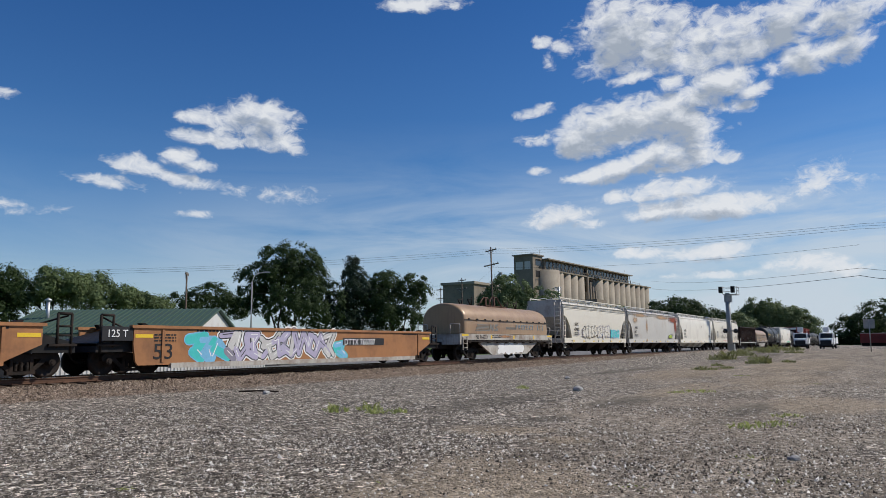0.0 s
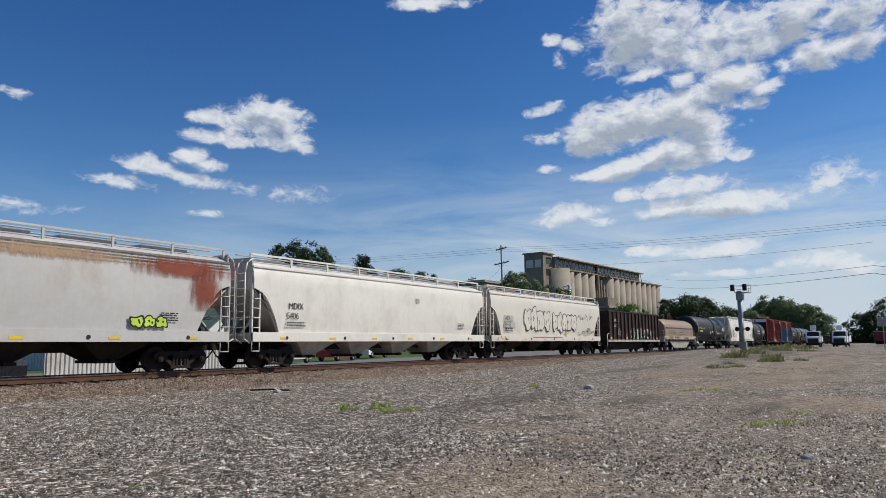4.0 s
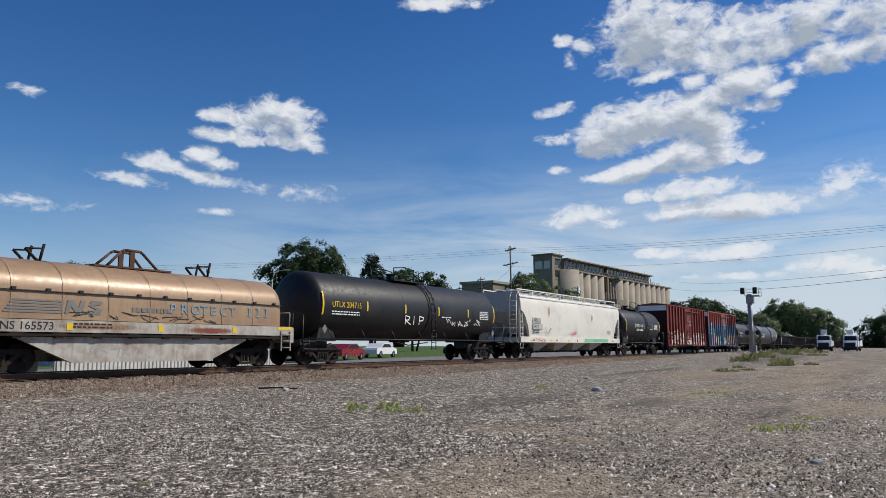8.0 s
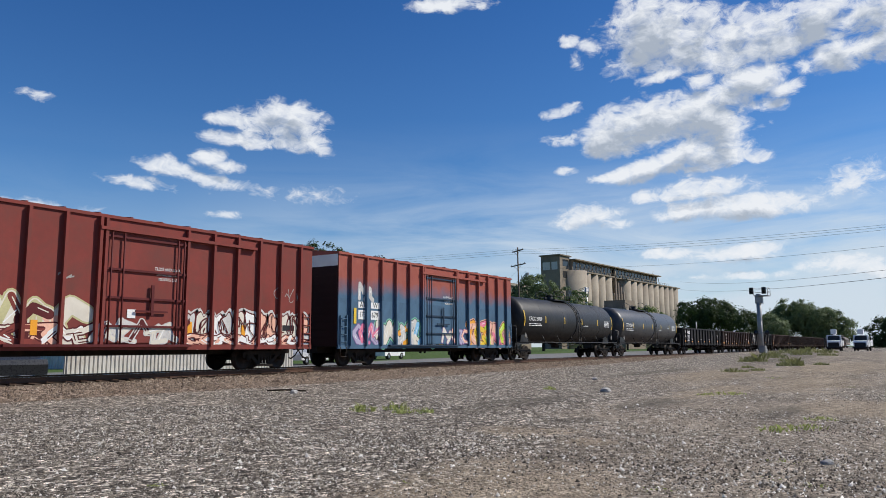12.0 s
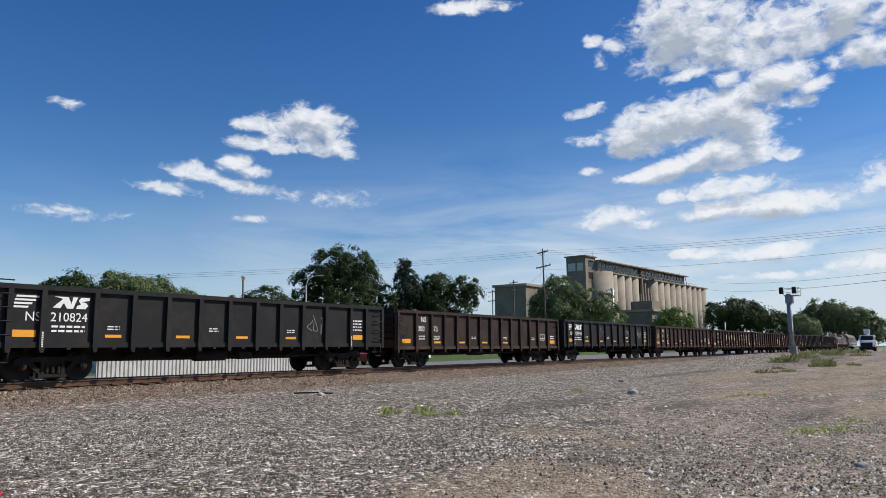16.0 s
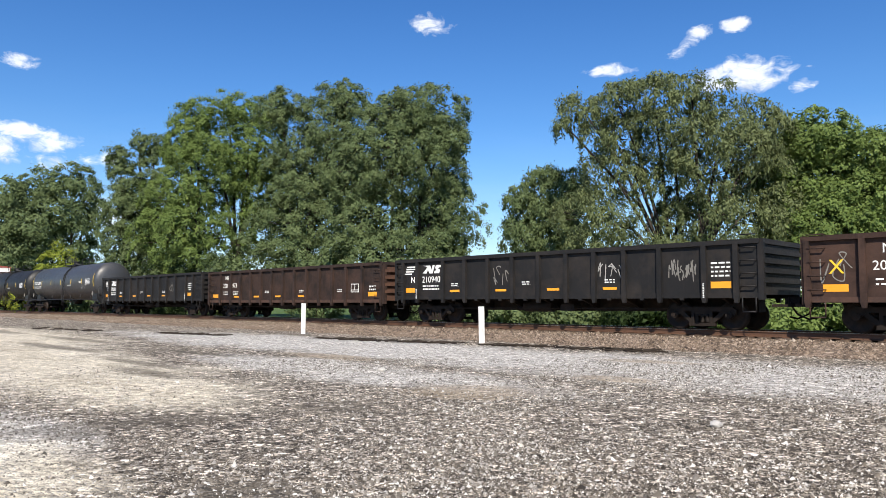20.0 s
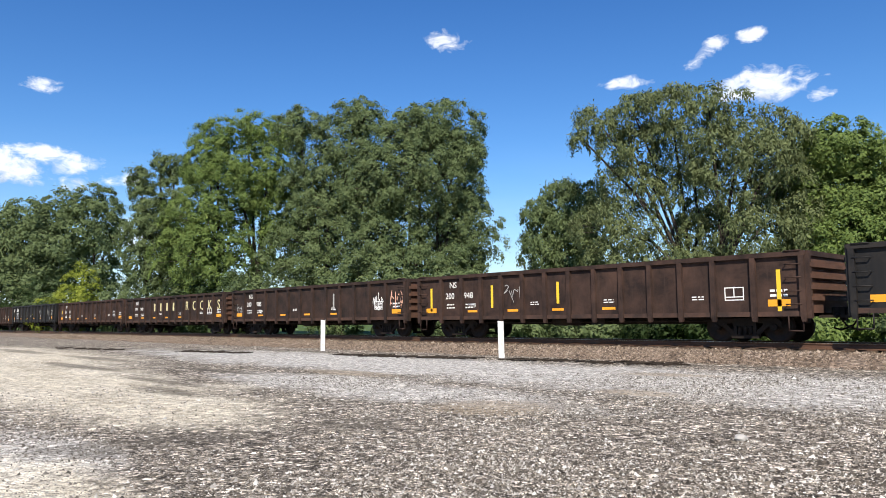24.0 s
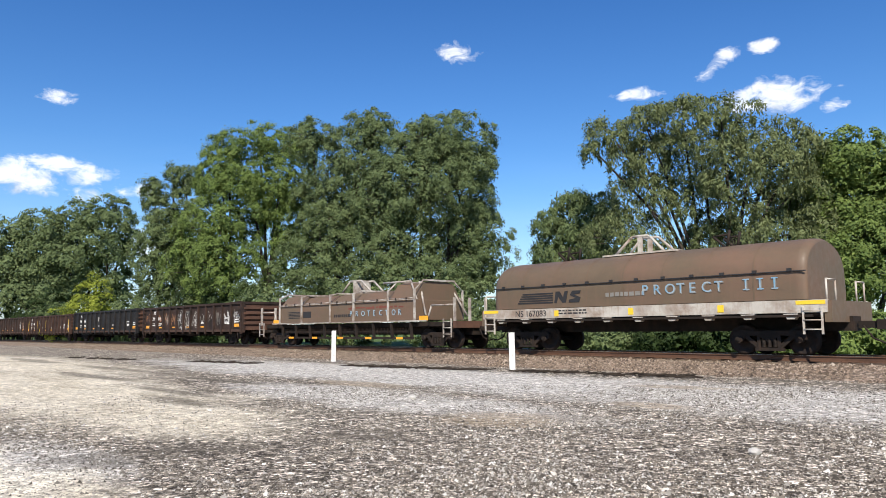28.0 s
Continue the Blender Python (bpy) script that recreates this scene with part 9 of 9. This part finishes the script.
for i, (x, y, h, r, mat) in enumerate(BUSHES):
    z = ground_z(x, y)
    tree(((x - r * 0.4, y, z + h * 0.4, r * 0.62, h * 0.42), (x + r * 0.35, y + 0.4, z + h * 0.55, r * 0.6, h * 0.45), (x, y - 0.5, z + h * 0.28, r * 0.8, h * 0.3)), 300 + i, mat, 11000, 0.095, 0.0, "dense leafy undergrowth shrub behind the track", "bush", "shrub", 8)

# ---- small things on the yard ----
L_WEED = leaf_material("weed_leaves", (0.16, 0.2, 0.05), (0.42, 0.46, 0.16), 0.35)
L_THICKET = leaf_material("rank_weed_leaves", (0.09, 0.105, 0.04), (0.27, 0.28, 0.12), 0.3)


def weed(x, y, r, h, n, seed, mat=None, wide=1.0, label="low green weed tuft growing in the gravel"):
    """A low tuft of narrow blades."""
    rng = np.random.default_rng(seed)
    a, d = rng.uniform(0, 2 * np.pi, n), r * np.sqrt(rng.random(n))
    px, py = d * np.cos(a), d * np.sin(a)
    b = rng.uniform(0, 2 * np.pi, n)
    hh = h * rng.uniform(0.4, 1.1, n) * (1.1 - 0.6 * d / r)
    w = (0.009 + 0.01 * rng.random(n)) * wide
    lean = hh * 0.7
    root = np.stack([px, py, 0 * px - 0.02], -1)
    tip = root + np.stack([lean * np.cos(b), lean * np.sin(b), hh], -1)
    mid = (root + tip) / 2 + np.stack([0 * b, 0 * b, hh * 0.2], -1)
    side = np.stack([-np.sin(b) * w, np.cos(b) * w, 0 * b], -1)
    v = np.stack([root - side, root + side, mid + side, tip, mid - side], 1).reshape(-1, 3)
    f = np.arange(n)[:, None] * 5 + np.array([[0, 1, 2, 3, 4]])
    ob = new("weed_tuft", big_mesh("weed_tuft", v, f, mat or L_WEED))
    ob.matrix_basis = pose(x, y, ground_z(x, y))
    tagged(ob, label, "weed", "weeds in the yard", "stuff")


WEEDS = (
    (13.2, 10.8, 0.28, 0.22), (13.9, 10.4, 0.3, 0.24), (13.7, 9.6, 0.3, 0.16), (13.4, 9.9, 0.2, 0.12), (23.9, 5.3, 0.55, 0.14), (23.2, 5.8, 0.3, 0.1), (14.5, 2.4, 0.4, 0.12),
    (15.1, 2.0, 0.4, 0.13), (10.5, 1.7, 0.24, 0.09), (9.2, 1.7, 0.26, 0.06), (17.0, 2.0, 0.35, 0.1), (9.0, 4.3, 0.18, 0.05), (9.0, 1.2, 0.2, 0.06), (7.9, 2.5, 0.25, 0.04),
    (22.6, 10.6, 0.2, 0.2), (5.1, 7.0, 0.12, 0.05), (6.7, 4.9, 0.14, 0.04), (36.0, 6.0, 0.4, 0.08), (30.0, 2.6, 0.35, 0.08),
)
THICKET = (
    (61.7, 11.3, 0.7, 1.0), (60.3, 11.9, 0.6, 0.7), (54.4, 7.6, 0.55, 0.85), (53.4, 8.2, 0.5, 0.4), (42.0, 8.9, 0.7, 0.35), (44.5, 8.2, 0.5, 0.25), (58.0, 8.6, 0.6, 0.4), (57.0, 6.4, 0.5, 0.3),
    (64.0, 9.6, 0.6, 0.45), (48.0, 9.4, 0.4, 0.3), (75.0, 12.0, 0.9, 0.6), (82.0, 13.6, 1.2, 0.8), (90.0, 12.0, 1.2, 0.9), (98.0, 14.4, 1.4, 1.0), (104.0, 11.0, 1.4, 0.9), (112.0, 14.0, 1.6, 1.1), (86.0, 9.0, 1.0, 0.6),
)
for i, (x, y, r, h) in enumerate(WEEDS):
    weed(x, y, r, h, int(26 + 70 * r), 500 + i)
for i, (x, y, r, h) in enumerate(THICKET):
    weed(x, y, r, h * 0.8, int(50 + 60 * r), 600 + i, L_THICKET, 1.8, "rank dark green weeds on the dirt by the crossing")


def rock(x, y, r, seed, mat):
    bm = bmesh.new()
    bmesh.ops.create_icosphere(bm, subdivisions=2, radius=r)
    for v in bm.verts:
        v.co *= 1 + 0.35 * noise.noise(v.co * (2.2 / r) + Vector((seed, 0, 0)))
        v.co.z *= 0.7
    me = bpy.data.meshes.new("rock")
    bm.to_mesh(me)
    bm.free()
    me.materials.append(mat)
    ob = new("rock", me)
    ob.matrix_basis = pose(x, y, ground_z(x, y) + r * 0.3)
    tagged(ob, "pale angular rock lying on the gravel", "rock", "rocks in the yard")


M_ROCK = material("pale_limestone", (0.45, 0.43, 0.4), 0.9, 0, 0.2, 8, (0.25, 0.22, 0.2), 0.3, 6, bump=0.5)
for i, (x, y, r) in enumerate(((22.6, 8.7, 0.17), (10.6, 1.2, 0.08), (16.5, 16.2, 0.12), (-4.0, 8.4, 0.07), (-12.0, 10.0, 0.08), (30.0, 12.0, 0.12))):
    rock(x, y, r, i * 3.1, M_ROCK)


def bark_litter():
    """Dark broken twigs and bark washed up along the foot of the ballast."""
    rng = random.Random(12)
    s = Shape()
    for (x0, y0), (x1, y1), n in (((-33.5, 14.6), (-28.5, 15.3), 90), ((-24.0, 16.6), (-17.5, 17.6), 150), ((-16.0, 17.9), (-10.5, 18.6), 110), ((-45.0, 12.4), (-38.0, 13.6), 70)):
        for _ in range(n):
            t = rng.random()
            x, y = x0 + (x1 - x0) * t + rng.gauss(0, 0.15), y0 + (y1 - y0) * t + rng.gauss(0, 0.22)
            a, d, z = rng.gauss(0.15, 0.5), rng.uniform(0.08, 0.32), ground_z(x, y) + 0.02
            s.tube((x - d * math.cos(a), y - d * math.sin(a), z), (x + d * math.cos(a), y + d * math.sin(a), z + rng.uniform(0, 0.05)), rng.uniform(0.01, 0.028), n=4)
    ob = new("bark_litter", s.mesh("bark_litter", M_TWIG))
    tagged(ob, "dark broken twigs and bark at the ballast's foot", "litter", kind="stuff")
    st = new("stick", Shape().path([(16.55, 17.4, 0.2), (16.75, 16.8, 0.23), (16.9, 16.1, 0.21)], 0.025).mesh("stick", M_TWIG))
    tagged(st, "bare dark stick lying on the gravel", "stick")


M_TWIG = material("dark_twig_bark", (0.035, 0.027, 0.021), 0.95, 0, 0.4, 6)
bark_litter()


def crumpled_rag(x, y):
    rng = random.Random(3)
    bm = bmesh.new()
    bmesh.ops.create_grid(bm, x_segments=14, y_segments=8, size=0.5)
    for v in bm.verts:
        q = v.co.copy()
        v.co = Vector((q.x * 0.34, q.y * 0.2, 0.035 + 0.05 * noise.noise((q.x * 5, q.y * 5, 1.7)) + 0.03 * noise.noise((q.x * 13, q.y * 11, 4.0))))
    bmesh.ops.solidify(bm, geom=bm.faces[:], thickness=0.004)
    me = bpy.data.meshes.new("rag")
    bm.to_mesh(me)
    bm.free()
    me.materials.append(material("red_cloth", (0.55, 0.02, 0.04), 0.8, 0, 0.2, 8))
    ob = new("rag", me)
    ob.matrix_basis = pose(x, y, ground_z(x, y) + 0.01, 0, 0, 25)
    tagged(ob, "crumpled bright red rag on the gravel", "rag")


crumpled_rag(3.5, 8.0)


def distant_row():
    """Brown boxcars parked far down the line, and a sign by the road."""
    for i, (x, y) in enumerate(((232.0, -2.0), (236.0, 4.5), (240.0, -12.0))):
        c = thing("parked_box_car", pose(x, y, ground_z(x, y), 0, 0, 84), "distant brown boxcar parked beyond the crossing", "freight car", "distant parked boxcars")
        part("body", Shape().box(-3.2, 3.2, -1.5, 1.5, 0.9, 3.4, 0.03), M_RED, c)
        part("roof", Shape().prism([(-1.55, 3.4), (0, 3.65), (1.55, 3.4)], -3.3, 3.3, "x"), M_DARKEND, c)
        part("underframe", Shape().box(-3.0, 3.0, -0.9, 0.9, -0.15, 0.9), M_STEEL, c)
    p = thing("road_sign", pose(95.0, 2.2, ground_z(95, 2.2)), "back of a grey road sign on a post", "sign")
    part("post", Shape().tube((0, 0, 0), (0, 0, 3.6), 0.05, n=8), M_GREYMETAL, p)
    part("plate", Shape().box(-0.02, 0.02, -0.55, 0.55, 2.6, 3.6, 0.01), M_GREYMETAL, p)


distant_row()


def motions():
    """The train rolls by; every car goes at the same steady speed."""
    for ob, mid in CARS:
        walk(ob, [(t, pose(mid - SPEED * t, TRACK_Y, RAIL_Z)) for t in (0.0, 7.0, 14.0, 21.0, 28.0)])


motions()
